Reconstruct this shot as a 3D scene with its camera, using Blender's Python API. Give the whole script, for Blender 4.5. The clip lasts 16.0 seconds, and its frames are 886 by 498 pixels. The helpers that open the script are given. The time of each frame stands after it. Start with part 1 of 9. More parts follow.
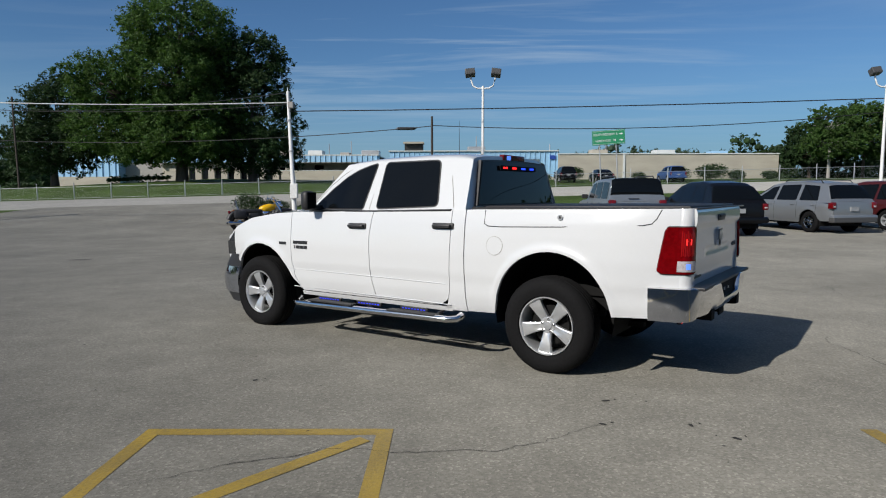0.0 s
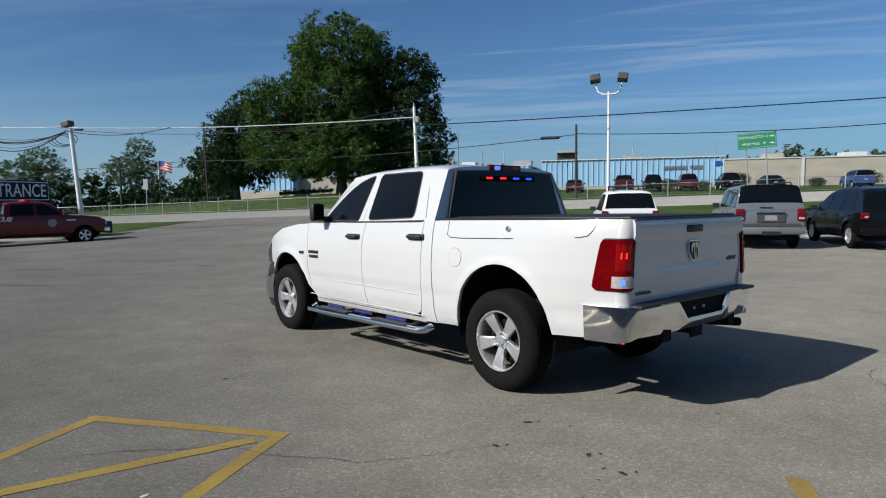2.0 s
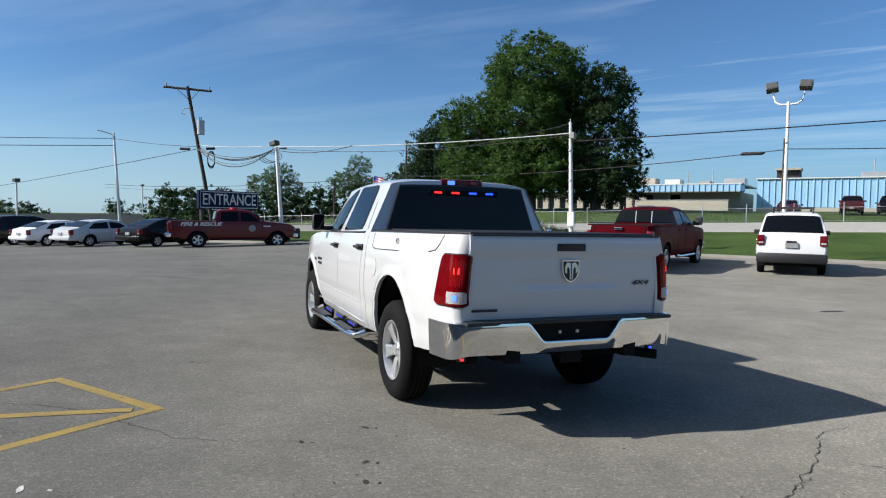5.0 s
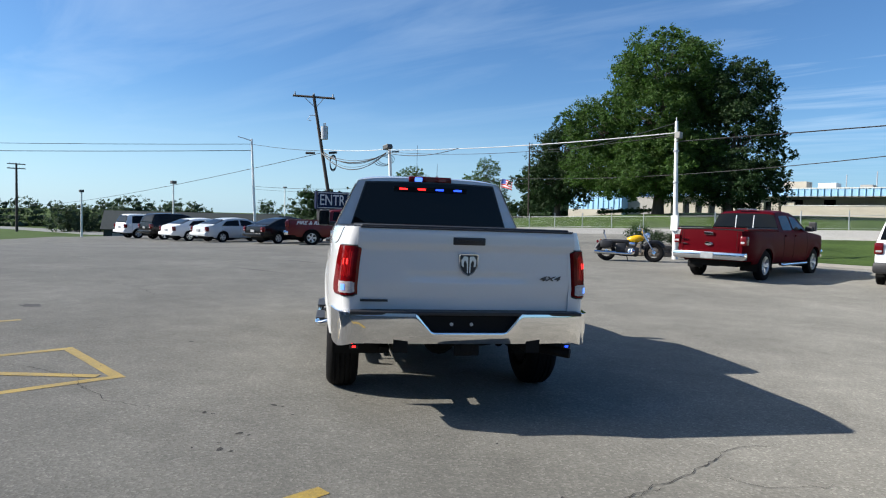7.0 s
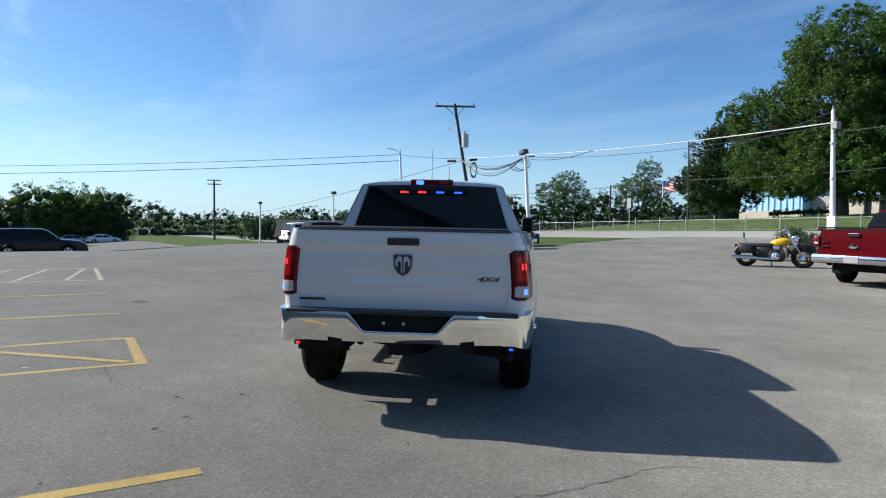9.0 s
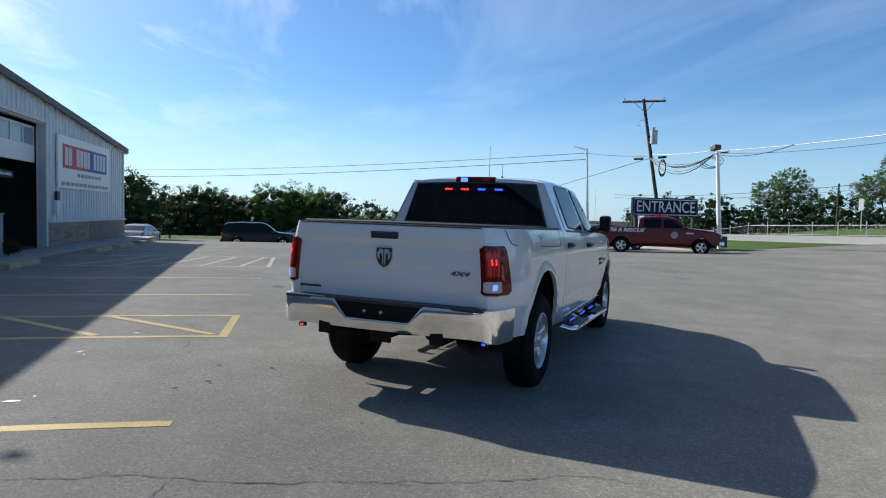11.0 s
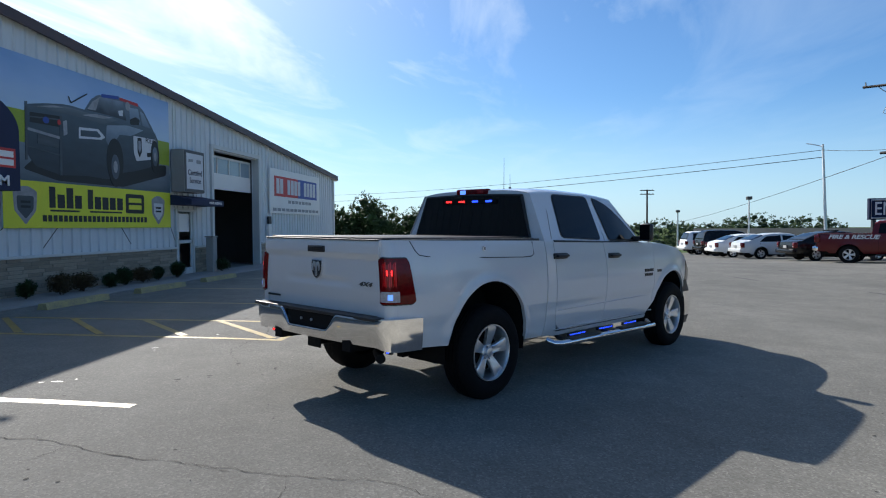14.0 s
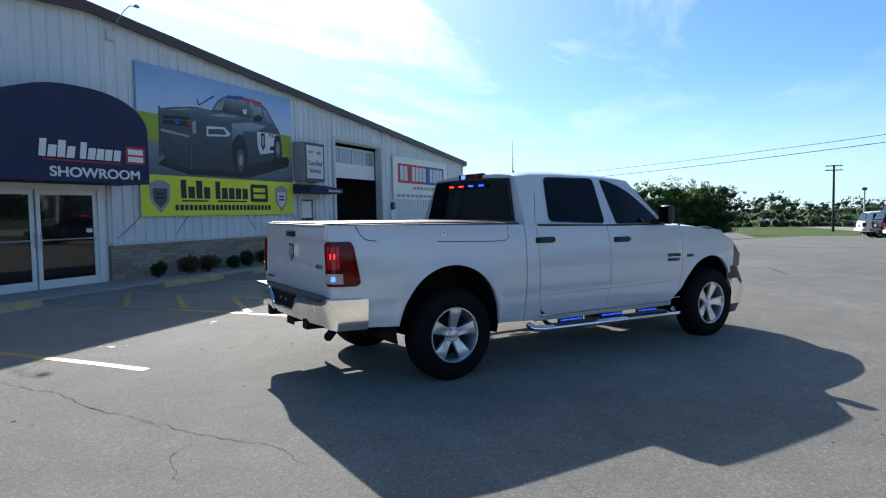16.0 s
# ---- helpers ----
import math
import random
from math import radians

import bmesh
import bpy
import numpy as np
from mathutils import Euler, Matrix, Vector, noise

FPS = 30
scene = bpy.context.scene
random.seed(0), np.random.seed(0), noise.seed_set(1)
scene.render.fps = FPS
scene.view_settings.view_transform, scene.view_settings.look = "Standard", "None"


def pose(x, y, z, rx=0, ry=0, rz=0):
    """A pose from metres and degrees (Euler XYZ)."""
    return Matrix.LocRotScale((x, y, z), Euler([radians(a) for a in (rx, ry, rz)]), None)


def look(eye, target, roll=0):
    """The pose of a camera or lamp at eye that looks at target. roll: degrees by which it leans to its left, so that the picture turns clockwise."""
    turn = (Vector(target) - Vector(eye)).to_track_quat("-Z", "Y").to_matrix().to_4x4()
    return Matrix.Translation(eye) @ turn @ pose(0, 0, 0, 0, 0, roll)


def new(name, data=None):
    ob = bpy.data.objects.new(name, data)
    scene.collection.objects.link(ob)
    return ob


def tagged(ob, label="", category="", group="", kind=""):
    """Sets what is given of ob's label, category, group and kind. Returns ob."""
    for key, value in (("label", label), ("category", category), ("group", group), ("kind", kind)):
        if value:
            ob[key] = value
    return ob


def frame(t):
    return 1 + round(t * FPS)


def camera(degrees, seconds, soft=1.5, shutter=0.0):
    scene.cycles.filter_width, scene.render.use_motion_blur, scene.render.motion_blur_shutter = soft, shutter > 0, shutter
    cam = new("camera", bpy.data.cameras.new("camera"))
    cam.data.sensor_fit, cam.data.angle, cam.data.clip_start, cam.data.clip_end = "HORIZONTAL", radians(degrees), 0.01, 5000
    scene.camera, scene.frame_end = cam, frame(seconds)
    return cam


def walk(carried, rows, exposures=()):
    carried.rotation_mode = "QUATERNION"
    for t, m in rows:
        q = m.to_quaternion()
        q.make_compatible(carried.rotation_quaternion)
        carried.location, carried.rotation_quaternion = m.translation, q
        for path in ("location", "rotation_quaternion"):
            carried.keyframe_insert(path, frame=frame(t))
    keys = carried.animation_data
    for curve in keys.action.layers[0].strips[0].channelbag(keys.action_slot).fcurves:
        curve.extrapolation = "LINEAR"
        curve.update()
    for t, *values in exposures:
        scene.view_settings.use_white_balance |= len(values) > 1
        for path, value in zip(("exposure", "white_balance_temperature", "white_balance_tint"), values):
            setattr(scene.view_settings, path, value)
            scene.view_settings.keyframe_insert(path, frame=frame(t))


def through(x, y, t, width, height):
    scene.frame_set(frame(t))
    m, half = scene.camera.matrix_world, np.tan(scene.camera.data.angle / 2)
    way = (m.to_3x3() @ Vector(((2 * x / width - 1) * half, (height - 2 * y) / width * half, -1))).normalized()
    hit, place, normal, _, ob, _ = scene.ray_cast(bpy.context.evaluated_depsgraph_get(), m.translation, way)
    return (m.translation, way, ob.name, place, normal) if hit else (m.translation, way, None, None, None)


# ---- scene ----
cam = camera(69.4, 16.0, soft=1.1)
PATH = [
    (0.0, (0.009, 0.039, 1.487), (0.004, 2.03, 1.295), -0.1),
    (0.5, (0.433, 0.052, 1.49), (0.309, 2.04, 1.312), -0.71),
    (1.0, (0.849, 0.089, 1.48), (0.602, 2.066, 1.305), -0.93),
    (1.5, (1.26, 0.197, 1.484), (0.881, 2.153, 1.307), -1.09),
    (2.0, (1.668, 0.255, 1.483), (1.166, 2.185, 1.326), -0.72),
    (2.5, (2.065, 0.348, 1.467), (1.403, 2.229, 1.314), -0.09),
    (3.0, (2.468, 0.41, 1.476), (1.713, 2.258, 1.358), -0.15),
    (3.5, (2.867, 0.485, 1.473), (2.007, 2.286, 1.358), -0.22),
    (4.0, (3.269, 0.624, 1.483), (2.336, 2.39, 1.372), 0.07),
    (6.5, (4.964, 1.819, 1.41), (3.625, 3.301, 1.303), 1.51),
    (7.0, (5.325, 2.011, 1.42), (3.911, 3.421, 1.315), 1.53),
    (7.5, (5.571, 2.314, 1.403), (4.064, 3.624, 1.293), 1.28),
    (8.0, (5.843, 2.594, 1.412), (4.26, 3.812, 1.306), 0.92),
    (8.5, (6.102, 2.904, 1.405), (4.437, 4.007, 1.302), 1.09),
    (9.0, (6.327, 3.26, 1.411), (4.604, 4.27, 1.315), 0.68),
    (9.5, (6.573, 3.593, 1.412), (4.788, 4.49, 1.318), 1.2),
    (10.0, (6.729, 3.96, 1.404), (4.874, 4.703, 1.303), 1.24),
    (12.5, (7.368, 5.886, 1.414), (5.371, 5.94, 1.321), 0.81),
    (13.0, (7.372, 6.304, 1.399), (5.374, 6.262, 1.318), 0.03),
    (13.5, (7.329, 6.71, 1.404), (5.338, 6.533, 1.324), -0.08),
    (14.0, (7.299, 7.091, 1.417), (5.322, 6.799, 1.346), -0.35),
    (14.5, (7.294, 7.51, 1.415), (5.341, 7.085, 1.337), -0.61),
    (15.0, (7.184, 7.921, 1.39), (5.263, 7.373, 1.292), -0.95),
    (15.5, (7.099, 8.338, 1.397), (5.212, 7.686, 1.283), -1.66),
    (16.0, (6.998, 8.733, 1.406), (5.156, 7.963, 1.291), -1.08),
]
walk(cam, [(t, look(eye, target, roll)) for t, eye, target, roll in PATH], [(0.0, -0.12), (1.5, -0.03), (4.0, 0.17), (6.5, 0.72), (10.0, 0.74), (12.5, 0.64), (15.0, 0.7), (16.0, 0.92)])

# ---- daylight ----
SUN = Vector((-1.09, -0.97, 0.98)).normalized()
SUN_EL = math.asin(SUN.z)
SUN_AZ = math.atan2(SUN.x, SUN.y)
world = bpy.data.worlds.new("sky")
scene.world = world
world.use_nodes = True
wn, wl = world.node_tree.nodes, world.node_tree.links
wn.clear()
w_out = wn.new("ShaderNodeOutputWorld")
w_bg = wn.new("ShaderNodeBackground")
w_sky = wn.new("ShaderNodeTexSky")
w_sky.sky_type = "NISHITA"
w_sky.sun_disc = False
w_sky.sun_elevation = SUN_EL
w_sky.sun_rotation = SUN_AZ
w_sky.altitude = 200.0
w_sky.air_density, w_sky.dust_density, w_sky.ozone_density = 1.0, 0.45, 4.0
w_bg.inputs["Strength"].default_value = 0.076
# thin cirrus streaks, drawn out along one direction
w_tc = wn.new("ShaderNodeTexCoord")
w_sep = wn.new("ShaderNodeSeparateXYZ")
w_zc = wn.new("ShaderNodeMath"); w_zc.operation = "MAXIMUM"; w_zc.inputs[1].default_value = 0.06
w_dx = wn.new("ShaderNodeMath"); w_dx.operation = "DIVIDE"
w_dy = wn.new("ShaderNodeMath"); w_dy.operation = "DIVIDE"
w_cmb = wn.new("ShaderNodeCombineXYZ")
w_map = wn.new("ShaderNodeMapping"); w_map.inputs["Rotation"].default_value = (0, 0, radians(38)); w_map.inputs["Scale"].default_value = (0.22, 0.75, 1)
w_n1 = wn.new("ShaderNodeTexNoise"); w_n1.inputs["Scale"].default_value = 1.5; w_n1.inputs["Detail"].default_value = 9; w_n1.inputs["Roughness"].default_value = 0.58; w_n1.inputs["Distortion"].default_value = 0.6
w_rp = wn.new("ShaderNodeValToRGB"); w_rp.color_ramp.elements[0].position = 0.47; w_rp.color_ramp.elements[1].position = 0.78
w_fade = wn.new("ShaderNodeMapRange"); w_fade.inputs[1].default_value = 0.03; w_fade.inputs[2].default_value = 0.3
w_mul = wn.new("ShaderNodeMath"); w_mul.operation = "MULTIPLY"
w_mix = wn.new("ShaderNodeMix"); w_mix.data_type = "RGBA"
wl.new(w_tc.outputs["Generated"], w_sep.inputs[0])
wl.new(w_sep.outputs["Z"], w_zc.inputs[0])
wl.new(w_sep.outputs["X"], w_dx.inputs[0]); wl.new(w_zc.outputs[0], w_dx.inputs[1])
wl.new(w_sep.outputs["Y"], w_dy.inputs[0]); wl.new(w_zc.outputs[0], w_dy.inputs[1])
wl.new(w_dx.outputs[0], w_cmb.inputs[0]); wl.new(w_dy.outputs[0], w_cmb.inputs[1])
wl.new(w_cmb.outputs[0], w_map.inputs["Vector"]); wl.new(w_map.outputs[0], w_n1.inputs["Vector"])
wl.new(w_n1.outputs["Fac"], w_rp.inputs[0])
wl.new(w_sep.outputs["Z"], w_fade.inputs[0])
wl.new(w_rp.outputs[0], w_mul.inputs[0]); wl.new(w_fade.outputs[0], w_mul.inputs[1])
w_tint = wn.new("ShaderNodeMix"); w_tint.data_type = "RGBA"; w_tint.blend_type = "MULTIPLY"; w_tint.inputs[0].default_value = 1.0
w_tint.inputs["B"].default_value = (0.66, 0.91, 1.12, 1)
w_dot = wn.new("ShaderNodeVectorMath"); w_dot.operation = "DOT_PRODUCT"; w_dot.inputs[1].default_value = tuple(SUN)
w_near = wn.new("ShaderNodeMapRange"); w_near.inputs[1].default_value, w_near.inputs[2].default_value = 0.25, 1.0
w_pow = wn.new("ShaderNodeMath"); w_pow.operation = "POWER"; w_pow.inputs[1].default_value = 2.8
w_dens = wn.new("ShaderNodeMath"); w_dens.operation = "MULTIPLY_ADD"; w_dens.inputs[1].default_value = 1.5; w_dens.inputs[2].default_value = 0.34
w_fac = wn.new("ShaderNodeMath"); w_fac.operation = "MULTIPLY"; w_fac.use_clamp = True
w_cloud = wn.new("ShaderNodeMix"); w_cloud.data_type = "RGBA"
w_cloud.inputs["A"].default_value, w_cloud.inputs["B"].default_value = (6.5, 8.0, 9.5, 1), (13.5, 13.5, 13.3, 1)
w_glow = wn.new("ShaderNodeMath"); w_glow.operation = "POWER"; w_glow.inputs[1].default_value = 9.0
w_halo = wn.new("ShaderNodeMix"); w_halo.data_type = "RGBA"; w_halo.inputs["B"].default_value = (11.5, 12, 12.4, 1)
w_hf = wn.new("ShaderNodeMath"); w_hf.operation = "MULTIPLY"; w_hf.inputs[1].default_value = 0.6
wl.new(w_tc.outputs["Generated"], w_dot.inputs[0]); wl.new(w_dot.outputs["Value"], w_near.inputs[0]); wl.new(w_near.outputs[0], w_pow.inputs[0])
wl.new(w_near.outputs[0], w_glow.inputs[0]); wl.new(w_glow.outputs[0], w_hf.inputs[0])
w_north = wn.new("ShaderNodeMapRange"); w_north.interpolation_type = "SMOOTHSTEP"
w_north.inputs[1].default_value, w_north.inputs[2].default_value, w_north.inputs[3].default_value, w_north.inputs[4].default_value = 0.86, 0.98, 0.2, 1.15
wl.new(w_sep.outputs["Y"], w_north.inputs[0]); wl.new(w_north.outputs[0], w_dens.inputs[2])
wl.new(w_pow.outputs[0], w_dens.inputs[0]); wl.new(w_dens.outputs[0], w_fac.inputs[0]); wl.new(w_mul.outputs[0], w_fac.inputs[1])
wl.new(w_pow.outputs[0], w_cloud.inputs[0])
wl.new(w_sky.outputs[0], w_tint.inputs["A"])
wl.new(w_tint.outputs["Result"], w_halo.inputs["A"]); wl.new(w_hf.outputs[0], w_halo.inputs[0])
# pale haze low over the horizon, stronger towards the sun
w_low = wn.new("ShaderNodeMapRange"); w_low.interpolation_type = "SMOOTHSTEP"
w_low.inputs[1].default_value, w_low.inputs[2].default_value, w_low.inputs[3].default_value, w_low.inputs[4].default_value = -0.02, 0.2, 0.6, 0.0
w_hz = wn.new("ShaderNodeMix"); w_hz.data_type = "RGBA"
w_hc = wn.new("ShaderNodeMix"); w_hc.data_type = "RGBA"
w_hc.inputs["A"].default_value, w_hc.inputs["B"].default_value = (1.9, 3.9, 6.2, 1), (6.0, 8.0, 9.5, 1)
w_side = wn.new("ShaderNodeMapRange"); w_side.inputs[1].default_value, w_side.inputs[2].default_value = -0.75, 0.7
wl.new(w_dot.outputs["Value"], w_side.inputs[0]); wl.new(w_side.outputs[0], w_hc.inputs[0])
wl.new(w_sep.outputs["Z"], w_low.inputs[0]); wl.new(w_low.outputs[0], w_hz.inputs[0])
wl.new(w_halo.outputs["Result"], w_hz.inputs["A"]); wl.new(w_hc.outputs["Result"], w_hz.inputs["B"])
wl.new(w_fac.outputs[0], w_mix.inputs[0])
wl.new(w_hz.outputs["Result"], w_mix.inputs["A"]); wl.new(w_cloud.outputs["Result"], w_mix.inputs["B"])
wl.new(w_mix.outputs["Result"], w_bg.inputs["Color"])
wl.new(w_bg.outputs[0], w_out.inputs["Surface"])

sun_data = bpy.data.lights.new("sun", "SUN")
sun_data.energy, sun_data.angle, sun_data.color = 5.0, radians(0.55), (1.0, 0.955, 0.89)
sun = new("sun", sun_data)
sun.matrix_world = look(SUN * 100, (0, 0, 0))
scene.view_settings.exposure = 0.0

# ---- materials ----
def mat(name, color, rough=0.6, metal=0.0, vary=0.15, big=1.5, fine=60.0, bump=0.0, coat=0.0, spec=0.5, tint=None, per_object=0.0, emit=None, power=0.0, stretch=(1, 1, 1)):
    m = bpy.data.materials.new(name)
    m.use_nodes = True
    n, l = m.node_tree.nodes, m.node_tree.links
    p = n["Principled BSDF"]
    p.inputs["Roughness"].default_value = rough
    p.inputs["Metallic"].default_value = metal
    p.inputs["Specular IOR Level"].default_value = spec
    if coat:
        p.inputs["Coat Weight"].default_value = coat
        p.inputs["Coat Roughness"].default_value = 0.04
    c = (*color, 1)
    if vary:
        tc = n.new("ShaderNodeTexCoord")
        mp = n.new("ShaderNodeMapping"); mp.inputs["Scale"].default_value = stretch
        n1 = n.new("ShaderNodeTexNoise"); n1.inputs["Scale"].default_value = big; n1.inputs["Detail"].default_value = 6
        n2 = n.new("ShaderNodeTexNoise"); n2.inputs["Scale"].default_value = fine; n2.inputs["Detail"].default_value = 4
        add = n.new("ShaderNodeMath"); add.operation = "ADD"
        mr = n.new("ShaderNodeMapRange"); mr.inputs[1].default_value = 0.65; mr.inputs[2].default_value = 1.35
        mix = n.new("ShaderNodeMix"); mix.data_type = "RGBA"
        d = tint or tuple(v * (1 - vary) for v in color)
        e = tuple(min(1, v * (1 + vary)) for v in color)
        mix.inputs["A"].default_value, mix.inputs["B"].default_value = (*d, 1), (*e, 1)
        l.new(tc.outputs["Object"], mp.inputs["Vector"])
        l.new(mp.outputs[0], n1.inputs["Vector"]); l.new(mp.outputs[0], n2.inputs["Vector"])
        l.new(n1.outputs["Fac"], add.inputs[0]); l.new(n2.outputs["Fac"], add.inputs[1])
        l.new(add.outputs[0], mr.inputs[0]); l.new(mr.outputs[0], mix.inputs[0])
        last = mix.outputs["Result"]
        if per_object:
            oi = n.new("ShaderNodeObjectInfo")
            hs = n.new("ShaderNodeHueSaturation")
            r2 = n.new("ShaderNodeMapRange"); r2.inputs[3].default_value, r2.inputs[4].default_value = 1 - per_object, 1 + per_object
            l.new(oi.outputs["Random"], r2.inputs[0]); l.new(r2.outputs[0], hs.inputs["Value"]); l.new(last, hs.inputs["Color"])
            last = hs.outputs[0]
        l.new(last, p.inputs["Base Color"])
        if bump:
            b = n.new("ShaderNodeBump"); b.inputs["Strength"].default_value = bump; b.inputs["Distance"].default_value = 0.01
            l.new(n2.outputs["Fac"], b.inputs["Height"]); l.new(b.outputs[0], p.inputs["Normal"])
    else:
        p.inputs["Base Color"].default_value = c
    if emit:
        p.inputs["Emission Color"].default_value = (*emit, 1)
        p.inputs["Emission Strength"].default_value = power
    return m


def asphalt_mat(name, dark, light, patch):
    """Aged asphalt: pale exposed stones in a grey binder, with broad worn patches."""
    m = bpy.data.materials.new(name)
    m.use_nodes = True
    n, l = m.node_tree.nodes, m.node_tree.links
    p = n["Principled BSDF"]
    p.inputs["Roughness"].default_value = 0.86
    p.inputs["Diffuse Roughness"].default_value = 0.65
    p.inputs["Specular IOR Level"].default_value = 0.3
    tc = n.new("ShaderNodeTexCoord")
    v = n.new("ShaderNodeTexVoronoi"); v.inputs["Scale"].default_value = 75
    n1 = n.new("ShaderNodeTexNoise"); n1.inputs["Scale"].default_value = 0.35; n1.inputs["Detail"].default_value = 8; n1.inputs["Roughness"].default_value = 0.62
    n2 = n.new("ShaderNodeTexNoise"); n2.inputs["Scale"].default_value = 22; n2.inputs["Detail"].default_value = 5; n2.inputs["Roughness"].default_value = 0.7
    n3 = n.new("ShaderNodeTexNoise"); n3.inputs["Scale"].default_value = 2.4; n3.inputs["Detail"].default_value = 7; n3.inputs["Distortion"].default_value = 0.4
    for t in (v, n1, n2, n3):
        l.new(tc.outputs["Object"], t.inputs["Vector"])
    stones = n.new("ShaderNodeMix"); stones.data_type = "RGBA"
    stones.inputs["A"].default_value, stones.inputs["B"].default_value = (*dark, 1), (*light, 1)
    hsep = n.new("ShaderNodeSeparateColor")
    l.new(v.outputs["Color"], hsep.inputs[0])
    mixf = n.new("ShaderNodeMath"); mixf.operation = "MULTIPLY_ADD"; mixf.inputs[1].default_value = 0.55
    half = n.new("ShaderNodeMath"); half.operation = "MULTIPLY"; half.inputs[1].default_value = 0.5
    l.new(n2.outputs["Fac"], half.inputs[0])
    l.new(hsep.outputs[0], mixf.inputs[0]); l.new(half.outputs[0], mixf.inputs[2])
    l.new(mixf.outputs[0], stones.inputs[0])
    r1 = n.new("ShaderNodeMapRange"); r1.inputs[1].default_value, r1.inputs[2].default_value = 0.35, 0.68; r1.inputs[3].default_value, r1.inputs[4].default_value = 1 - patch, 1 + patch
    r3 = n.new("ShaderNodeMapRange"); r3.inputs[1].default_value, r3.inputs[2].default_value = 0.3, 0.7; r3.inputs[3].default_value, r3.inputs[4].default_value = 0.9, 1.1
    mm = n.new("ShaderNodeMath"); mm.operation = "MULTIPLY"
    l.new(n1.outputs["Fac"], r1.inputs[0]); l.new(n3.outputs["Fac"], r3.inputs[0])
    l.new(r1.outputs[0], mm.inputs[0]); l.new(r3.outputs[0], mm.inputs[1])
    pale = n.new("ShaderNodeMix"); pale.data_type = "RGBA"; pale.inputs["B"].default_value = tuple(1.12 * c for c in light) + (1,)
    rs = n.new("ShaderNodeMapRange"); rs.inputs[1].default_value, rs.inputs[2].default_value = 0.84, 0.97
    l.new(hsep.outputs[1], rs.inputs[0]); l.new(rs.outputs[0], pale.inputs[0]); l.new(stones.outputs["Result"], pale.inputs["A"])
    hs = n.new("ShaderNodeHueSaturation")
    l.new(mm.outputs[0], hs.inputs["Value"]); l.new(pale.outputs["Result"], hs.inputs["Color"])
    l.new(hs.outputs[0], p.inputs["Base Color"])
    b = n.new("ShaderNodeBump"); b.inputs["Strength"].default_value = 0.32; b.inputs["Distance"].default_value = 0.006
    ba = n.new("ShaderNodeMath"); ba.operation = "ADD"
    l.new(v.outputs["Distance"], ba.inputs[0]); l.new(n2.outputs["Fac"], ba.inputs[1])
    l.new(ba.outputs[0], b.inputs["Height"]); l.new(b.outputs[0], p.inputs["Normal"])
    return m


M_ASPHALT = asphalt_mat("aged_asphalt", (0.116, 0.111, 0.095), (0.228, 0.218, 0.188), 0.17)
M_ROAD = asphalt_mat("road_asphalt", (0.24, 0.23, 0.21), (0.34, 0.33, 0.3), 0.06)
M_GRASS = mat("lawn_grass", (0.052, 0.084, 0.021), 0.95, vary=0.5, big=0.35, fine=14, bump=0.8, spec=0.1)
M_WHITE = mat("white_car_paint", (0.62, 0.63, 0.64), 0.2, vary=0.015, coat=0.85, big=0.7)
M_GLASS = mat("tinted_glass", (0.004, 0.005, 0.006), 0.02, vary=0, spec=0.22)
M_DOOR_GLASS = mat("door_glass", (0.012, 0.012, 0.013), 0.03, vary=0, spec=0.7)
M_RUBBER = mat("tyre_rubber", (0.008, 0.008, 0.0085), 0.8, vary=0.25, fine=40, bump=0.2, spec=0.12)
M_BLACK = mat("black_plastic", (0.018, 0.018, 0.02), 0.5, vary=0.2)
M_DARK = mat("underbody_black", (0.008, 0.008, 0.008), 0.85, vary=0.2, spec=0.2)
M_CHROME = mat("chrome", (0.82, 0.82, 0.83), 0.07, metal=1.0, vary=0.03)
M_ALLOY = mat("silver_alloy", (0.72, 0.73, 0.74), 0.28, metal=0.75, vary=0.05)
M_RED_LENS = mat("red_lens", (0.12, 0.0012, 0.0025), 0.06, vary=0.35, big=7, fine=40, bump=0.03, spec=0.25)
M_HEADLIGHT = mat("smoked_headlight", (0.025, 0.026, 0.028), 0.12, vary=0.4, big=9, fine=40)
M_CLEAR_LENS = mat("clear_lens", (0.42, 0.39, 0.4), 0.1, vary=0.3, big=9, fine=60, bump=0.15)
M_YELLOW = mat("yellow_line_paint", (0.35, 0.235, 0.03), 0.45, vary=0.2, big=2.2, fine=55, bump=0.35, tint=(0.2, 0.145, 0.045))
M_FADED = mat("faded_cream_line", (0.3, 0.27, 0.18), 0.6, vary=0.25, big=2.2, fine=55, bump=0.35, tint=(0.2, 0.18, 0.13))
M_STOP = mat("faded_wheel_stop", (0.42, 0.33, 0.13), 0.8, vary=0.25, big=4, fine=30, bump=0.4, tint=(0.24, 0.22, 0.16))
M_WHITELINE = mat("white_line_paint", (0.6, 0.58, 0.54), 0.55, vary=0.25, big=3, fine=45, bump=0.3)
M_SIDING = mat("grey_metal_siding", (0.6, 0.64, 0.66), 0.45, vary=0.08, big=0.8, fine=12, stretch=(1, 1, 0.15))
M_TRIM_BROWN = mat("brown_roof_trim", (0.07, 0.04, 0.038), 0.5, vary=0.15)
M_PLANTER = mat("planter_stone", (0.13, 0.11, 0.09), 0.9, vary=0.25, big=3, fine=30, bump=0.5, per_object=0.3)
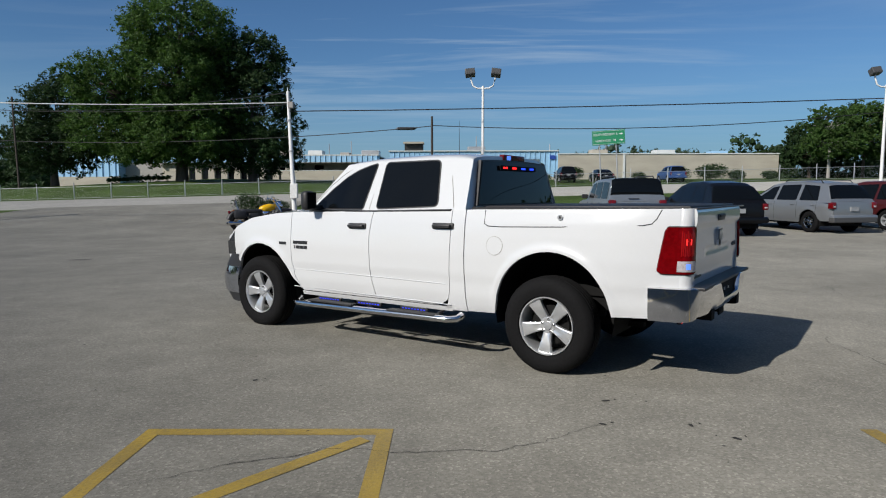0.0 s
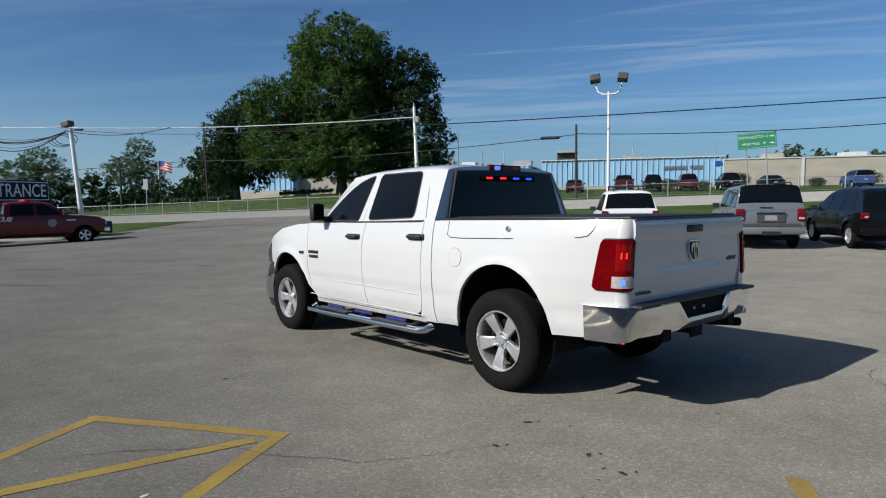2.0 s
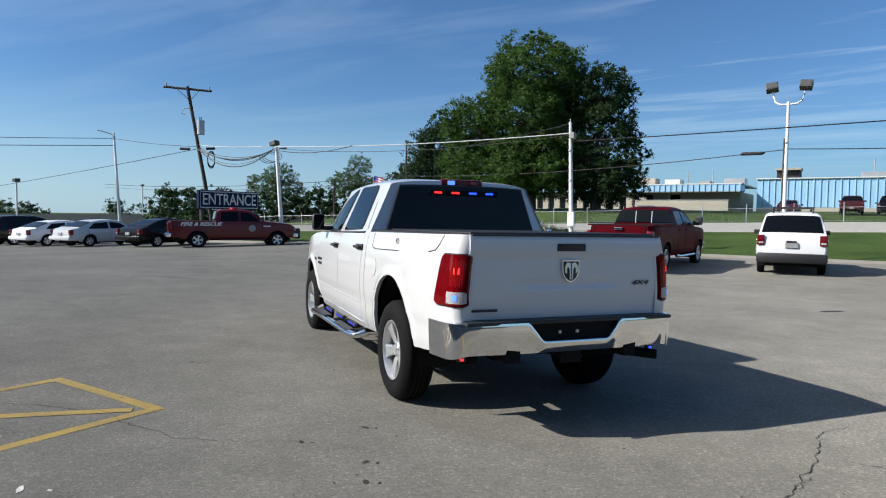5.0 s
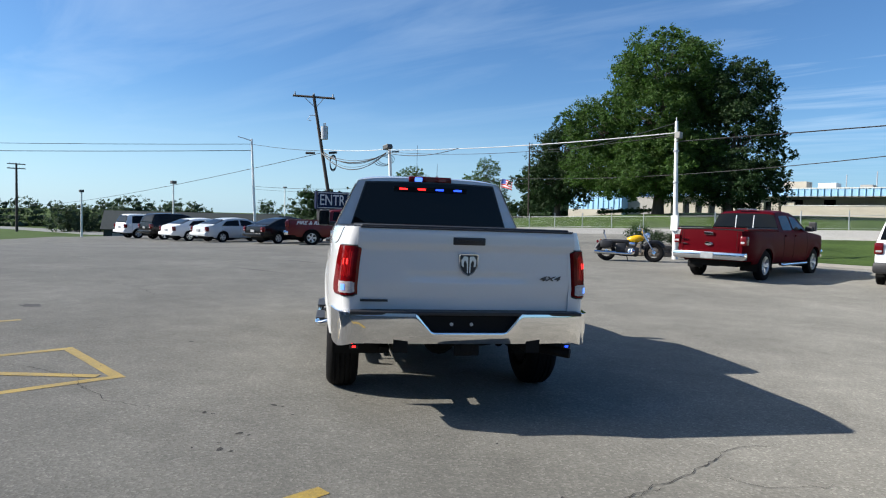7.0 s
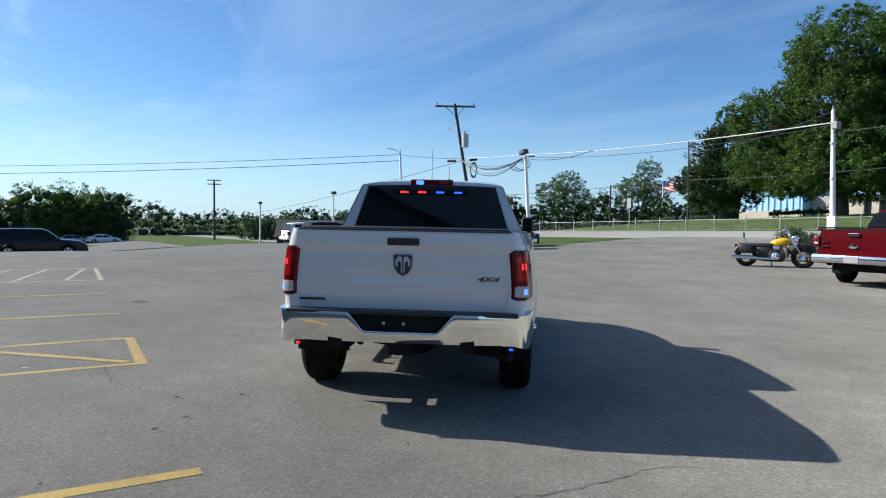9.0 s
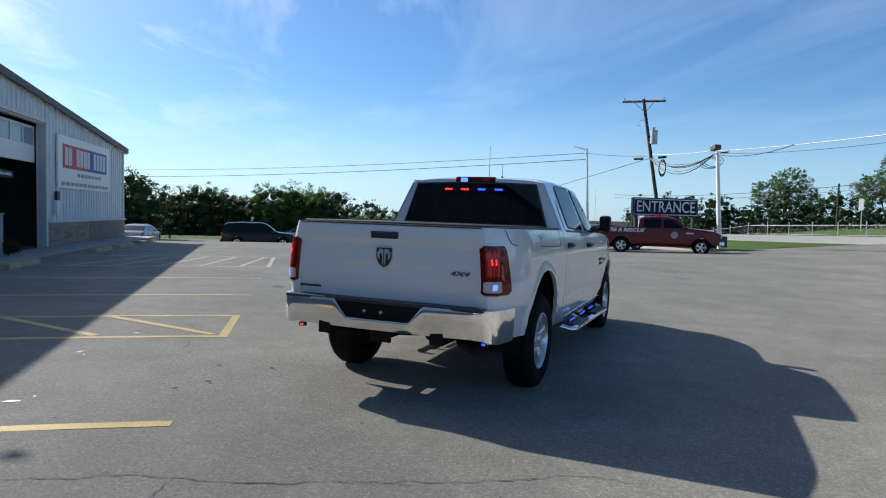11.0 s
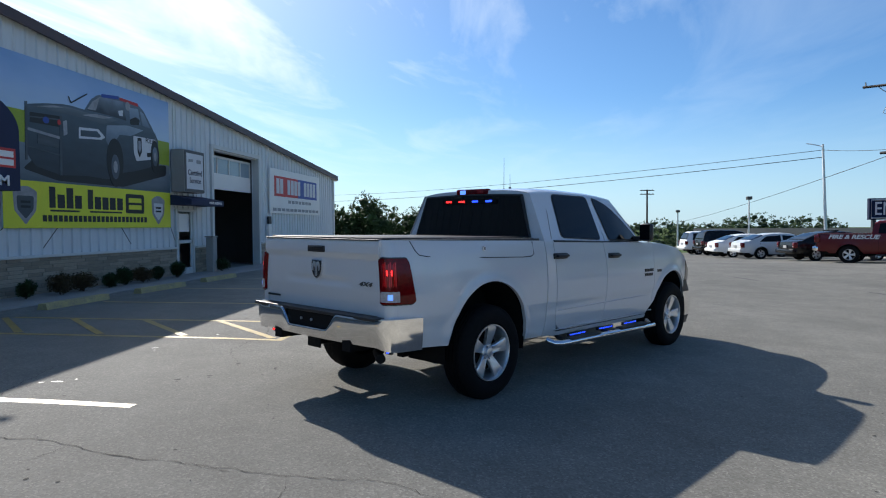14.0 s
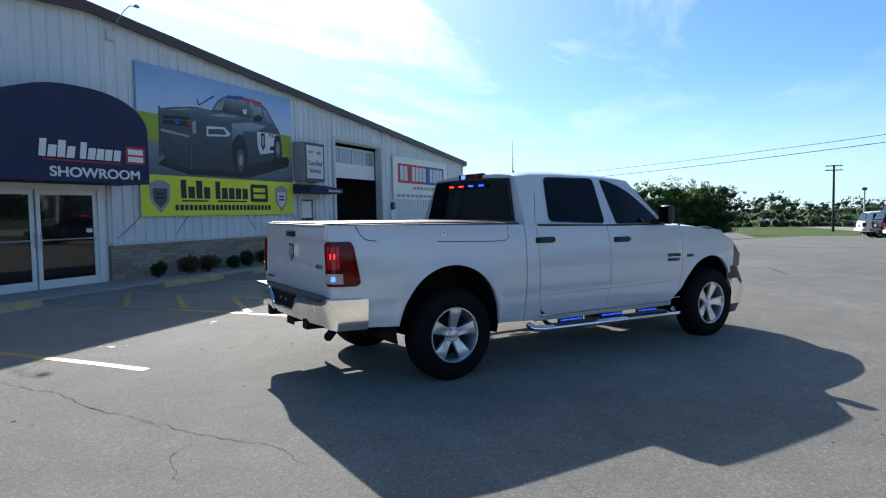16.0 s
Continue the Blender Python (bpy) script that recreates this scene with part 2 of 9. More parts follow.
M_STONE = mat("buff_stone", (0.3, 0.26, 0.2), 0.85, vary=0.2, big=2, fine=30, bump=0.5, per_object=0.22)
M_MORTAR = mat("mortar", (0.2, 0.18, 0.15), 0.9, vary=0.15)
M_LIGHTTRIM = mat("pale_trim", (0.55, 0.57, 0.56), 0.5, vary=0.06)
M_POLE_WHITE = mat("white_painted_pole", (0.72, 0.72, 0.7), 0.5, vary=0.12, big=1, fine=20)
M_WOOD_DARK = mat("creosoted_timber", (0.045, 0.036, 0.03), 0.85, vary=0.3, fine=25, stretch=(1, 1, 0.1), bump=0.4)
M_GALV = mat("galvanised_steel", (0.42, 0.43, 0.44), 0.45, metal=0.6, vary=0.12)
M_CABLE = mat("cable_black", (0.015, 0.015, 0.016), 0.6, vary=0)
M_CABLE_PALE = mat("pale_cable", (0.5, 0.5, 0.48), 0.6, vary=0)
M_BLUE_SIDING = mat("pale_blue_metal", (0.27, 0.47, 0.66), 0.5, vary=0.1, big=0.3, fine=6)
M_BUFF_WALL = mat("buff_brick_wall", (0.38, 0.35, 0.29), 0.9, vary=0.18, big=0.4, fine=8, stretch=(1, 1, 4), bump=0.3)
M_GREYWALL = mat("grey_wall", (0.3, 0.29, 0.27), 0.8, vary=0.12)
def leaf_mat(name, color, spread=0.4, through=0.3):
    """Foliage: every spray a little different, lit from both sides, with broad patches of lighter growth."""
    m = bpy.data.materials.new(name)
    m.use_nodes = True
    n, l = m.node_tree.nodes, m.node_tree.links
    p = n["Principled BSDF"]
    p.inputs["Roughness"].default_value = 0.65
    p.inputs["Specular IOR Level"].default_value = 0.22
    geo = n.new("ShaderNodeNewGeometry")
    tc = n.new("ShaderNodeTexCoord")
    big = n.new("ShaderNodeTexNoise"); big.inputs["Scale"].default_value = 0.55; big.inputs["Detail"].default_value = 4
    l.new(tc.outputs["Object"], big.inputs["Vector"])
    r1 = n.new("ShaderNodeMapRange"); r1.inputs[3].default_value, r1.inputs[4].default_value = 1 - spread, 1 + spread
    r2 = n.new("ShaderNodeMapRange"); r2.inputs[1].default_value, r2.inputs[2].default_value, r2.inputs[3].default_value, r2.inputs[4].default_value = 0.35, 0.65, 0.8, 1.25
    mul = n.new("ShaderNodeMath"); mul.operation = "MULTIPLY"
    hs = n.new("ShaderNodeHueSaturation"); hs.inputs["Color"].default_value = (*color, 1)
    hue = n.new("ShaderNodeMapRange"); hue.inputs[3].default_value, hue.inputs[4].default_value = 0.485, 0.515
    l.new(geo.outputs["Random Per Island"], r1.inputs[0]); l.new(big.outputs["Fac"], r2.inputs[0]); l.new(big.outputs["Fac"], hue.inputs[0])
    l.new(r1.outputs[0], mul.inputs[0]); l.new(r2.outputs[0], mul.inputs[1])
    l.new(mul.outputs[0], hs.inputs["Value"]); l.new(hue.outputs[0], hs.inputs["Hue"])
    l.new(hs.outputs[0], p.inputs["Base Color"])
    tr = n.new("ShaderNodeBsdfTranslucent")
    warm = n.new("ShaderNodeMix"); warm.data_type = "RGBA"; warm.blend_type = "MULTIPLY"; warm.inputs[0].default_value = 1.0; warm.inputs["B"].default_value = (1.5, 1.6, 0.9, 1)
    l.new(hs.outputs[0], warm.inputs["A"]); l.new(warm.outputs["Result"], tr.inputs["Color"])
    mx = n.new("ShaderNodeMixShader"); mx.inputs[0].default_value = through
    l.new(p.outputs[0], mx.inputs[1]); l.new(tr.outputs[0], mx.inputs[2])
    l.new(mx.outputs[0], n["Material Output"].inputs["Surface"])
    return m


M_LEAF = leaf_mat("leaf_green", (0.05, 0.096, 0.023))
M_LEAF_DARK = leaf_mat("leaf_dark", (0.023, 0.047, 0.015), 0.4, 0.15)
# leaf green paled to carry the haze over trees beyond the road
M_LEAF_PALED = leaf_mat("haze_paled_leaf", (0.066, 0.108, 0.042))
# distance haze mixed into the leaf colour: paler and bluer green
M_LEAF_HAZED = leaf_mat("hazed_far_leaf", (0.052, 0.08, 0.05), 0.25)
M_BARK = mat("bark", (0.09, 0.07, 0.055), 0.9, vary=0.3, fine=14, stretch=(1, 1, 0.2), bump=0.6)
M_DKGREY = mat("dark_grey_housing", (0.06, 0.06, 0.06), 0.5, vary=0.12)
M_CONCRETE = mat("concrete", (0.3, 0.285, 0.26), 0.9, vary=0.15, big=1.2, fine=30, bump=0.3)

M_LED_RED = mat("lit_red_led", (0.5, 0.02, 0.01), 0.4, vary=0, emit=(1.0, 0.015, 0.015), power=2.6)
M_LED_BLUE = mat("lit_blue_led", (0.02, 0.06, 0.6), 0.4, vary=0, emit=(0.015, 0.06, 1.0), power=2.2)
M_LED_STEP = mat("dim_blue_led", (0.02, 0.03, 0.4), 0.4, vary=0, emit=(0.02, 0.05, 1.0), power=0.8)
M_LED_DIM = mat("bright_red_reflector", (0.2, 0.004, 0.005), 0.12, vary=0.3, big=9, fine=60, emit=(1.0, 0.012, 0.012), power=0.07)
M_LENS_FLUTE = mat("red_lens_flute", (0.24, 0.006, 0.006), 0.1, vary=0.2, fine=60)
M_LED_BLUE_DIM = mat("blue_strobe_lens", (0.1, 0.2, 0.8), 0.3, vary=0, emit=(0.12, 0.3, 1.0), power=0.85)
M_TONNEAU = mat("black_vinyl", (0.014, 0.014, 0.015), 0.55, vary=0.2, fine=80, bump=0.15)
M_PANEL_WHITE = mat("white_enamel", (0.72, 0.72, 0.7), 0.4, vary=0.05)
M_PALE_GLASS = mat("pale_blue_glass", (0.25, 0.33, 0.38), 0.1, vary=0.1)
M_NAVY = mat("navy_canvas", (0.016, 0.024, 0.065), 0.8, vary=0.2, fine=40, bump=0.1)
M_SIGN_RED = mat("sign_red", (0.5, 0.02, 0.02), 0.5, vary=0.08)
M_SIGN_BLUE = mat("sign_blue", (0.02, 0.06, 0.3), 0.5, vary=0.08)
M_BANNER_GRASS = mat("banner_grass", (0.28, 0.36, 0.03), 0.6, vary=0.2)
M_BANNER_YELLOW = mat("banner_yellow", (0.7, 0.72, 0.04), 0.6, vary=0.08)
M_PRINT_BLACK = mat("print_black", (0.015, 0.016, 0.015), 0.6, vary=0.2)
M_PRINT_GREY = mat("print_grey", (0.28, 0.29, 0.3), 0.6, vary=0.25, fine=8)
M_PRINT_WHITE = mat("print_white", (0.6, 0.62, 0.64), 0.6, vary=0.1)


def print_mat(name, stops, z0, z1, grain=0.25, stretch=(1.2, 1.2, 5.0)):
    """Printed vinyl whose ink runs through some tones from z0 up to z1, broken by soft streaks."""
    m = bpy.data.materials.new(name)
    m.use_nodes = True
    n, l = m.node_tree.nodes, m.node_tree.links
    p = n["Principled BSDF"]
    p.inputs["Roughness"].default_value = 0.55
    tc = n.new("ShaderNodeTexCoord")
    sp = n.new("ShaderNodeSeparateXYZ")
    mp = n.new("ShaderNodeMapping"); mp.inputs["Scale"].default_value = stretch
    nz = n.new("ShaderNodeTexNoise"); nz.inputs["Scale"].default_value = 1.1; nz.inputs["Detail"].default_value = 5
    mr = n.new("ShaderNodeMapRange"); mr.inputs[1].default_value, mr.inputs[2].default_value = z0, z1
    ad = n.new("ShaderNodeMath"); ad.operation = "MULTIPLY_ADD"; ad.inputs[1].default_value = grain
    off = n.new("ShaderNodeMath"); off.operation = "SUBTRACT"; off.inputs[1].default_value = grain * 0.5
    rp = n.new("ShaderNodeValToRGB")
    for k, c in enumerate(stops):
        e = rp.color_ramp.elements[k] if k < 2 else rp.color_ramp.elements.new(1.0)
        e.position = k / (len(stops) - 1)
        e.color = (*c, 1)
    l.new(tc.outputs["Object"], sp.inputs[0]); l.new(sp.outputs["Z"], mr.inputs[0])
    l.new(tc.outputs["Object"], mp.inputs["Vector"]); l.new(mp.outputs[0], nz.inputs["Vector"])
    l.new(nz.outputs["Fac"], ad.inputs[0]); l.new(mr.outputs[0], ad.inputs[2]); l.new(ad.outputs[0], off.inputs[0])
    l.new(off.outputs[0], rp.inputs[0]); l.new(rp.outputs[0], p.inputs["Base Color"])
    return m


M_BANNER_SKY = print_mat("banner_sky", [(0.5, 0.62, 0.68), (0.46, 0.6, 0.74), (0.32, 0.48, 0.72), (0.2, 0.36, 0.62)], 3.3, 5.2, 0.5, (0.5, 1, 1.4))
M_BANNER_ROAD = print_mat("banner_road", [(0.07, 0.1, 0.12), (0.14, 0.18, 0.21), (0.2, 0.24, 0.26)], 2.42, 3.3, 0.5)
M_PRINT_DARK = print_mat("print_dark", [(0.025, 0.035, 0.045), (0.04, 0.06, 0.075), (0.06, 0.09, 0.11), (0.12, 0.16, 0.2)], 2.8, 4.6, 0.4, (2.2, 1, 6))
M_PRINT_GREY2 = print_mat("print_hood", [(0.05, 0.065, 0.075), (0.11, 0.14, 0.16), (0.24, 0.28, 0.31)], 3.9, 4.3, 0.6, (1.5, 1, 8))
M_PRINT_FENDER = print_mat("print_fender", [(0.06, 0.08, 0.1), (0.16, 0.21, 0.26), (0.3, 0.38, 0.44)], 3.2, 4.2, 0.6, (2, 1, 3))
M_PRINT_SKYGLASS = print_mat("print_sky_glass", [(0.1, 0.14, 0.18), (0.3, 0.4, 0.5)], 4.1, 4.7, 0.4)
M_PRINT_GLASS = print_mat("print_glass", [(0.03, 0.04, 0.05), (0.12, 0.15, 0.18), (0.26, 0.32, 0.38)], 4.2, 4.75, 0.7, (3, 1, 3))
M_SIGN_NAVY = mat("sign_navy", (0.01, 0.018, 0.05), 0.7, vary=0.1, spec=0.12)
M_SIGN_GREEN = mat("sign_green", (0.01, 0.2, 0.09), 0.5, vary=0.08)

# ---- mesh helpers ----
def part(name, bm, material, parent=None, label="", smooth=0.0, m=None):
    me = bpy.data.meshes.new(name)
    bmesh.ops.recalc_face_normals(bm, faces=bm.faces)
    bm.to_mesh(me)
    bm.free()
    if smooth:
        for f in me.polygons:
            f.use_smooth = True
        me.set_sharp_from_angle(angle=radians(smooth))
    for mt in (material if isinstance(material, (list, tuple)) else [material]):
        me.materials.append(mt)
    ob = new(name, me)
    if parent:
        ob.parent = parent
    if m is not None:
        ob.matrix_basis = m
    if label:
        ob["label"] = label
    return ob


def empty(name, m=None, label="", category="", group="", kind=""):
    ob = new(name)
    if m is not None:
        ob.matrix_basis = m
    return tagged(ob, label, category, group, kind)


def box(bm, a, b, bevel=0.0):
    """An axis-parallel block from corner a to corner b, its edges rounded by bevel."""
    c = [(p + q) / 2 for p, q in zip(a, b)]
    s = [abs(q - p) for p, q in zip(a, b)]
    r = bmesh.ops.create_cube(bm, size=1.0, matrix=Matrix.Translation(c) @ Matrix.Diagonal((*s, 1)))
    if bevel:
        es = list({e for v in r["verts"] for e in v.link_edges})
        bmesh.ops.bevel(bm, geom=es, offset=bevel, segments=2, affect="EDGES", profile=0.5)
    return bm


def block(a, b, bevel=0.0):
    return box(bmesh.new(), a, b, bevel)


def rod(bm, p, q, r1, r2=None, seg=12):
    """A round bar from p to q."""
    p, q = Vector(p), Vector(q)
    d = q - p
    m = Matrix.Translation((p + q) / 2) @ d.to_track_quat("Z", "Y").to_matrix().to_4x4()
    bmesh.ops.create_cone(bm, cap_ends=True, segments=seg, radius1=r1, radius2=r1 if r2 is None else r2, depth=d.length, matrix=m)
    return bm


def tube(bm, pts, r, seg=8, closed=False):
    """A round bar along a line of points; r may be a list of radii."""
    pts = [Vector(p) for p in pts]
    rings = []
    n = len(pts)
    for i, p in enumerate(pts):
        a = pts[(i - 1) % n] if closed or i else p
        b = pts[(i + 1) % n] if closed or i < n - 1 else p
        d = (b - a).normalized()
        ref = Vector((0, 0, 1)) if abs(d.z) < 0.95 else Vector((1, 0, 0))
        s = d.cross(ref).normalized()
        t = s.cross(d)
        rr = r[i] if isinstance(r, (list, tuple)) else r
        rings.append([bm.verts.new(p + rr * (math.cos(2 * math.pi * k / seg) * s + math.sin(2 * math.pi * k / seg) * t)) for k in range(seg)])
    for i in range(n if closed else n - 1):
        a, b = rings[i], rings[(i + 1) % n]
        for k in range(seg):
            bm.faces.new((a[k], a[(k + 1) % seg], b[(k + 1) % seg], b[k]))
    if not closed:
        bm.faces.new(rings[0][::-1])
        bm.faces.new(rings[-1])
    return bm


def sheet(bm, f, nu, nv):
    """A net of quads over u, v in 0..1; f gives the place."""
    g = [[bm.verts.new(f(i / nu, j / nv)) for j in range(nv + 1)] for i in range(nu + 1)]
    for i in range(nu):
        for j in range(nv):
            bm.faces.new((g[i][j], g[i + 1][j], g[i + 1][j + 1], g[i][j + 1]))
    return bm


def solid(bm, outline, y0, y1, axis="y"):
    """A plate: a flat outline in two axes, drawn through from y0 to y1 along the third."""
    put = {"y": lambda a, b, c: (a, c, b), "z": lambda a, b, c: (a, b, c), "x": lambda a, b, c: (c, a, b)}[axis]
    v0 = [bm.verts.new(put(a, b, y0)) for a, b in outline]
    v1 = [bm.verts.new(put(a, b, y1)) for a, b in outline]
    bm.faces.new(v0)
    bm.faces.new(v1[::-1])
    k = len(outline)
    for i in range(k):
        bm.faces.new((v0[i], v0[(i + 1) % k], v1[(i + 1) % k], v1[i]))
    return bm


def lathe(bm, profile, seg, m=Matrix()):
    """Turns a profile of (radius, height) round the z axis."""
    rings = [[bm.verts.new(m @ Vector((r * math.cos(2 * math.pi * k / seg), r * math.sin(2 * math.pi * k / seg), z))) for k in range(seg)] for r, z in profile]
    for a, b in zip(rings, rings[1:]):
        for k in range(seg):
            bm.faces.new((a[k], a[(k + 1) % seg], b[(k + 1) % seg], b[k]))
    return bm


def lerp(a, b, t):
    return a + (b - a) * t


def curve(xs, ys):
    return lambda x: float(np.interp(x, xs, ys))


def rounded(pts, r, n=4):
    """An outline with its corners rounded."""
    out = []
    k = len(pts)
    for i in range(k):
        p, a, b = Vector(pts[i]), Vector(pts[i - 1]), Vector(pts[(i + 1) % k])
        da, db = (a - p), (b - p)
        ra = min(r, da.length * 0.45, db.length * 0.45)
        s, e = p + da.normalized() * ra, p + db.normalized() * ra
        for j in range(n + 1):
            t = j / n
            q = s * (1 - t) ** 2 + p * 2 * t * (1 - t) + e * t * t
            out.append((q.x, q.y))
    return out


def words(name, text, size, m, material, parent=None, label="", bold=0.0, depth=0.004, squeeze=1.0, slant=0.0):
    """Raised letters in the built-in font, turned into one mesh."""
    cu = bpy.data.curves.new(name, "FONT")
    cu.body, cu.size, cu.extrude, cu.offset, cu.shear = text, size, depth, bold, slant
    cu.align_x, cu.align_y = "CENTER", "CENTER"
    tmp = bpy.data.objects.new(name, cu)
    scene.collection.objects.link(tmp)
    me = bpy.data.meshes.new_from_object(tmp.evaluated_get(bpy.context.evaluated_depsgraph_get()))
    bpy.data.objects.remove(tmp)
    bpy.data.curves.remove(cu)
    me.materials.clear()
    me.materials.append(material)
    ob = new(name, me)
    if parent:
        ob.parent = parent
    ob.matrix_basis = m @ Matrix.Diagonal((squeeze, 1, 1, 1))
    if label:
        ob["label"] = label
    return ob

# ---- ground ----
def lot_z(x, y):
    """The parking lot falls gently away from the showroom and rises again at its far edge."""
    return float(np.interp(y, [-60, 3, 17, 24, 28], [0, 0, -0.2, -0.13, -0.05])) * float(np.interp(x, [2, 9], [1, 0.6])) + min(0.0, (x + 18) * 0.026) + float(np.interp(x, [-113, -41, -26], [-0.95, -0.8, 0])) * float(np.interp(y, [4, 16], [1, 0]))


def road_z(x):
    return 1.1 + 0.024 * max(-70.0, min(60.0, x))


def ground_z(x, y):
    r = road_z(x)
    base = lot_z(x, min(y, 28.0))
    o = float(np.interp(x, [-70, -66, -52, -42, -28, -18, -8, 0, 60], [-0.77, -0.68, -0.22, 0.35, 0.95, 0.85, 0.75, 0.8, 1.0]))
    z = float(np.interp(y, [28, 29.5, 37.5, 49, 53, 64, 78, 95, 104, 400, 3000], [base - 0.05, base + 0.08, r - 0.3, r + 0.12, r + 0.24, o + float(np.interp(x, [-24, -4], [1.1, 0.8])), o + float(np.interp(x, [-24, -4], [1.6, 1.4])), o + 1.75, o + 1.85, 3.4, 3.4])) if y > 28 else base - 0.05
    w = float(np.interp(x, [-80, -54], [1, 0]))
    low = float(np.interp(x, [-3000, -300, -120, -80], [-12, -7, -3.7, -2.35]))
    return lerp(z, low, w)


def axis_steps(lo, hi, near_lo, near_hi, step, grow=1.35):
    xs = list(np.arange(near_lo, near_hi + 1e-6, step))
    d, x = step, near_hi
    while x < hi:
        d *= grow
        x = min(hi, x + d)
        xs.append(x)
    d, x = step, near_lo
    while x > lo:
        d *= grow
        x = max(lo, x - d)
        xs.insert(0, x)
    return xs


def height_sheet(xs, ys, f):
    bm = bmesh.new()
    g = [[bm.verts.new((x, y, f(x, y))) for y in ys] for x in xs]
    for i in range(len(xs) - 1):
        for j in range(len(ys) - 1):
            bm.faces.new((g[i][j], g[i + 1][j], g[i + 1][j + 1], g[i][j + 1]))
    return bm


tagged(part("ground", height_sheet(axis_steps(-2500, 2500, -80, 60, 2), axis_steps(-2500, 2500, -30, 80, 1.5), ground_z), M_GRASS, smooth=60),
       "green mown lawn and distant fields round the parking lot", "ground", kind="structure")
lot = tagged(part("parking_lot", height_sheet(list(np.arange(-52, 40.1, 2)), list(np.arange(-34, 28.01, 1.0)), lot_z), M_ASPHALT, smooth=60),
             "worn grey asphalt parking lot with fine cracks", "parking lot", kind="structure")
tagged(part("parking_lot_west", height_sheet(list(np.arange(-126, -51.9, 3)), list(np.arange(-34, 13.1, 1.5)), lot_z), M_ASPHALT, smooth=60),
       "worn grey asphalt lot running down to the trees", "parking lot", kind="structure")
tagged(part("road", height_sheet(axis_steps(-600, 600, -80, 60, 4), [37.4, 38, 40.5, 43, 45.5, 48], lambda x, y: ground_z(x, y) - 0.06 if y < 38 else max(ground_z(x, y) + 0.03, road_z(x) + 0.037 * (y - 43)) if x > -54 else ground_z(x, 43) + 0.03), M_ROAD, smooth=60),
       "pale grey asphalt road behind the lawn", "road", kind="structure")
tagged(part("driveway", height_sheet(list(np.arange(-24, -7.9, 1)), list(np.arange(27.5, 39.1, 0.8)), lambda x, y: (lot_z(x, y) if y < 28 else lerp(lot_z(x, 28), road_z(x) - 0.2, max(0, min(1, (y - 28) / 10)))) + 0.004), M_ASPHALT, smooth=60),
       "asphalt driveway from the lot to the road", "driveway", kind="structure")

# ---- showroom building ----
FY = -3.4
RIDGE_X, RIDGE_Z, EAVE_Z, WEST, EAST, BACK = -2.7, 5.8, 3.96, -24.9, 19.5, -26.0


def roof_z(x):
    return RIDGE_Z - (RIDGE_Z - EAVE_Z) * abs(x - RIDGE_X) / (RIDGE_X - WEST)


def ribbed_wall(x0, x1, z0, z1f, y, pitch=0.3, depth=0.035):
    """Ribbed sheet siding: flat pans between narrow raised ribs; z1f gives the upper edge."""
    bm = bmesh.new()
    xs = []
    x = x0
    while x < x1 - 1e-6:
        e = min(x + pitch, x1)
        w = e - x
        xs += [(x, 0), (x + 0.78 * w, 0), (x + 0.84 * w, depth), (x + 0.94 * w, depth)]
        x = e
    xs.append((x1, 0))
    lo = [bm.verts.new((a, y + d, z0 if not callable(z0) else z0(a))) for a, d in xs]
    hi = [bm.verts.new((a, y + d, z1f(a))) for a, d in xs]
    for i in range(len(xs) - 1):
        bm.faces.new((lo[i], lo[i + 1], hi[i + 1], hi[i]))
    return bm


BAND = 0.8
DOOR0, DOOR1, DOORTOP = -15.75, -12.35, 4.0
wall_n = tagged(part("wall_north", block((WEST, FY - 0.24, -0.2), (DOOR0, FY - 0.04, EAVE_Z)), M_SIDING), "grey ribbed metal showroom wall over a buff stone band", "wall", kind="structure")
part("wall_core", block((DOOR1, FY - 0.24, -0.2), (-2.95, FY - 0.04, EAVE_Z)), M_SIDING, wall_n)
part("wall_core", block((0.02, FY - 0.24, -0.2), (EAST, FY - 0.04, EAVE_Z)), M_SIDING, wall_n)
part("wall_core", block((-2.95, FY - 0.24, 2.12), (0.02, FY - 0.04, EAVE_Z)), M_SIDING, wall_n)
part("gable_core", solid(bmesh.new(), [(WEST, EAVE_Z), (EAST, EAVE_Z), (RIDGE_X, RIDGE_Z)], FY - 0.24, FY - 0.05), M_SIDING, wall_n)
for x0, x1, z0 in ((WEST, DOOR0 - 0.12, BAND), (DOOR0 - 0.12, DOOR1 + 0.12, DOORTOP + 0.12), (DOOR1 + 0.12, -11.15, BAND), (-11.15, -10.1, 2.0), (-10.1, -3.1, BAND), (-3.1, 0.15, 2.14), (0.15, EAST, BAND)):
    part("siding", ribbed_wall(x0, x1, z0, lambda x: roof_z(x) - 0.02, FY - 0.035), M_SIDING, wall_n)
tagged(part("wall_west", block((WEST, BACK, -0.2), (WEST + 0.2, FY - 0.24, EAVE_Z)), M_SIDING), "grey metal side wall of the showroom", "wall", kind="structure")
tagged(part("wall_east", block((EAST - 0.2, BACK, -0.2), (EAST, FY - 0.24, EAVE_Z)), M_SIDING), "grey metal side wall of the showroom", "wall", kind="structure")
tagged(part("wall_south", solid(bmesh.new(), [(WEST, -0.2), (EAST, -0.2), (EAST, EAVE_Z), (RIDGE_X, RIDGE_Z), (WEST, EAVE_Z)], BACK - 0.2, BACK), M_SIDING), "grey metal rear wall of the showroom", "wall", kind="structure")
bm = bmesh.new()
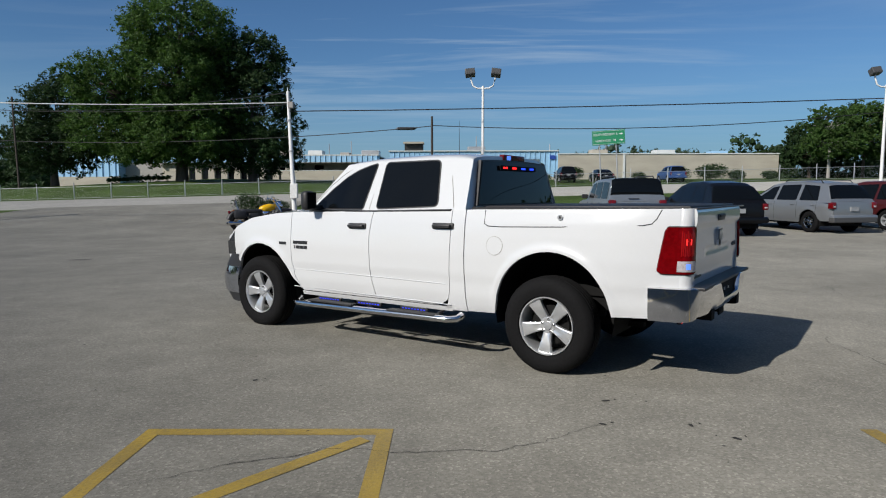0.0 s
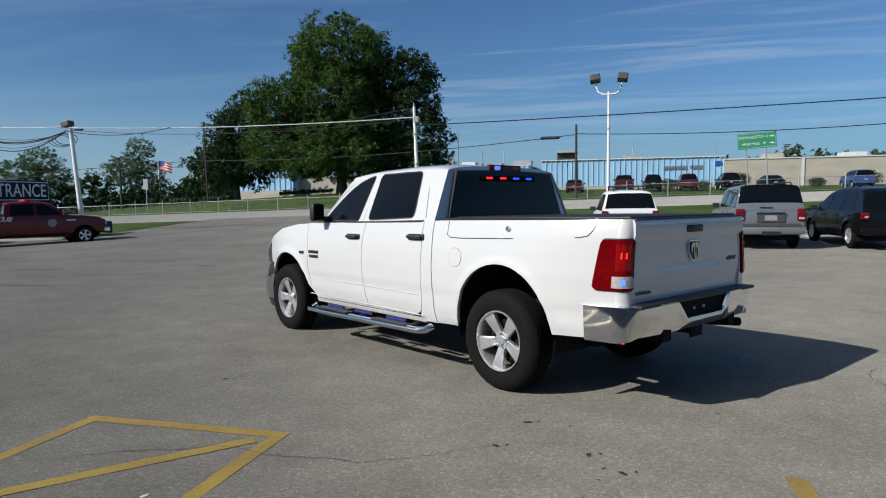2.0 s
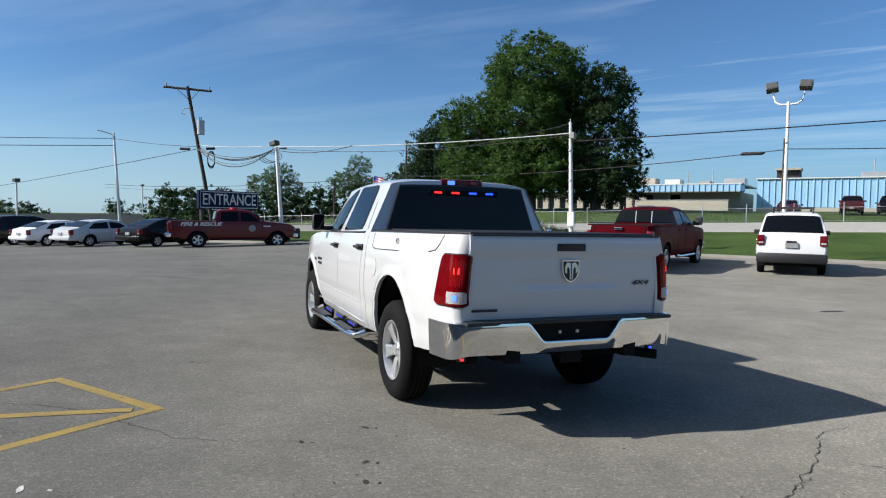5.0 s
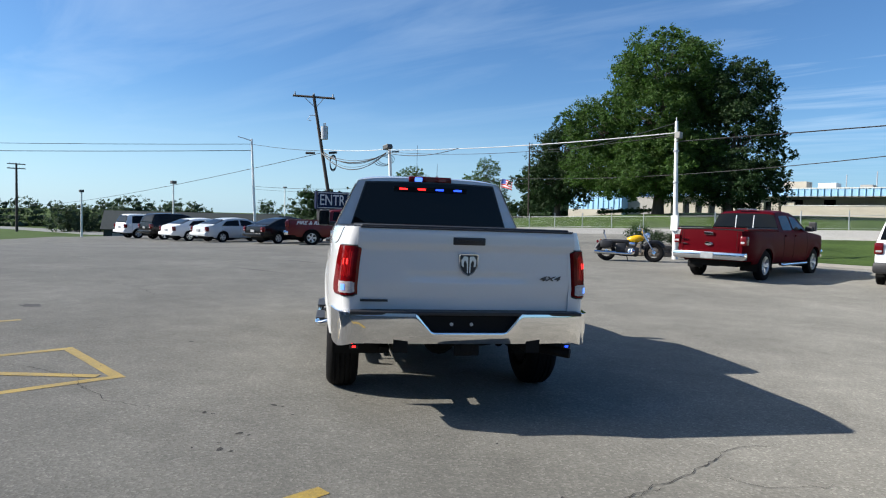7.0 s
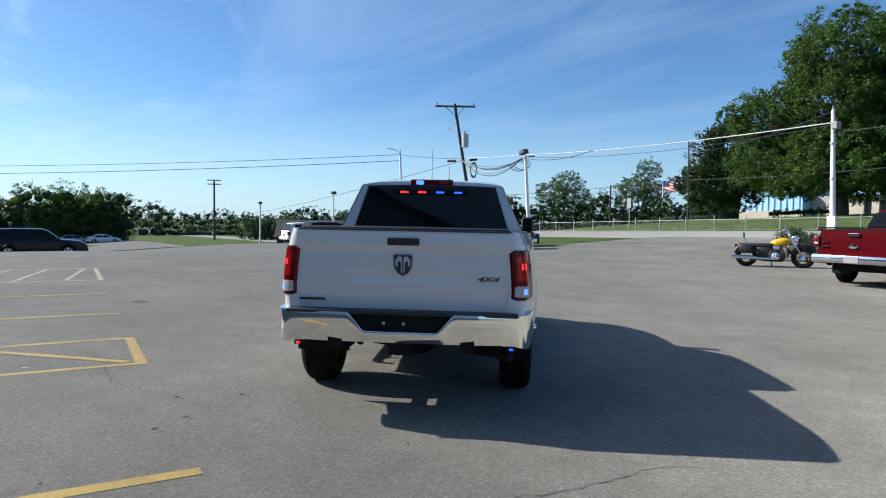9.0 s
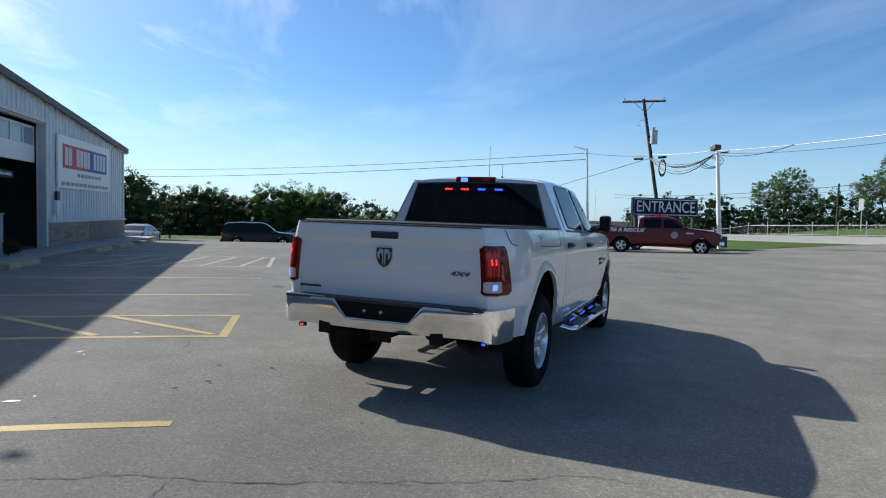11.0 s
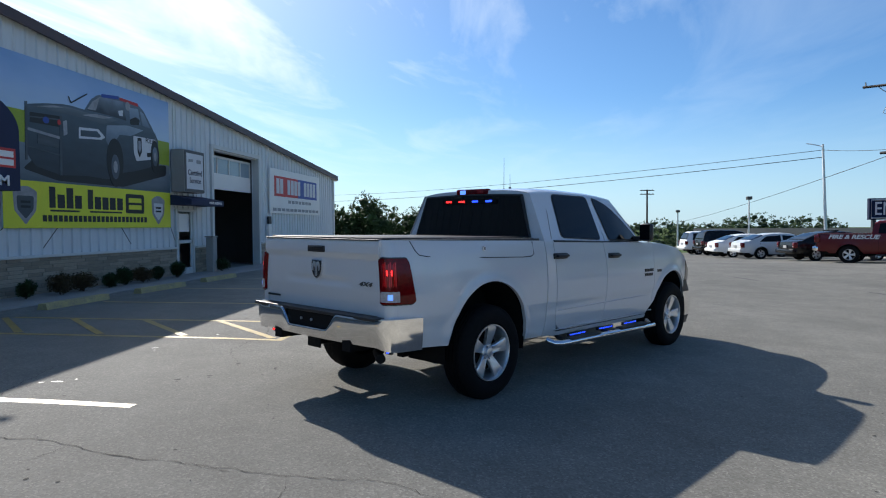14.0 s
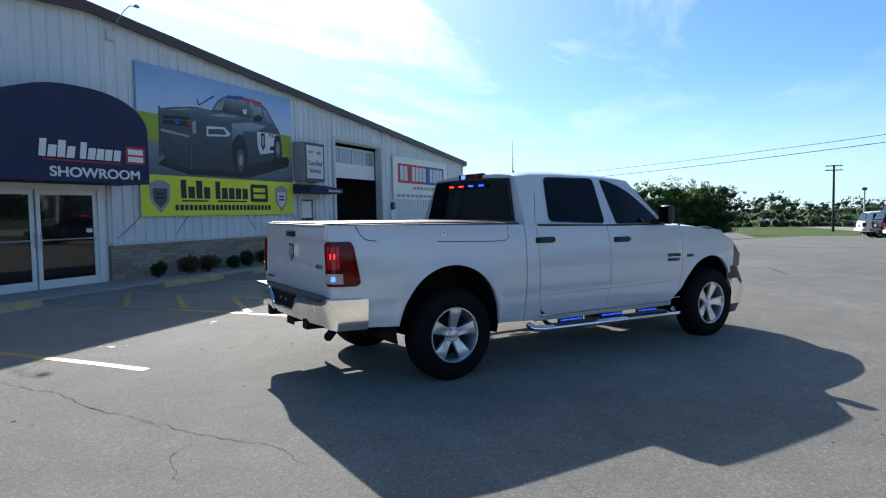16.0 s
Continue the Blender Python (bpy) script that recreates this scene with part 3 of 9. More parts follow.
for a, b in (((WEST - 0.25, EAVE_Z - 0.02), (RIDGE_X, RIDGE_Z + 0.02)), ((RIDGE_X, RIDGE_Z + 0.02), (EAST + 0.25, EAVE_Z - 0.02))):
    solid(bm, [a, b, (b[0], b[1] + 0.1), (a[0], a[1] + 0.1)], BACK - 0.3, FY + 0.1)
rf = tagged(part("roof", bm, M_GALV), "low-pitched grey metal showroom roof with brown edge trim", "roof", kind="structure")
bm = bmesh.new()
for a, b in (((WEST - 0.27, EAVE_Z - 0.12), (RIDGE_X, RIDGE_Z - 0.08)), ((RIDGE_X, RIDGE_Z - 0.08), (EAST + 0.27, EAVE_Z - 0.12))):
    solid(bm, [a, b, (b[0], b[1] + 0.22), (a[0], a[1] + 0.22)], FY + 0.1, FY + 0.16)
part("rake_trim", bm, M_TRIM_BROWN, rf, "dark brown trim along the roof edge")
part("gutter", block((WEST - 0.32, BACK, EAVE_Z - 0.16), (WEST - 0.2, FY + 0.1, EAVE_Z + 0.02), 0.02), M_LIGHTTRIM, rf)
part("corner_trim", block((WEST - 0.03, FY - 0.1, 0), (WEST + 0.14, FY + 0.03, EAVE_Z - 0.1)), M_LIGHTTRIM, wall_n)
part("band_sill", block((WEST - 0.02, FY - 0.02, BAND), (DOOR0 - 0.14, FY + 0.09, BAND + 0.06), 0.01), M_LIGHTTRIM, wall_n, "pale metal sill over the stone band")
part("band_sill", block((-10.08, FY - 0.02, BAND), (-3.12, FY + 0.09, BAND + 0.06), 0.01), M_LIGHTTRIM, wall_n)
part("band_sill", block((DOOR1 + 0.14, FY - 0.02, BAND), (-11.17, FY + 0.09, BAND + 0.06), 0.01), M_LIGHTTRIM, wall_n)
for x0, x1 in ((WEST, DOOR0 - 0.12), (DOOR1 + 0.12, -11.15), (-10.1, -3.1), (0.15, EAST)):
    part("band_mortar", block((x0, FY - 0.06, -0.2), (x1, FY + 0.02, BAND)), M_MORTAR, wall_n)
# overhead door opening: pale frame, a half-raised sectional door and a workshop behind, its side walls darkened
dr = tagged(empty("garage_door", None), "partly raised sectional garage door with a row of windows", "garage door")
for a, b in (((DOOR0 - 0.14, FY - 0.2, -0.02), (DOOR0, FY + 0.05, DOORTOP + 0.14)), ((DOOR1, FY - 0.2, -0.02), (DOOR1 + 0.14, FY + 0.05, DOORTOP + 0.14)), ((DOOR0, FY - 0.2, DOORTOP), (DOOR1, FY + 0.05, DOORTOP + 0.14))):
    part("door_frame", block(a, b, 0.008), M_LIGHTTRIM, dr)
part("door_panel", block((DOOR0 + 0.02, FY - 0.33, 2.72), (DOOR1 - 0.02, FY - 0.28, 3.27), 0.01), M_PANEL_WHITE, dr, "white lower door panel")
for x0, x1 in ((DOOR0 + 0.02, DOOR0 + 0.1), (DOOR0 + 0.82, DOOR0 + 0.9), (DOOR0 + 1.66, DOOR0 + 1.74), (DOOR0 + 2.5, DOOR0 + 2.58), (DOOR1 - 0.1, DOOR1 - 0.02)):
    part("stile", block((x0, FY - 0.33, 3.27), (x1, FY - 0.28, 3.78)), M_LIGHTTRIM, dr)
part("top_rail", block((DOOR0 + 0.02, FY - 0.33, 3.78), (DOOR1 - 0.02, FY - 0.28, 3.86)), M_LIGHTTRIM, dr)
for x0, x1 in ((DOOR0 + 0.1, DOOR0 + 0.82), (DOOR0 + 0.9, DOOR0 + 1.66), (DOOR0 + 1.74, DOOR0 + 2.5), (DOOR0 + 2.58, DOOR1 - 0.1)):
    part("door_pane", block((x0, FY - 0.315, 3.27), (x1, FY - 0.305, 3.78)), M_PALE_GLASS, dr, "pale blue-grey door window")
ws = tagged(empty("workshop", None), "workshop interior behind the open door, side walls darkened to look dim", "workshop", kind="structure")
part("workshop_floor", block((-17.5, -14, -0.08), (-10.6, FY - 0.24, -0.01)), M_CONCRETE, ws)
part("workshop_wall", block((-17.5, -14.1, 0), (-10.6, -14, 5)), M_PANEL_WHITE, ws)
# side walls coloured dark grey so that the room reads as dim
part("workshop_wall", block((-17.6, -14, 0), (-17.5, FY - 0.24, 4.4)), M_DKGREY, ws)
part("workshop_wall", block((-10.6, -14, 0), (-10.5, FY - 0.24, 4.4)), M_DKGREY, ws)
part("inner_window", block((-14.4, -13.99, 1.1), (-13.2, -13.95, 2.2)), M_GLASS, ws)
tagged(part("workbench", block((-17.3, -12, 0), (-16.6, -8, 0.95), 0.02), M_BLACK), "dark workbench along the workshop wall", "workbench")
# service door
sd = tagged(empty("service_door", None), "pale framed glass door under a small awning", "door")
for a, b in (((-11.13, FY - 0.1, 0), (-11.05, FY + 0.03, 1.98)), ((-10.2, FY - 0.1, 0), (-10.12, FY + 0.03, 1.98)), ((-11.05, FY - 0.1, 1.9), (-10.2, FY + 0.03, 1.98)), ((-11.05, FY - 0.08, 0.02), (-10.2, FY, 0.22)), ((-11.05, FY - 0.08, 0.95), (-10.2, FY, 1.05)), ((-11.05, FY - 0.08, 0.22), (-10.95, FY, 1.9)), ((-10.3, FY - 0.08, 0.22), (-10.2, FY, 1.9))):
    part("door_frame", block(a, b, 0.005), M_LIGHTTRIM, sd)
part("door_pane", block((-10.95, FY - 0.05, 0.22), (-10.3, FY - 0.04, 0.95)), M_GLASS, sd)
part("door_pane", block((-10.95, FY - 0.05, 1.05), (-10.3, FY - 0.04, 1.9)), M_GLASS, sd)
part("door_notice", block((-10.9, FY - 0.038, 1.3), (-10.36, FY - 0.034, 1.84)), M_PANEL_WHITE, sd, "pale notice in the upper pane")
# showroom entrance, two glazed leaves in a pale metal frame
en = tagged(empty("showroom_door", None), "double glass showroom door in a pale metal frame", "door")
for a, b in (((-2.98, FY - 0.12, 0), (-2.84, FY + 0.03, 2.12)), ((-0.1, FY - 0.12, 0), (0.04, FY + 0.03, 2.12)), ((-2.84, FY - 0.12, 2.0), (-0.1, FY + 0.03, 2.12))):
    part("door_frame", block(a, b, 0.006), M_PANEL_WHITE, en)
for x0, x1 in ((-2.84, -1.49), (-1.45, -0.1)):
    lf = part("door_leaf", block((x0, FY - 0.06, 0.02), (x1, FY - 0.01, 0.2), 0.004), M_PANEL_WHITE, en)
    part("leaf_rail", block((x0, FY - 0.06, 1.9), (x1, FY - 0.01, 2.0), 0.004), M_PANEL_WHITE, lf)
    part("leaf_stile", block((x0, FY - 0.06, 0.2), (x0 + 0.09, FY - 0.01, 1.9), 0.004), M_PANEL_WHITE, lf)
    part("leaf_stile", block((x1 - 0.09, FY - 0.06, 0.2), (x1, FY - 0.01, 1.9), 0.004), M_PANEL_WHITE, lf)
    part("leaf_pane", block((x0 + 0.09, FY - 0.04, 0.2), (x1 - 0.09, FY - 0.03, 1.9)), M_DOOR_GLASS, lf, "dark reflecting door glass")
    part("push_bar", rod(bmesh.new(), (x0 + 0.05, FY + 0.03, 1.0), (x1 - 0.05, FY + 0.03, 1.0), 0.015, seg=8), M_GALV, lf)
    part("pull_handle", rod(bmesh.new(), ((x1 if x0 < -2 else x0) + (-0.05 if x0 < -2 else 0.05), FY + 0.035, 0.85), ((x1 if x0 < -2 else x0) + (-0.05 if x0 < -2 else 0.05), FY + 0.035, 1.15), 0.014, seg=8), M_GALV, lf)
part("leaf_notice", block((-2.72, FY - 0.028, 1.12), (-2.58, FY - 0.024, 1.2)), M_PANEL_WHITE, en)
# barrel awning over the entrance
AX, AW = -1.72, 1.62
arch = [(AX - AW, 2.12), (AX + AW, 2.12)] + [(AX + AW * math.cos(a) ** 0.85 if math.cos(a) > 0 else AX - AW * (-math.cos(a)) ** 0.85, 3.2 + 0.74 * math.sin(a)) for a in np.linspace(0.02, math.pi - 0.02, 23)]
aw = tagged(part("awning", solid(bmesh.new(), arch, FY + 0.03, FY + 1.0), M_NAVY), "navy blue barrel awning with white lettering over the showroom door", "awning")
FACE = FY + 1.004


def on_face(x, z, y=FACE, turn=180):
    return Matrix.Translation((x, y, z)) @ Matrix.Rotation(radians(turn), 4, "Z") @ Matrix.Rotation(radians(90), 4, "X")


words("awning_letters", "SHOWROOM", 0.26, on_face(-2.09, 2.285), M_PANEL_WHITE, aw, "white lettering", bold=0.006, squeeze=1.28)
# the firm's name on the awning, as plain bars in its colours
for k, (x, w, h) in enumerate(((-0.97, 0.13, 0.32), (-1.15, 0.16, 0.22), (-1.34, 0.15, 0.32), (-1.53, 0.16, 0.22), (-1.79, 0.13, 0.32), (-1.97, 0.16, 0.22), (-2.16, 0.16, 0.22), (-2.35, 0.16, 0.22), (-2.55, 0.16, 0.22))):
    part("name_bar", solid(bmesh.new(), [(x - w / 2 + 0.02, 2.56), (x + w / 2 + 0.02, 2.56), (x + w / 2 - 0.02, 2.56 + h), (x - w / 2 - 0.02, 2.56 + h)], FACE - 0.004, FACE + 0.002), M_PANEL_WHITE, aw, "white name bar")
part("name_underline", block((-2.62, FACE - 0.004, 2.5), (-0.95, FACE + 0.001, 2.52)), M_SIGN_RED, aw)
part("logo_field", block((-3.24, FACE - 0.004, 2.53), (-2.76, FACE + 0.001, 2.88)), M_SIGN_RED, aw, "red logo block")
for z in (2.57, 2.72):
    part("logo_bar", block((-3.19, FACE - 0.002, z), (-2.81, FACE + 0.004, z + 0.11)), M_PANEL_WHITE, aw)
# gooseneck lamp above the banner
gl = tagged(empty("wall_lamp", None), "galvanised gooseneck lamp under the roof edge", "lamp")
part("junction_box", block((-3.42, FY - 0.02, 5.28), (-3.22, FY + 0.1, 5.5), 0.01), M_LIGHTTRIM, gl)
part("arm", tube(bmesh.new(), [(-3.38, FY + 0.06, 5.5), (-3.42, FY + 0.2, 5.72), (-3.45, FY + 0.36, 5.9), (-3.48, FY + 0.48, 5.99), (-3.52, FY + 0.56, 6.0)], 0.01, 8), M_GALV, gl, smooth=50)
part("head", lathe(bmesh.new(), [(0.0, 0.05), (0.04, 0.04), (0.065, 0.0), (0.06, -0.015), (0.0, -0.02)], 18, Matrix.Translation((-3.55, FY + 0.62, 5.98))), M_GALV, gl, smooth=50)

# large banner with the picture of a patrol car and a yellow strip, tied to the wall
BX0, BX1, BZ0, BZ1 = -9.8, -3.96, 1.43, 5.0
FB = FY + 0.04
bn = tagged(part("banner", block((BX0, FY + 0.005, BZ0), (BX1, FB, BZ1)), M_BANNER_SKY), "large printed banner with a dark patrol car and a yellow strip", "banner")


def bar(name, x0, x1, z0, z1, m, parent, proud=0.004, label=""):
    return part(name, block((min(x0, x1), FB - 0.002, z0), (max(x0, x1), FB + proud, z1)), m, parent, label)


def cut(name, pts, m, parent, proud=0.004, r=0.03, label="", y=None):
    y = FB if y is None else y
    return part(name, solid(bmesh.new(), rounded(pts, r), y - 0.002, y + proud), m, parent, label)


bar("grass_strip", BX0, BX1, 2.9, 3.86, M_BANNER_GRASS, bn, 0.002)
bar("road_picture", BX0, BX1, 2.42, 3.2, M_BANNER_ROAD, bn, 0.004)
bar("yellow_strip", BX0, BX1, BZ0, 2.42, M_BANNER_YELLOW, bn, 0.005, "yellow lower strip")
# the printed car: simple flat shapes
def oval(name, x, z, rx, rz, m, proud, tilt=0.0):
    ring = []
    for a in np.linspace(0, 2 * math.pi, 29)[:-1]:
        dx, dz = rx * math.cos(a), rz * math.sin(a)
        ring.append((x + dx + tilt * dz, z + dz))
    return part(name, solid(bmesh.new(), ring, FB, FB + proud), m, bn)


cut("car_print_shadow", [(-4.48, 2.66), (-5.46, 2.47), (-6.36, 2.47), (-7.71, 2.47), (-9.62, 2.9), (-9.63, 3.19), (-7.4, 3.03), (-4.83, 2.93)], M_PRINT_BLACK, bn, 0.006, 0.1)
cut("car_print_body", [(-4.62, 4.0), (-5.1, 4.1), (-5.6, 4.18), (-5.9, 4.2), (-6.42, 4.18), (-7.22, 4.19), (-7.93, 4.14), (-8.6, 4.13), (-9.11, 4.04), (-9.26, 3.82), (-9.22, 3.34), (-8.87, 3.07), (-8.19, 2.91), (-7.66, 2.82), (-7.13, 2.62), (-6.36, 2.65), (-5.55, 2.6), (-4.82, 2.74), (-4.59, 3.0)], M_PRINT_DARK, bn, 0.008, 0.06, "printed dark patrol car")
cut("car_print_cabin", [(-6.34, 4.17), (-6.58, 4.47), (-6.82, 4.62), (-7.56, 4.72), (-8.32, 4.7), (-8.61, 4.55), (-8.96, 4.18), (-9.11, 4.01), (-7.92, 4.06)], M_PRINT_DARK, bn, 0.0085, 0.05)
cut("car_print_screen", [(-6.42, 4.19), (-6.62, 4.45), (-6.86, 4.59), (-7.74, 4.63), (-7.88, 4.17), (-7.22, 4.2)], M_PRINT_GLASS, bn, 0.011, 0.03)
cut("car_print_screen_light", [(-6.44, 4.22), (-6.62, 4.43), (-6.88, 4.58), (-6.73, 4.23)], M_PRINT_GREY, bn, 0.0125, 0.02)
cut("car_print_seat", [(-7.55, 4.37), (-7.75, 4.42), (-7.73, 4.26), (-7.59, 4.26)], M_PRINT_WHITE, bn, 0.0125, 0.02)
cut("car_print_window", [(-8.01, 4.53), (-8.37, 4.56), (-8.48, 4.15), (-8.02, 4.17)], M_PRINT_SKYGLASS, bn, 0.011, 0.03)
cut("car_print_window", [(-8.46, 4.52), (-8.61, 4.47), (-8.9, 4.12), (-8.55, 4.15)], M_PRINT_SKYGLASS, bn, 0.011, 0.03)
cut("car_print_hood", [(-4.74, 3.97), (-5.18, 4.09), (-5.77, 4.15), (-6.41, 4.13), (-7.54, 4.13), (-7.0, 3.95), (-6.04, 3.99), (-5.18, 3.97)], M_PRINT_GREY2, bn, 0.011, 0.05)
cut("car_print_hood_light", [(-6.22, 4.04), (-6.71, 4.15), (-7.39, 4.16), (-6.97, 4.08)], M_PRINT_GREY, bn, 0.0125, 0.03)
cut("car_print_hood_light", [(-4.89, 4.0), (-5.38, 4.11), (-5.68, 4.11), (-5.26, 4.04)], M_PRINT_GREY, bn, 0.0125, 0.03)
cut("car_print_fender", [(-7.11, 3.94), (-7.92, 4.06), (-8.6, 4.03), (-8.06, 3.81), (-7.6, 3.78), (-7.24, 3.4), (-7.07, 3.55)], M_PRINT_FENDER, bn, 0.0105, 0.05)
cut("car_print_door", [(-8.15, 3.83), (-9.16, 3.85), (-9.14, 3.32), (-8.27, 3.18), (-8.16, 3.39)], M_PRINT_WHITE, bn, 0.012, 0.04, "white printed door")
cut("car_print_badge", [(-8.32, 3.8), (-8.49, 3.81), (-8.5, 3.45), (-8.4, 3.29), (-8.31, 3.43)], M_PRINT_BLACK, bn, 0.015, 0.02)
cut("car_print_badge", [(-8.35, 3.73), (-8.45, 3.73), (-8.46, 3.51), (-8.4, 3.41), (-8.34, 3.5)], M_PRINT_GREY, bn, 0.017, 0.01)
words("door_letters", "POLICE", 0.17, on_face(-8.92, 3.77, FB + 0.014), M_PRINT_BLACK, bn, "dark printed letters", squeeze=0.9, depth=0.002)
cut("car_print_bar", [(-8.73, 3.45), (-9.09, 3.49), (-9.09, 3.38), (-8.72, 3.33)], M_PRINT_BLACK, bn, 0.014, 0.01)
cut("car_print_lamp", [(-6.14, 3.75), (-6.8, 3.8), (-7.04, 3.64), (-6.91, 3.56), (-6.13, 3.49)], M_PRINT_WHITE, bn, 0.013, 0.03)
cut("car_print_lamp_inside", [(-6.19, 3.69), (-6.75, 3.74), (-6.89, 3.64), (-6.83, 3.6), (-6.19, 3.55)], M_PRINT_DARK, bn, 0.015, 0.02)
cut("car_print_mirror", [(-8.02, 4.23), (-8.26, 4.33), (-8.43, 4.28), (-8.4, 4.14), (-8.04, 4.1)], M_PRINT_BLACK, bn, 0.016, 0.03)
oval("car_print_spotlight", -7.94, 4.55, 0.1, 0.11, M_PRINT_GREY, 0.016, 0.0)
part("car_print_mast", tube(bmesh.new(), [(-5.9, FB + 0.014, 4.26), (-6.43, FB + 0.014, 4.56)], 0.014, 4), M_PRINT_BLACK, bn)
part("car_print_mast", tube(bmesh.new(), [(-5.9, FB + 0.014, 4.26), (-5.83, FB + 0.014, 4.39)], 0.014, 4), M_PRINT_BLACK, bn)
# push guard over the grille
cut("car_print_grille", [(-4.7, 3.85), (-5.54, 3.9), (-5.53, 3.66), (-4.7, 3.64)], M_PRINT_BLACK, bn, 0.012, 0.03)
cut("car_print_guard", [(-4.57, 3.53), (-5.54, 3.45), (-5.54, 3.39), (-4.57, 3.47)], M_PRINT_GREY, bn, 0.013, 0.01)
cut("car_print_guard", [(-4.58, 3.76), (-5.56, 3.84), (-5.55, 3.81), (-4.58, 3.73)], M_PRINT_GREY2, bn, 0.013, 0.01)
cut("car_print_guard", [(-4.56, 3.15), (-5.53, 3.05), (-5.53, 3.02), (-4.56, 3.13)], M_PRINT_GREY2, bn, 0.013, 0.01)
cut("car_print_guard", [(-4.58, 4.05), (-4.64, 4.06), (-4.61, 2.85), (-4.55, 2.84)], M_PRINT_GREY2, bn, 0.014, 0.01)
cut("car_print_guard", [(-5.54, 3.91), (-5.62, 3.92), (-5.58, 2.6), (-5.51, 2.59)], M_PRINT_GREY2, bn, 0.014, 0.01)
cut("car_print_guard", [(-5.64, 3.8), (-5.76, 3.85), (-5.77, 3.54), (-5.65, 3.48)], M_PRINT_GREY, bn, 0.0135, 0.02)
oval("car_print_light", -5.14, 3.75, 0.09, 0.07, M_SIGN_BLUE, 0.0135, 0.0)
oval("car_print_light", -5.52, 3.76, 0.05, 0.06, M_SIGN_RED, 0.015, 0.0)
cut("car_print_plate", [(-4.89, 3.41), (-5.51, 3.39), (-5.5, 3.19), (-4.88, 3.22)], M_PRINT_GREY2, bn, 0.015, 0.01)
oval("car_print_arch", -7.4, 3.1, 0.32, 0.56, M_PRINT_BLACK, 0.0125, 0.0)
oval("car_print_wheel", -7.4, 2.95, 0.25, 0.5, M_PRINT_BLACK, 0.014, 0.0)
oval("car_print_rim", -7.4, 2.95, 0.155, 0.31, M_PRINT_FENDER, 0.016, 0.0)
oval("car_print_hub", -7.4, 2.95, 0.08, 0.15, M_PRINT_GREY, 0.018, 0.0)
oval("car_print_wheel", -9.09, 3.38, 0.2, 0.44, M_PRINT_BLACK, 0.014, 0.0)
oval("car_print_rim", -9.09, 3.38, 0.124, 0.264, M_PRINT_FENDER, 0.016, 0.0)
oval("car_print_hub", -9.09, 3.38, 0.06, 0.123, M_PRINT_GREY, 0.018, 0.0)
cut("car_print_roof_light", [(-6.95, 4.67), (-7.59, 4.74), (-7.58, 4.66), (-6.94, 4.59)], M_SIGN_BLUE, bn, 0.0135, 0.01)
cut("car_print_roof_light", [(-7.63, 4.72), (-8.37, 4.7), (-8.37, 4.62), (-7.63, 4.65)], M_SIGN_RED, bn, 0.0135, 0.01)
# name on the strip as plain bars
for x, w, h in ((-5.27, 0.18, 0.46), (-5.53, 0.22, 0.3), (-5.8, 0.21, 0.46), (-6.07, 0.22, 0.3), (-6.47, 0.18, 0.46), (-6.73, 0.22, 0.3), (-7.0, 0.22, 0.3), (-7.27, 0.22, 0.3), (-7.55, 0.22, 0.3)):
    bar("name_bar", x + w / 2, x - w / 2, 1.87, 1.87 + h, M_PRINT_BLACK, bn, 0.008, "dark name bar")
bar("name_underline", -5.2, -6.1, 1.79, 1.83, M_PRINT_BLACK, bn, 0.008)
bar("name_underline", -6.45, -7.62, 1.79, 1.83, M_PRINT_BLACK, bn, 0.008)
for k in range(24):
    bar("address_bar", -4.98 - k * 0.155, -4.98 - k * 0.155 - 0.115, 1.57, 1.71, M_PRINT_BLACK, bn, 0.008)
cut("logo_plate", [(-7.78, 2.3), (-8.55, 2.3), (-8.55, 1.8), (-7.78, 1.8)], M_PRINT_BLACK, bn, 0.008, 0.06)
for z in (1.9, 2.08):
    bar("logo_bar", -7.9, -8.43, z, z + 0.12, M_BANNER_YELLOW, bn, 0.011)
for cx, r in ((-4.52, 0.32), (-9.2, 0.31)):
    cut("shield", [(cx + r, 2.2), (cx + 0.3 * r, 2.3), (cx - 0.3 * r, 2.3), (cx - r, 2.2), (cx - 0.9 * r, 1.8), (cx, 1.5), (cx + 0.9 * r, 1.8)], M_PRINT_GREY, bn, 0.008, 0.05, "grey shield emblem")
    cut("shield_field", [(cx + 0.7 * r, 2.1), (cx - 0.7 * r, 2.1), (cx - 0.65 * r, 1.82), (cx, 1.62), (cx + 0.65 * r, 1.82)], M_PRINT_WHITE if cx < -6 else M_PRINT_GREY2, bn, 0.011, 0.05)
    for z in (1.95, 1.85):
        bar("shield_bar", cx + 0.4 * r, cx - 0.4 * r, z, z + 0.05, M_PRINT_BLACK, bn, 0.014)
# grommet cords
for x0, z0, x1, z1 in ((BX1 + 0.02, BZ0, -3.3, 0.95), (-5.4, BZ0, -5.0, 1.0), (-7.6, BZ0, -8.0, 1.0), (BX0, BZ0, -10.05, 1.05)):
    part("cord", tube(bmesh.new(), [(x0, FB, z0), (x1, FY + 0.02, z1)], 0.008, 5), M_CABLE, bn)

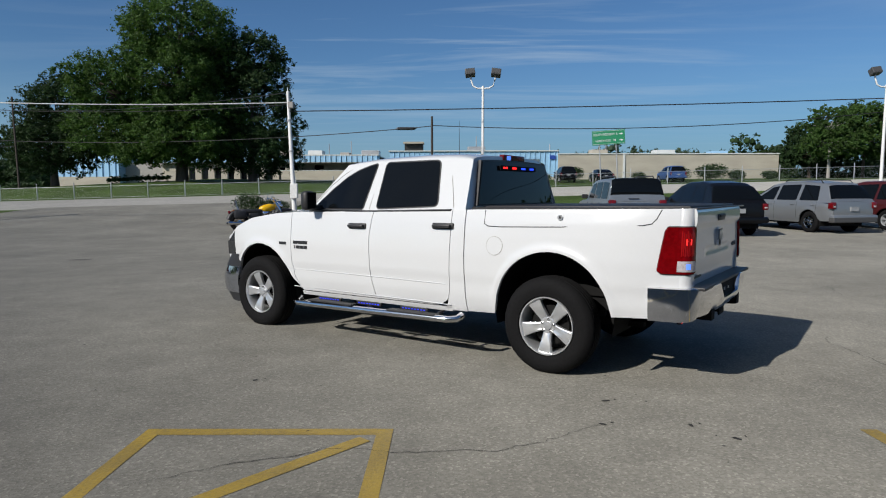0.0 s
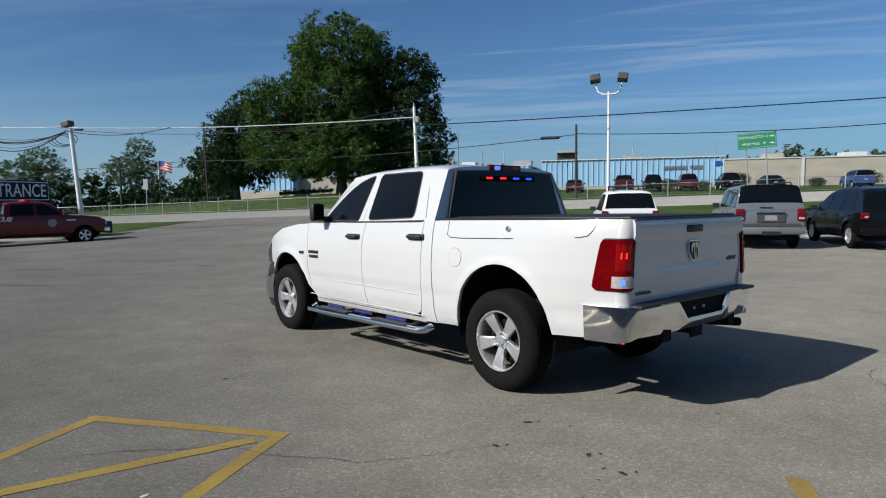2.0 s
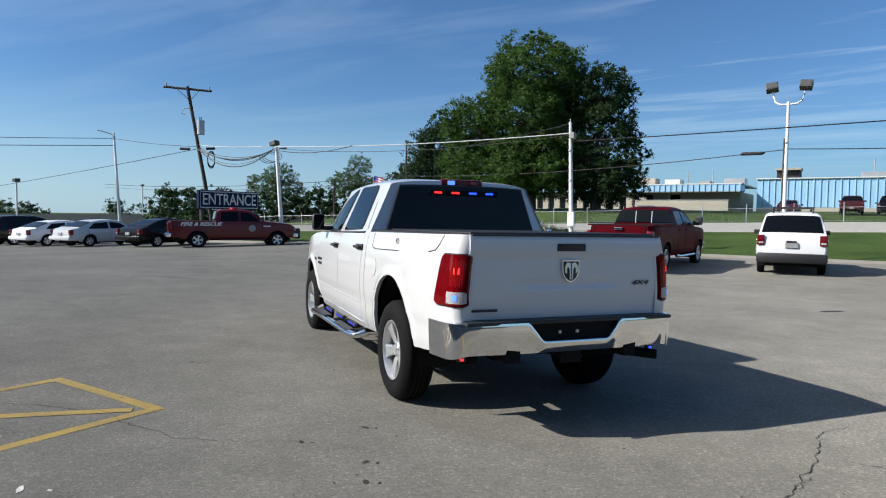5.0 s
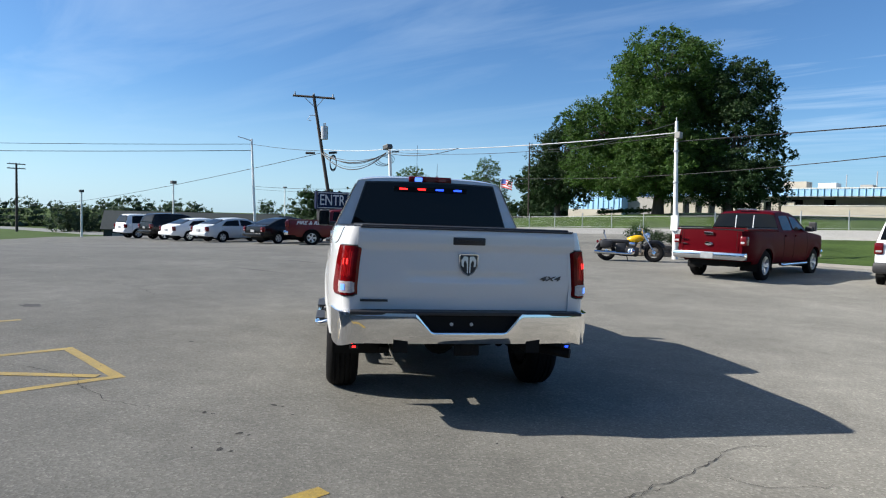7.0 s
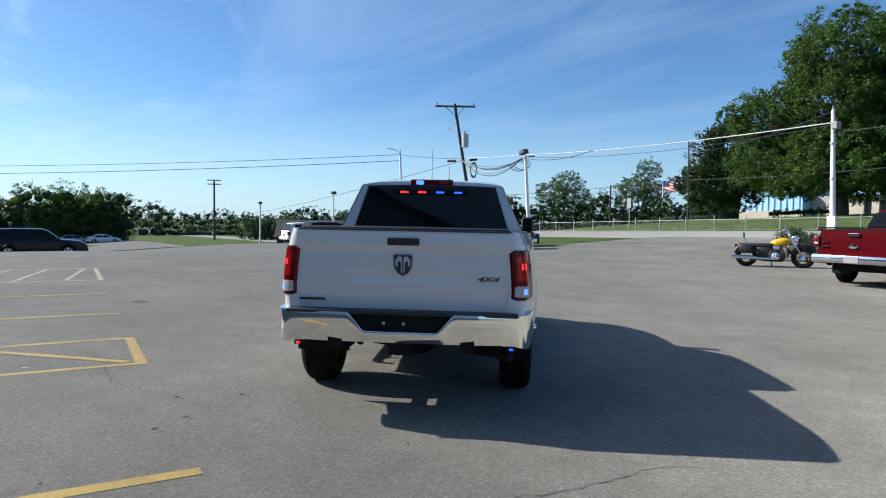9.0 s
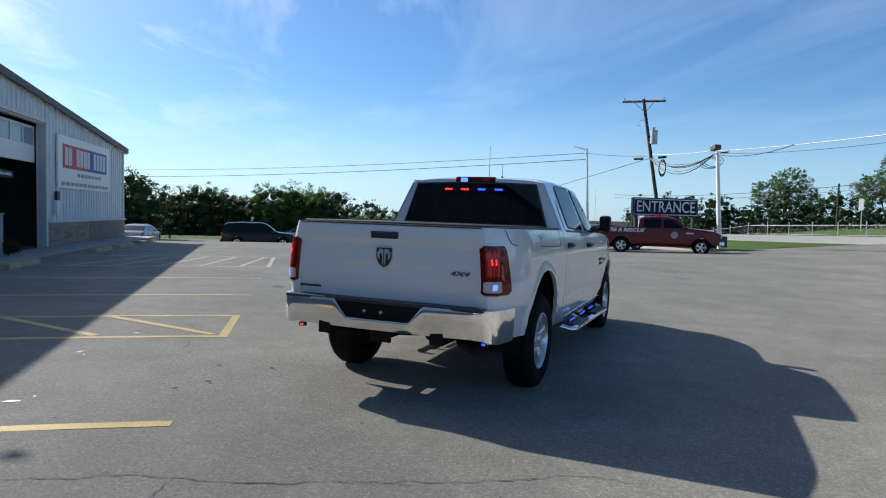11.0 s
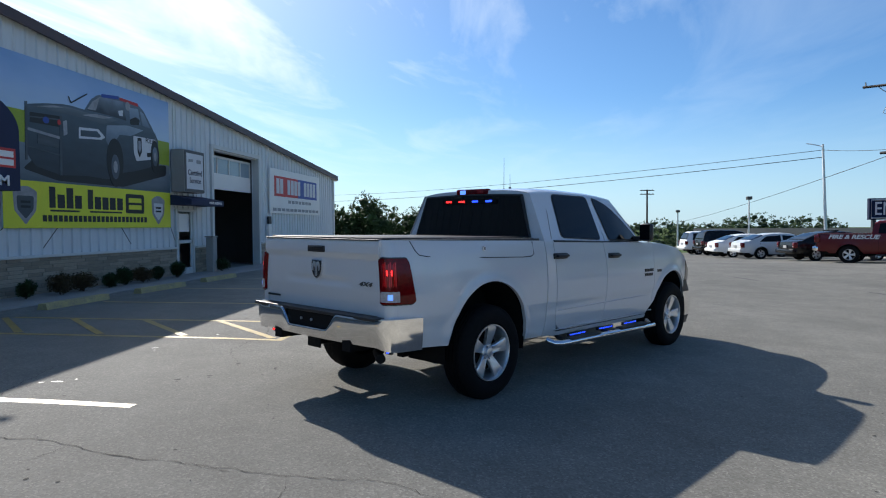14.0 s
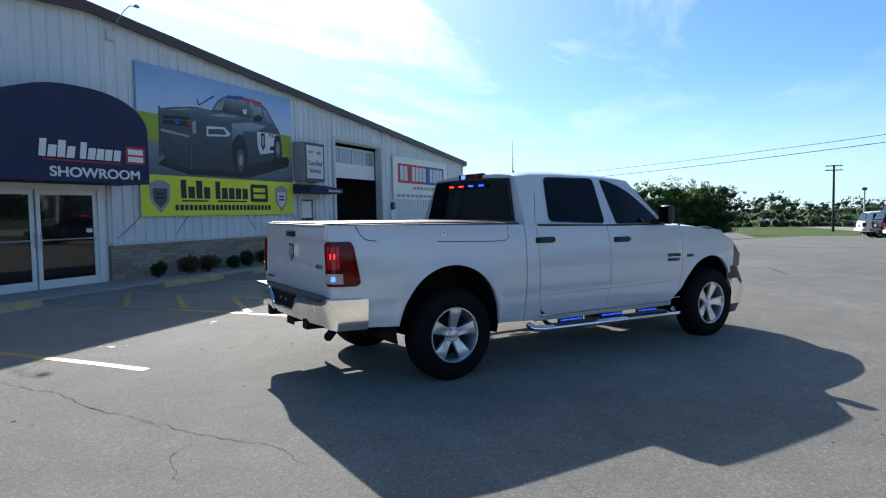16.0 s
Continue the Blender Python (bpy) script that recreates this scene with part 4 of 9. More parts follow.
# lit box sign by the service door
FS = FY + 0.41
sg = tagged(part("sign_box", block((-11.07, FY, 2.46), (-9.94, FS, 3.7), 0.02), M_GREYWALL), "grey projecting box sign with a white face", "sign")
part("sign_frame", block((-11.05, FS - 0.01, 2.48), (-9.96, FS + 0.012, 3.68), 0.006), M_DKGREY, sg)
part("sign_face", block((-10.97, FS + 0.01, 2.56), (-10.05, FS + 0.015, 3.6)), M_PRINT_WHITE, sg, "white sign face")
words("sign_letters", "Certified\nService", 0.23, on_face(-10.51, 2.92, FS + 0.017), M_SIGN_NAVY, sg, "dark blue lettering", squeeze=0.95)
cut("sign_mark", [(-10.15, 3.42), (-10.4, 3.44), (-10.4, 3.36), (-10.15, 3.34)], M_PRINT_GREY, sg, 0.004, 0.02, y=FS + 0.015)
cut("sign_mark", [(-10.6, 3.44), (-10.85, 3.44), (-10.85, 3.33), (-10.6, 3.33)], M_PRINT_GREY, sg, 0.004, 0.02, y=FS + 0.015)
# small sloped awning over the service door
sa = tagged(part("small_awning", solid(bmesh.new(), [(FY, 2.38), (FY + 0.7, 2.24), (FY + 0.7, 2.08), (FY, 2.08)], -11.7, -9.8, "x"), M_NAVY), "narrow navy awning with white lettering over the service door", "awning")
words("awning_letters", "PARTS & SERVICE", 0.1, on_face(-11.2, 2.16, FY + 0.703), M_PANEL_WHITE, sa, "white lettering", bold=0.002, squeeze=1.0)
# white shop sign further along the wall
od = tagged(part("shop_sign", block((-22.55, FY, 1.98), (-16.72, FY + 0.06, 3.78), 0.008), M_PANEL_WHITE), "white shop sign with a red and blue name panel", "sign")
FO = FY + 0.062
part("name_panel", block((-19.7, FO - 0.004, 2.68), (-17.15, FO + 0.003, 3.5)), M_SIGN_RED, od, "red half of the name panel")
part("name_panel", block((-22.1, FO - 0.004, 2.68), (-19.7, FO + 0.003, 3.5)), M_SIGN_BLUE, od, "blue half of the name panel")
for k in range(12):
    if k not in (2, 7):
        x = -17.35 - k * 0.385
        part("name_bar", block((x - 0.31, FO, 2.79), (x, FO + 0.007, 3.41)), M_PRINT_WHITE, od, "white name bar")
for k in range(7):
    x = -18.6 - k * 0.4
    part("slogan_bar", block((x - 0.3, FO - 0.004, 2.42), (x, FO + 0.003, 2.55)), M_PRINT_GREY, od)
for k in range(12):
    x = -17.0 - k * 0.45
    part("address_bar", block((x - 0.35, FO - 0.004, 2.08), (x, FO + 0.003, 2.2)), M_PRINT_GREY, od)
# small things on and by the wall
pb = tagged(part("notice_box", block((-16.75, FY, 1.05), (-16.45, FY + 0.12, 1.55), 0.02), M_PANEL_WHITE), "small white notice holder on the wall", "notice")
part("dark_top", block((-16.72, FY + 0.02, 1.55), (-16.48, FY + 0.12, 1.85), 0.02), M_BLACK, pb)
bl = tagged(part("bollard", block((-11.62, FY + 0.25, 0.0), (-11.36, FY + 0.5, 1.12), 0.03), M_GREYWALL), "grey square post beside the service door", "bollard")
part("post_cap", block((-11.64, FY + 0.23, 1.12), (-11.34, FY + 0.52, 1.16), 0.01), M_GREYWALL, bl)
tagged(part("pavement", block((-25, FY + 0.02, -0.03), (19, FY + 1.35, 0.035), 0.02), M_CONCRETE), "narrow concrete walk along the showroom", "pavement", kind="structure")

# ---- markings on the lot ----
def stripe(name, a, b, w, m, label, lift=0.003):
    a, b = Vector((*a, 0)), Vector((*b, 0))
    d = (b - a).normalized()
    n = Vector((-d.y, d.x, 0)) * w / 2
    k = max(1, int((b - a).length / 0.6))
    bm = bmesh.new()
    rng = random.Random(int(abs(a.x * 131 + a.y * 71 + b.x * 17)))
    rows = []
    for i in range(k + 1):
        p = a.lerp(b, i / k)
        j = n * (1 + rng.uniform(-0.06, 0.06))
        rows.append([bm.verts.new((q.x, q.y, lot_z(q.x, q.y) + lift)) for q in (p - j, p + j)])
    for r, s in zip(rows, rows[1:]):
        bm.faces.new((r[0], r[1], s[1], s[0]))
    return tagged(part(name, bm, m), label, "road marking", "lot markings", "structure")


FL = "faded cream painted line on the asphalt"
YL = "worn yellow painted line on the asphalt"
HX0, HX1, HY = -1.84, -0.31, 3.9
stripe("line_marking", (HX0 + 0.05, -1.2), (HX0 + 0.05, HY), 0.1, M_YELLOW, YL)
stripe("line_marking", (HX1 - 0.05, -1.2), (HX1 - 0.05, HY), 0.1, M_YELLOW, YL)
stripe("line_marking", (HX0 + 0.1, HY - 0.05), (HX1 - 0.1, HY - 0.05), 0.1, M_YELLOW, YL)
for k in range(4):
    y1 = HY - 0.12 - k * 1.22
    stripe("line_marking", (HX0 + 0.12, y1 - 1.42), (HX1 - 0.16, y1 - 0.05), 0.1, M_YELLOW, YL, 0.0042)
stripe("line_marking", (2.63, -1.2), (2.63, 3.88), 0.11, M_YELLOW, YL)
for x in (-3.92, -6.6, 5.3, 8.0, 10.7):
    stripe("line_marking", (x, -1.2), (x, 3.88), 0.1, M_YELLOW, YL)
for x in (-9.3, -12.7):
    stripe("line_marking", (x, -1.2), (x, 3.9), 0.1, M_FADED, FL)
stripe("line_marking", (-9.36, 3.86), (-12.64, 3.86), 0.1, M_FADED, FL)
for k in range(5):
    stripe("line_marking", (-12.6, 0.4 + k * 0.8), (-9.4, -0.6 + k * 0.95), 0.09, M_FADED, FL, 0.0042)
for x in (-15.6, -18.3):
    stripe("line_marking", (x, -1.2), (x, 3.7), 0.1, M_YELLOW, YL)
WL = "faded white painted line on the asphalt"
for x in (5.6, 8.3, 11.0, 13.8, 16.6):
    stripe("line_marking", (x, 22.5), (x + 0.5, 27.4), 0.1, M_WHITELINE, WL)
# yellow wheel stops
def wheel_stop(x, y, turn=0.0):
    bm = bmesh.new()
    solid(bm, [(-0.1, 0), (0.1, 0), (0.07, 0.11), (-0.07, 0.11)], -0.85, 0.85, "x")
    ob = part("wheel_stop", bm, M_STOP, m=Matrix.Translation((x, y, lot_z(x, y))) @ Matrix.Rotation(turn, 4, "Z"))
    return tagged(ob, "worn yellow concrete wheel stop on the asphalt", "wheel stop", "wheel stops")


for x, y, a in ((-3.5, -1.45, 0.02), (-6.25, -1.45, -0.03), (-9.05, -1.5, 0.01), (0.85, -1.3, 0.03), (3.7, -1.4, 0.0), (-14.6, -1.4, 0.02), (-17.2, -1.4, -0.02), (-20.0, -1.35, 0.02)):
    wheel_stop(x, y, a)


# ---- cracks, chips and stains on the asphalt ----
M_CRACK = mat("crack_dark", (0.03, 0.028, 0.026), 0.95, vary=0.3)
M_TAR = mat("tar_patch", (0.045, 0.043, 0.042), 0.8, vary=0.3, big=4, fine=40)


def crack(way, width, seed, branch=0.35):
    """A ragged hairline crack along a few way points, with short side branches."""
    rng = random.Random(seed)
    bm = bmesh.new()

    def run(pts, w):
        line = []
        for a, b in zip(pts, pts[1:]):
            a, b = Vector(a), Vector(b)
            n = max(2, int((b - a).length / 0.045))
            d = (b - a).normalized()
            off = 0.0
            for i in range(n):
                off = off * 0.8 + rng.gauss(0, 0.012)
                line.append(a.lerp(b, i / n) + Vector((-d.y, d.x)) * off)
        line.append(Vector(pts[-1]))
        rows = []
        for i, p in enumerate(line):
            d = (line[min(i + 1, len(line) - 1)] - line[max(i - 1, 0)]).normalized()
            k = w * rng.uniform(0.35, 1.3) * min(1.0, 0.3 + 4 * min(i, len(line) - 1 - i) / len(line))
            n = Vector((-d.y, d.x)) * k / 2
            rows.append([bm.verts.new((q.x, q.y, lot_z(q.x, q.y) + 0.0045)) for q in (p - n, p + n)])
        for r0, r1 in zip(rows, rows[1:]):
            bm.faces.new((r0[0], r0[1], r1[1], r1[0]))
        return line

    main = run(way, width)
    for i in range(4, len(main) - 4, 7):
        if rng.random() < branch:
            a = rng.uniform(0, 2 * math.pi)
            run([tuple(main[i]), tuple(main[i] + Vector((math.cos(a), math.sin(a))) * rng.uniform(0.08, 0.4))], width * 0.6)
    return tagged(part("crack", bm, M_CRACK), "dark hairline crack in the asphalt", "crack", "asphalt cracks", "structure")


crack([(3.4, 2.9), (3.5, 3.9), (3.66, 4.4), (3.74, 5.28), (3.8, 5.65), (3.76, 6.1), (3.95, 6.6)], 0.0075, 1)
crack([(3.8, 5.63), (4.15, 5.75), (4.4, 6.1)], 0.0045, 2)
crack([(-1.6, 3.1), (-0.7, 3.6), (0.3, 3.55), (1.0, 4.0)], 0.005, 3, 0.2)
crack([(5.6, 8.8), (6.0, 9.9), (5.8, 11.2)], 0.007, 4)
crack([(-9.5, 5.5), (-7.2, 6.3), (-5.0, 6.1)], 0.008, 5)
crack([(1.4, 2.2), (2.4, 2.5), (3.4, 2.9)], 0.006, 6, 0.2)
crack([(-13, 10), (-11.5, 12.6), (-11.9, 15)], 0.012, 7)


def blot(bm, x, y, rx, ry, turn, rng, lift=0.003, n=14):
    ring = []
    for k in range(n):
        a = 2 * math.pi * k / n
        f = rng.uniform(0.6, 1.1)
        dx, dy = rx * f * math.cos(a), ry * f * math.sin(a)
        qx, qy = x + dx * math.cos(turn) - dy * math.sin(turn), y + dx * math.sin(turn) + dy * math.cos(turn)
        ring.append(bm.verts.new((qx, qy, lot_z(qx, qy) + lift)))
    bm.faces.new(ring)


rng = random.Random(31)
bm = bmesh.new()
for x, y, rx, ry, tn in ((-8.4, 14.75, 0.36, 0.1, 0.4), (-5.2, 4.26, 0.22, 0.13, 0.2), (-12.0, 13.0, 0.9, 0.07, 0.3), (-16.0, 15.5, 0.5, 0.12, 0.7), (9.0, 12.5, 0.4, 0.1, 0.1), (3.6, 14.2, 0.3, 0.1, 0.9), (-9.5, 10.2, 1.1, 0.05, 0.15)):
    blot(bm, x, y, rx, ry, tn, rng, n=22)
tagged(part("tar_patch", bm, M_TAR), "small dark tar patches on the asphalt", "tar patch", kind="stuff")
bm = bmesh.new()
for x, y in ((1.01, 3.98), (1.56, 3.96), (1.15, 4.45), (1.75, 3.74), (-1.49, 4.97)):
    blot(bm, x, y, 0.035, 0.02, rng.uniform(0, 3), rng, n=8)
    blot(bm, x + 0.07, y + 0.03, 0.018, 0.01, rng.uniform(0, 3), rng, n=7)
for _ in range(150):
    x, y = rng.uniform(-6, 9), rng.uniform(2.5, 11)
    blot(bm, x, y, rng.uniform(0.006, 0.024), rng.uniform(0.005, 0.014), rng.uniform(0, 3), rng, n=7)
tagged(part("debris", bm, M_CRACK), "scattered dark chips and bits on the asphalt", "debris", kind="stuff")
bm = bmesh.new()
for x, y, rx, ry in ((2.01, 2.69, 0.06, 0.03), (1.9, 2.8, 0.02, 0.015), (2.06, 2.57, 0.03, 0.015), (0.36, 2.62, 0.05, 0.02), (0.5, 2.7, 0.02, 0.012), (-0.6, 2.9, 0.03, 0.015)):
    blot(bm, x, y, rx, ry, rng.uniform(0, 3), rng, n=9)
tagged(part("paint_flecks", bm, M_WHITELINE), "small spilled white paint flecks", "paint", kind="stuff")

# ---- wheels ----
MESHES = {}


def shared(key, make, materials, smooth=35):
    """A mesh made once and used by many objects."""
    if key not in MESHES:
        bm = make()
        bmesh.ops.recalc_face_normals(bm, faces=bm.faces)
        me = bpy.data.meshes.new(key)
        bm.to_mesh(me)
        bm.free()
        if smooth:
            for f in me.polygons:
                f.use_smooth = True
            me.set_sharp_from_angle(angle=radians(smooth))
        for mt in materials:
            me.materials.append(mt)
        MESHES[key] = me
    return MESHES[key]


def place(name, mesh, parent=None, m=None, label=""):
    ob = new(name, mesh)
    if parent:
        ob.parent = parent
    if m is not None:
        ob.matrix_basis = m
    if label:
        ob["label"] = label
    return ob


def tyre_bm():
    bm = lathe(bmesh.new(), [(0.234, 0.085), (0.252, 0.118), (0.30, 0.13), (0.345, 0.127), (0.372, 0.112), (0.392, 0.088), (0.4, 0.072), (0.4, 0.062), (0.393, 0.06), (0.393, 0.054), (0.402, 0.052), (0.403, 0.024), (0.394, 0.022), (0.394, 0.016), (0.403, 0.014), (0.403, -0.014), (0.394, -0.016), (0.394, -0.022), (0.403, -0.024), (0.402, -0.052), (0.393, -0.054), (0.393, -0.06), (0.4, -0.062), (0.4, -0.072), (0.392, -0.088), (0.372, -0.112), (0.345, -0.127), (0.30, -0.13), (0.252, -0.118), (0.234, -0.085)], 32)
    return bm


def rim_bm():
    return lathe(bmesh.new(), [(0.242, 0.1), (0.239, 0.114), (0.231, 0.114), (0.224, 0.1), (0.219, 0.02), (0.215, -0.1), (0.15, -0.1), (0.0, -0.1)], 40)


def drum_bm():
    bm = bmesh.new()
    rod(bm, (0, 0, -0.07), (0, 0, 0.015), 0.165, seg=32)
    # added dark cover, blackening the inner side of the rim as if in shade
    rod(bm, (0, 0, -0.112), (0, 0, -0.07), 0.214, seg=32)
    return bm


def spoke_bm():
    """One broad tapering spoke, dished towards the hub, with a shallow groove along its middle."""
    bm = bmesh.new()
    rows = [(0.045, 0.034, 0.062), (0.09, 0.037, 0.074), (0.15, 0.046, 0.088), (0.205, 0.056, 0.097), (0.228, 0.064, 0.093)]
    rings = []
    for r, w, z in rows:
        rings.append([bm.verts.new(v) for v in ((r, -w, z - 0.035), (r, -w, z - 0.004), (r, -w * 0.72, z + 0.002), (r, 0, z - 0.006), (r, w * 0.72, z + 0.002), (r, w, z - 0.004), (r, w, z - 0.035))])
    for a, b in zip(rings, rings[1:]):
        for i in range(6):
            bm.faces.new((a[i], a[i + 1], b[i + 1], b[i]))
    return bm


def hub_bm():
    bm = lathe(bmesh.new(), [(0.07, 0.03), (0.07, 0.062), (0.062, 0.07), (0.036, 0.07), (0.034, 0.082), (0.0, 0.086)], 24)
    return bm


def nut_bm():
    return rod(bmesh.new(), (0, 0, 0.06), (0, 0, 0.084), 0.012, 0.009, seg=6)


def add_wheel(parent, x, y, z, side, radius=0.4, rim=None, turn=0.0, spokes=5, wide=1.0):
    """A tyre on a spoked rim; side is 1 for the left side of the vehicle."""
    k = radius / 0.4
    rim = rim or M_ALLOY
    m = Matrix.Translation((x, y, z)) @ Matrix.Rotation(radians(-90 * side), 4, "X") @ Matrix.Rotation(turn, 4, "Z") @ Matrix.Diagonal((k, k, k * wide, 1))
    w = place("wheel", shared("rim_" + rim.name, rim_bm, [rim]), parent, m)
    place("tyre", shared("tyre", tyre_bm, [M_RUBBER]), w)
    place("brake_disc", shared("brake_disc", drum_bm, [M_DARK]), w)
    for i in range(spokes):
        place("spoke", shared("spoke_" + rim.name, spoke_bm, [rim]), w, Matrix.Rotation(2 * math.pi * i / spokes, 4, "Z"))
    place("hub_cap", shared("hub_" + rim.name, hub_bm, [rim]), w)
    for i in range(5):
        a = 2 * math.pi * (i + 0.5) / 5
        place("lug_nut", shared("lug_nut", nut_bm, [M_CHROME]), w, Matrix.Translation((0.053 * math.cos(a), 0.053 * math.sin(a), 0)))
    return w


def thicken_rim(bm, shift):
    """Turns the open edges of a panel inwards, so that it reads as bent sheet metal."""
    es = [e for e in bm.edges if len(e.link_faces) == 1]
    r = bmesh.ops.extrude_edge_only(bm, edges=es)
    bmesh.ops.translate(bm, vec=shift, verts=[g for g in r["geom"] if isinstance(g, bmesh.types.BMVert)])
    return bm


def panel(width, xl, xr, zb, zt, s, nu, nv, back=0.03):
    """A side panel between two upright edges xl(z), xr(z) and two lengthwise ones zb(x), zt(x), bent to the width(x, z) of the body."""
    def f(u, v):
        x0 = lerp(xl(0.9), xr(0.9), u)
        z = lerp(zb(x0), zt(x0), v)
        x = lerp(xl(z), xr(z), u)
        return (x, s * width(x, z), z)
    return thicken_rim(sheet(bmesh.new(), f, nu, nv), (0, -s * back, 0))


def pane(outline, width, s, out=0.004, fine=0):
    """A thin pane laid on the side of a body; fine bends it closely to the body's curve."""
    bm = bmesh.new()
    f = bm.faces.new([bm.verts.new((x, s * (width(x, z) + out), z)) for x, z in outline])
    bmesh.ops.triangulate(bm, faces=[f])
    if fine:
        bmesh.ops.subdivide_edges(bm, edges=bm.edges, cuts=fine, use_grid_fill=True)
        for v in bm.verts:
            v.co.y = s * (width(v.co.x, v.co.z) + out)
    return thicken_rim(bm, (0, -s * (out + 0.01), 0))


def grow(outline, d):
    """An outline moved outwards by d (counter-clockwise or clockwise alike)."""
    k = len(outline)
    area = sum(outline[i][0] * outline[(i + 1) % k][1] - outline[(i + 1) % k][0] * outline[i][1] for i in range(k))
    sg = 1 if area > 0 else -1
    res = []
    for i in range(k):
        a, b = Vector(outline[i - 1]), Vector(outline[(i + 1) % k])
        t = (b - a).normalized()
        res.append((outline[i][0] + sg * t.y * d, outline[i][1] - sg * t.x * d))
    return res


# ---- the white pickup ----
R_AX, F_AX = -0.075, 3.48
ARCHES = ((-0.115, 0.5, 0.51), (3.41, 0.46, 0.495))
waist = curve([0.38, 0.44, 0.5, 0.6, 0.7, 0.735, 0.76, 0.95, 1.12, 1.24, 1.33, 1.38], [0.885, 0.915, 0.94, 0.962, 0.968, 0.972, 0.98, 0.985, 0.972, 0.957, 0.935, 0.915])


def hero_w(x, z):
    w = waist(z)
    if x > 3.2:
        w -= 0.15 * ((x - 3.2) / 1.05) ** 2.2
    if x < -0.45:
        w -= 0.105 * ((-0.45 - x) / 0.65) ** 2
    for ax, az, ar in ARCHES:
        d = math.hypot(x - ax, z - az) - ar
        if z > az - 0.2:
            w += 0.013 * math.exp(-((d - 0.012) / 0.04) ** 2)
    return w


def arch_or(base):
    def f(x):
        z = base(x)
        for ax, az, ar in ARCHES:
            if abs(x - ax) < ar:
                z = max(z, az + math.sqrt(ar * ar - (x - ax) ** 2) - 0.03 * (abs(x - ax) / ar) ** 6)
        return z
    return f


sill = curve([-1.2, -0.6, 0.3, 0.7, 2.85, 3.0, 3.95, 4.1], [0.55, 0.53, 0.46, 0.445, 0.42, 0.45, 0.5, 0.6])
low = arch_or(sill)
belt = curve([-1.2, 0.6, 2.75], [1.356, 1.343, 1.305])
fender_top = curve([2.6, 2.9, 3.2, 3.6, 3.9, 4.05, 4.12], [1.305, 1.3, 1.285, 1.23, 1.13, 1.03, 0.98])
door_front = curve([0.4, 0.47, 0.62, 0.81, 1.33], [2.72, 2.77, 2.87, 2.905, 2.91])
door_mid = curve([0.4, 0.49, 0.7, 1.08, 1.33], [1.73, 1.745, 1.79, 1.8, 1.76])
door_rear = curve([0.4, 0.5, 0.62, 1.2, 1.36], [0.95, 0.9, 0.86, 0.84, 0.84])
cab_back = curve([0.4, 1.4], [0.7, 0.7])
bed_front = curve([0.4, 1.4], [0.69, 0.69])
GAP = 0.0032

hero = empty("pickup_truck", Matrix.Translation((1.3145, 5.9703, -0.047)) @ Matrix.Rotation(radians(144.98), 4, "Z") @ Matrix.Rotation(radians(0.739), 4, "Y") @ Matrix.Rotation(radians(0.473), 4, "X"), "white four-door pickup truck with chrome bumper and warning lights", "pickup truck")


def glasshouse(x, z):
    """Half width of the cab above the waistline."""
    w = 0.925 - (z - 1.33) * 0.46
    if x > 2.0:
        w -= 0.06 * ((x - 2.0) / 0.8) ** 2
    return w


# dark inner body seen through the gaps, and the wheel wells
part("inner_body", block((0.45, -0.86, 0.47), (2.9, 0.86, 1.28)), M_DARK, hero)
bm = bmesh.new()
box(bm, (-1.12, -0.55, 0.62), (4.0, 0.55, 0.95))
box(bm, (-1.05, -0.8, 0.98), (0.66, 0.8, 1.33))
box(bm, (2.8, -0.75, 0.9), (3.95, 0.75, 1.1))
for s in (-1, 1):
    box(bm, (-1.25, s * 0.42, 0.5), (3.9, s * 0.52, 0.64))
part("chassis", bm, M_DARK, hero, "black chassis rails and underbody")
for ax, az, ar in ARCHES:
    for s in (-1, 1):
        def liner(u, v, ax=ax, az=az, ar=ar, s=s):
            a = math.pi * (-0.08 + 1.16 * u)
            return (ax + (ar + 0.012) * math.cos(a), s * lerp(0.5, 0.925, v), az + (ar + 0.012) * math.sin(a))
        part("wheel_arch_liner", sheet(bmesh.new(), liner, 24, 1), M_DARK, hero)

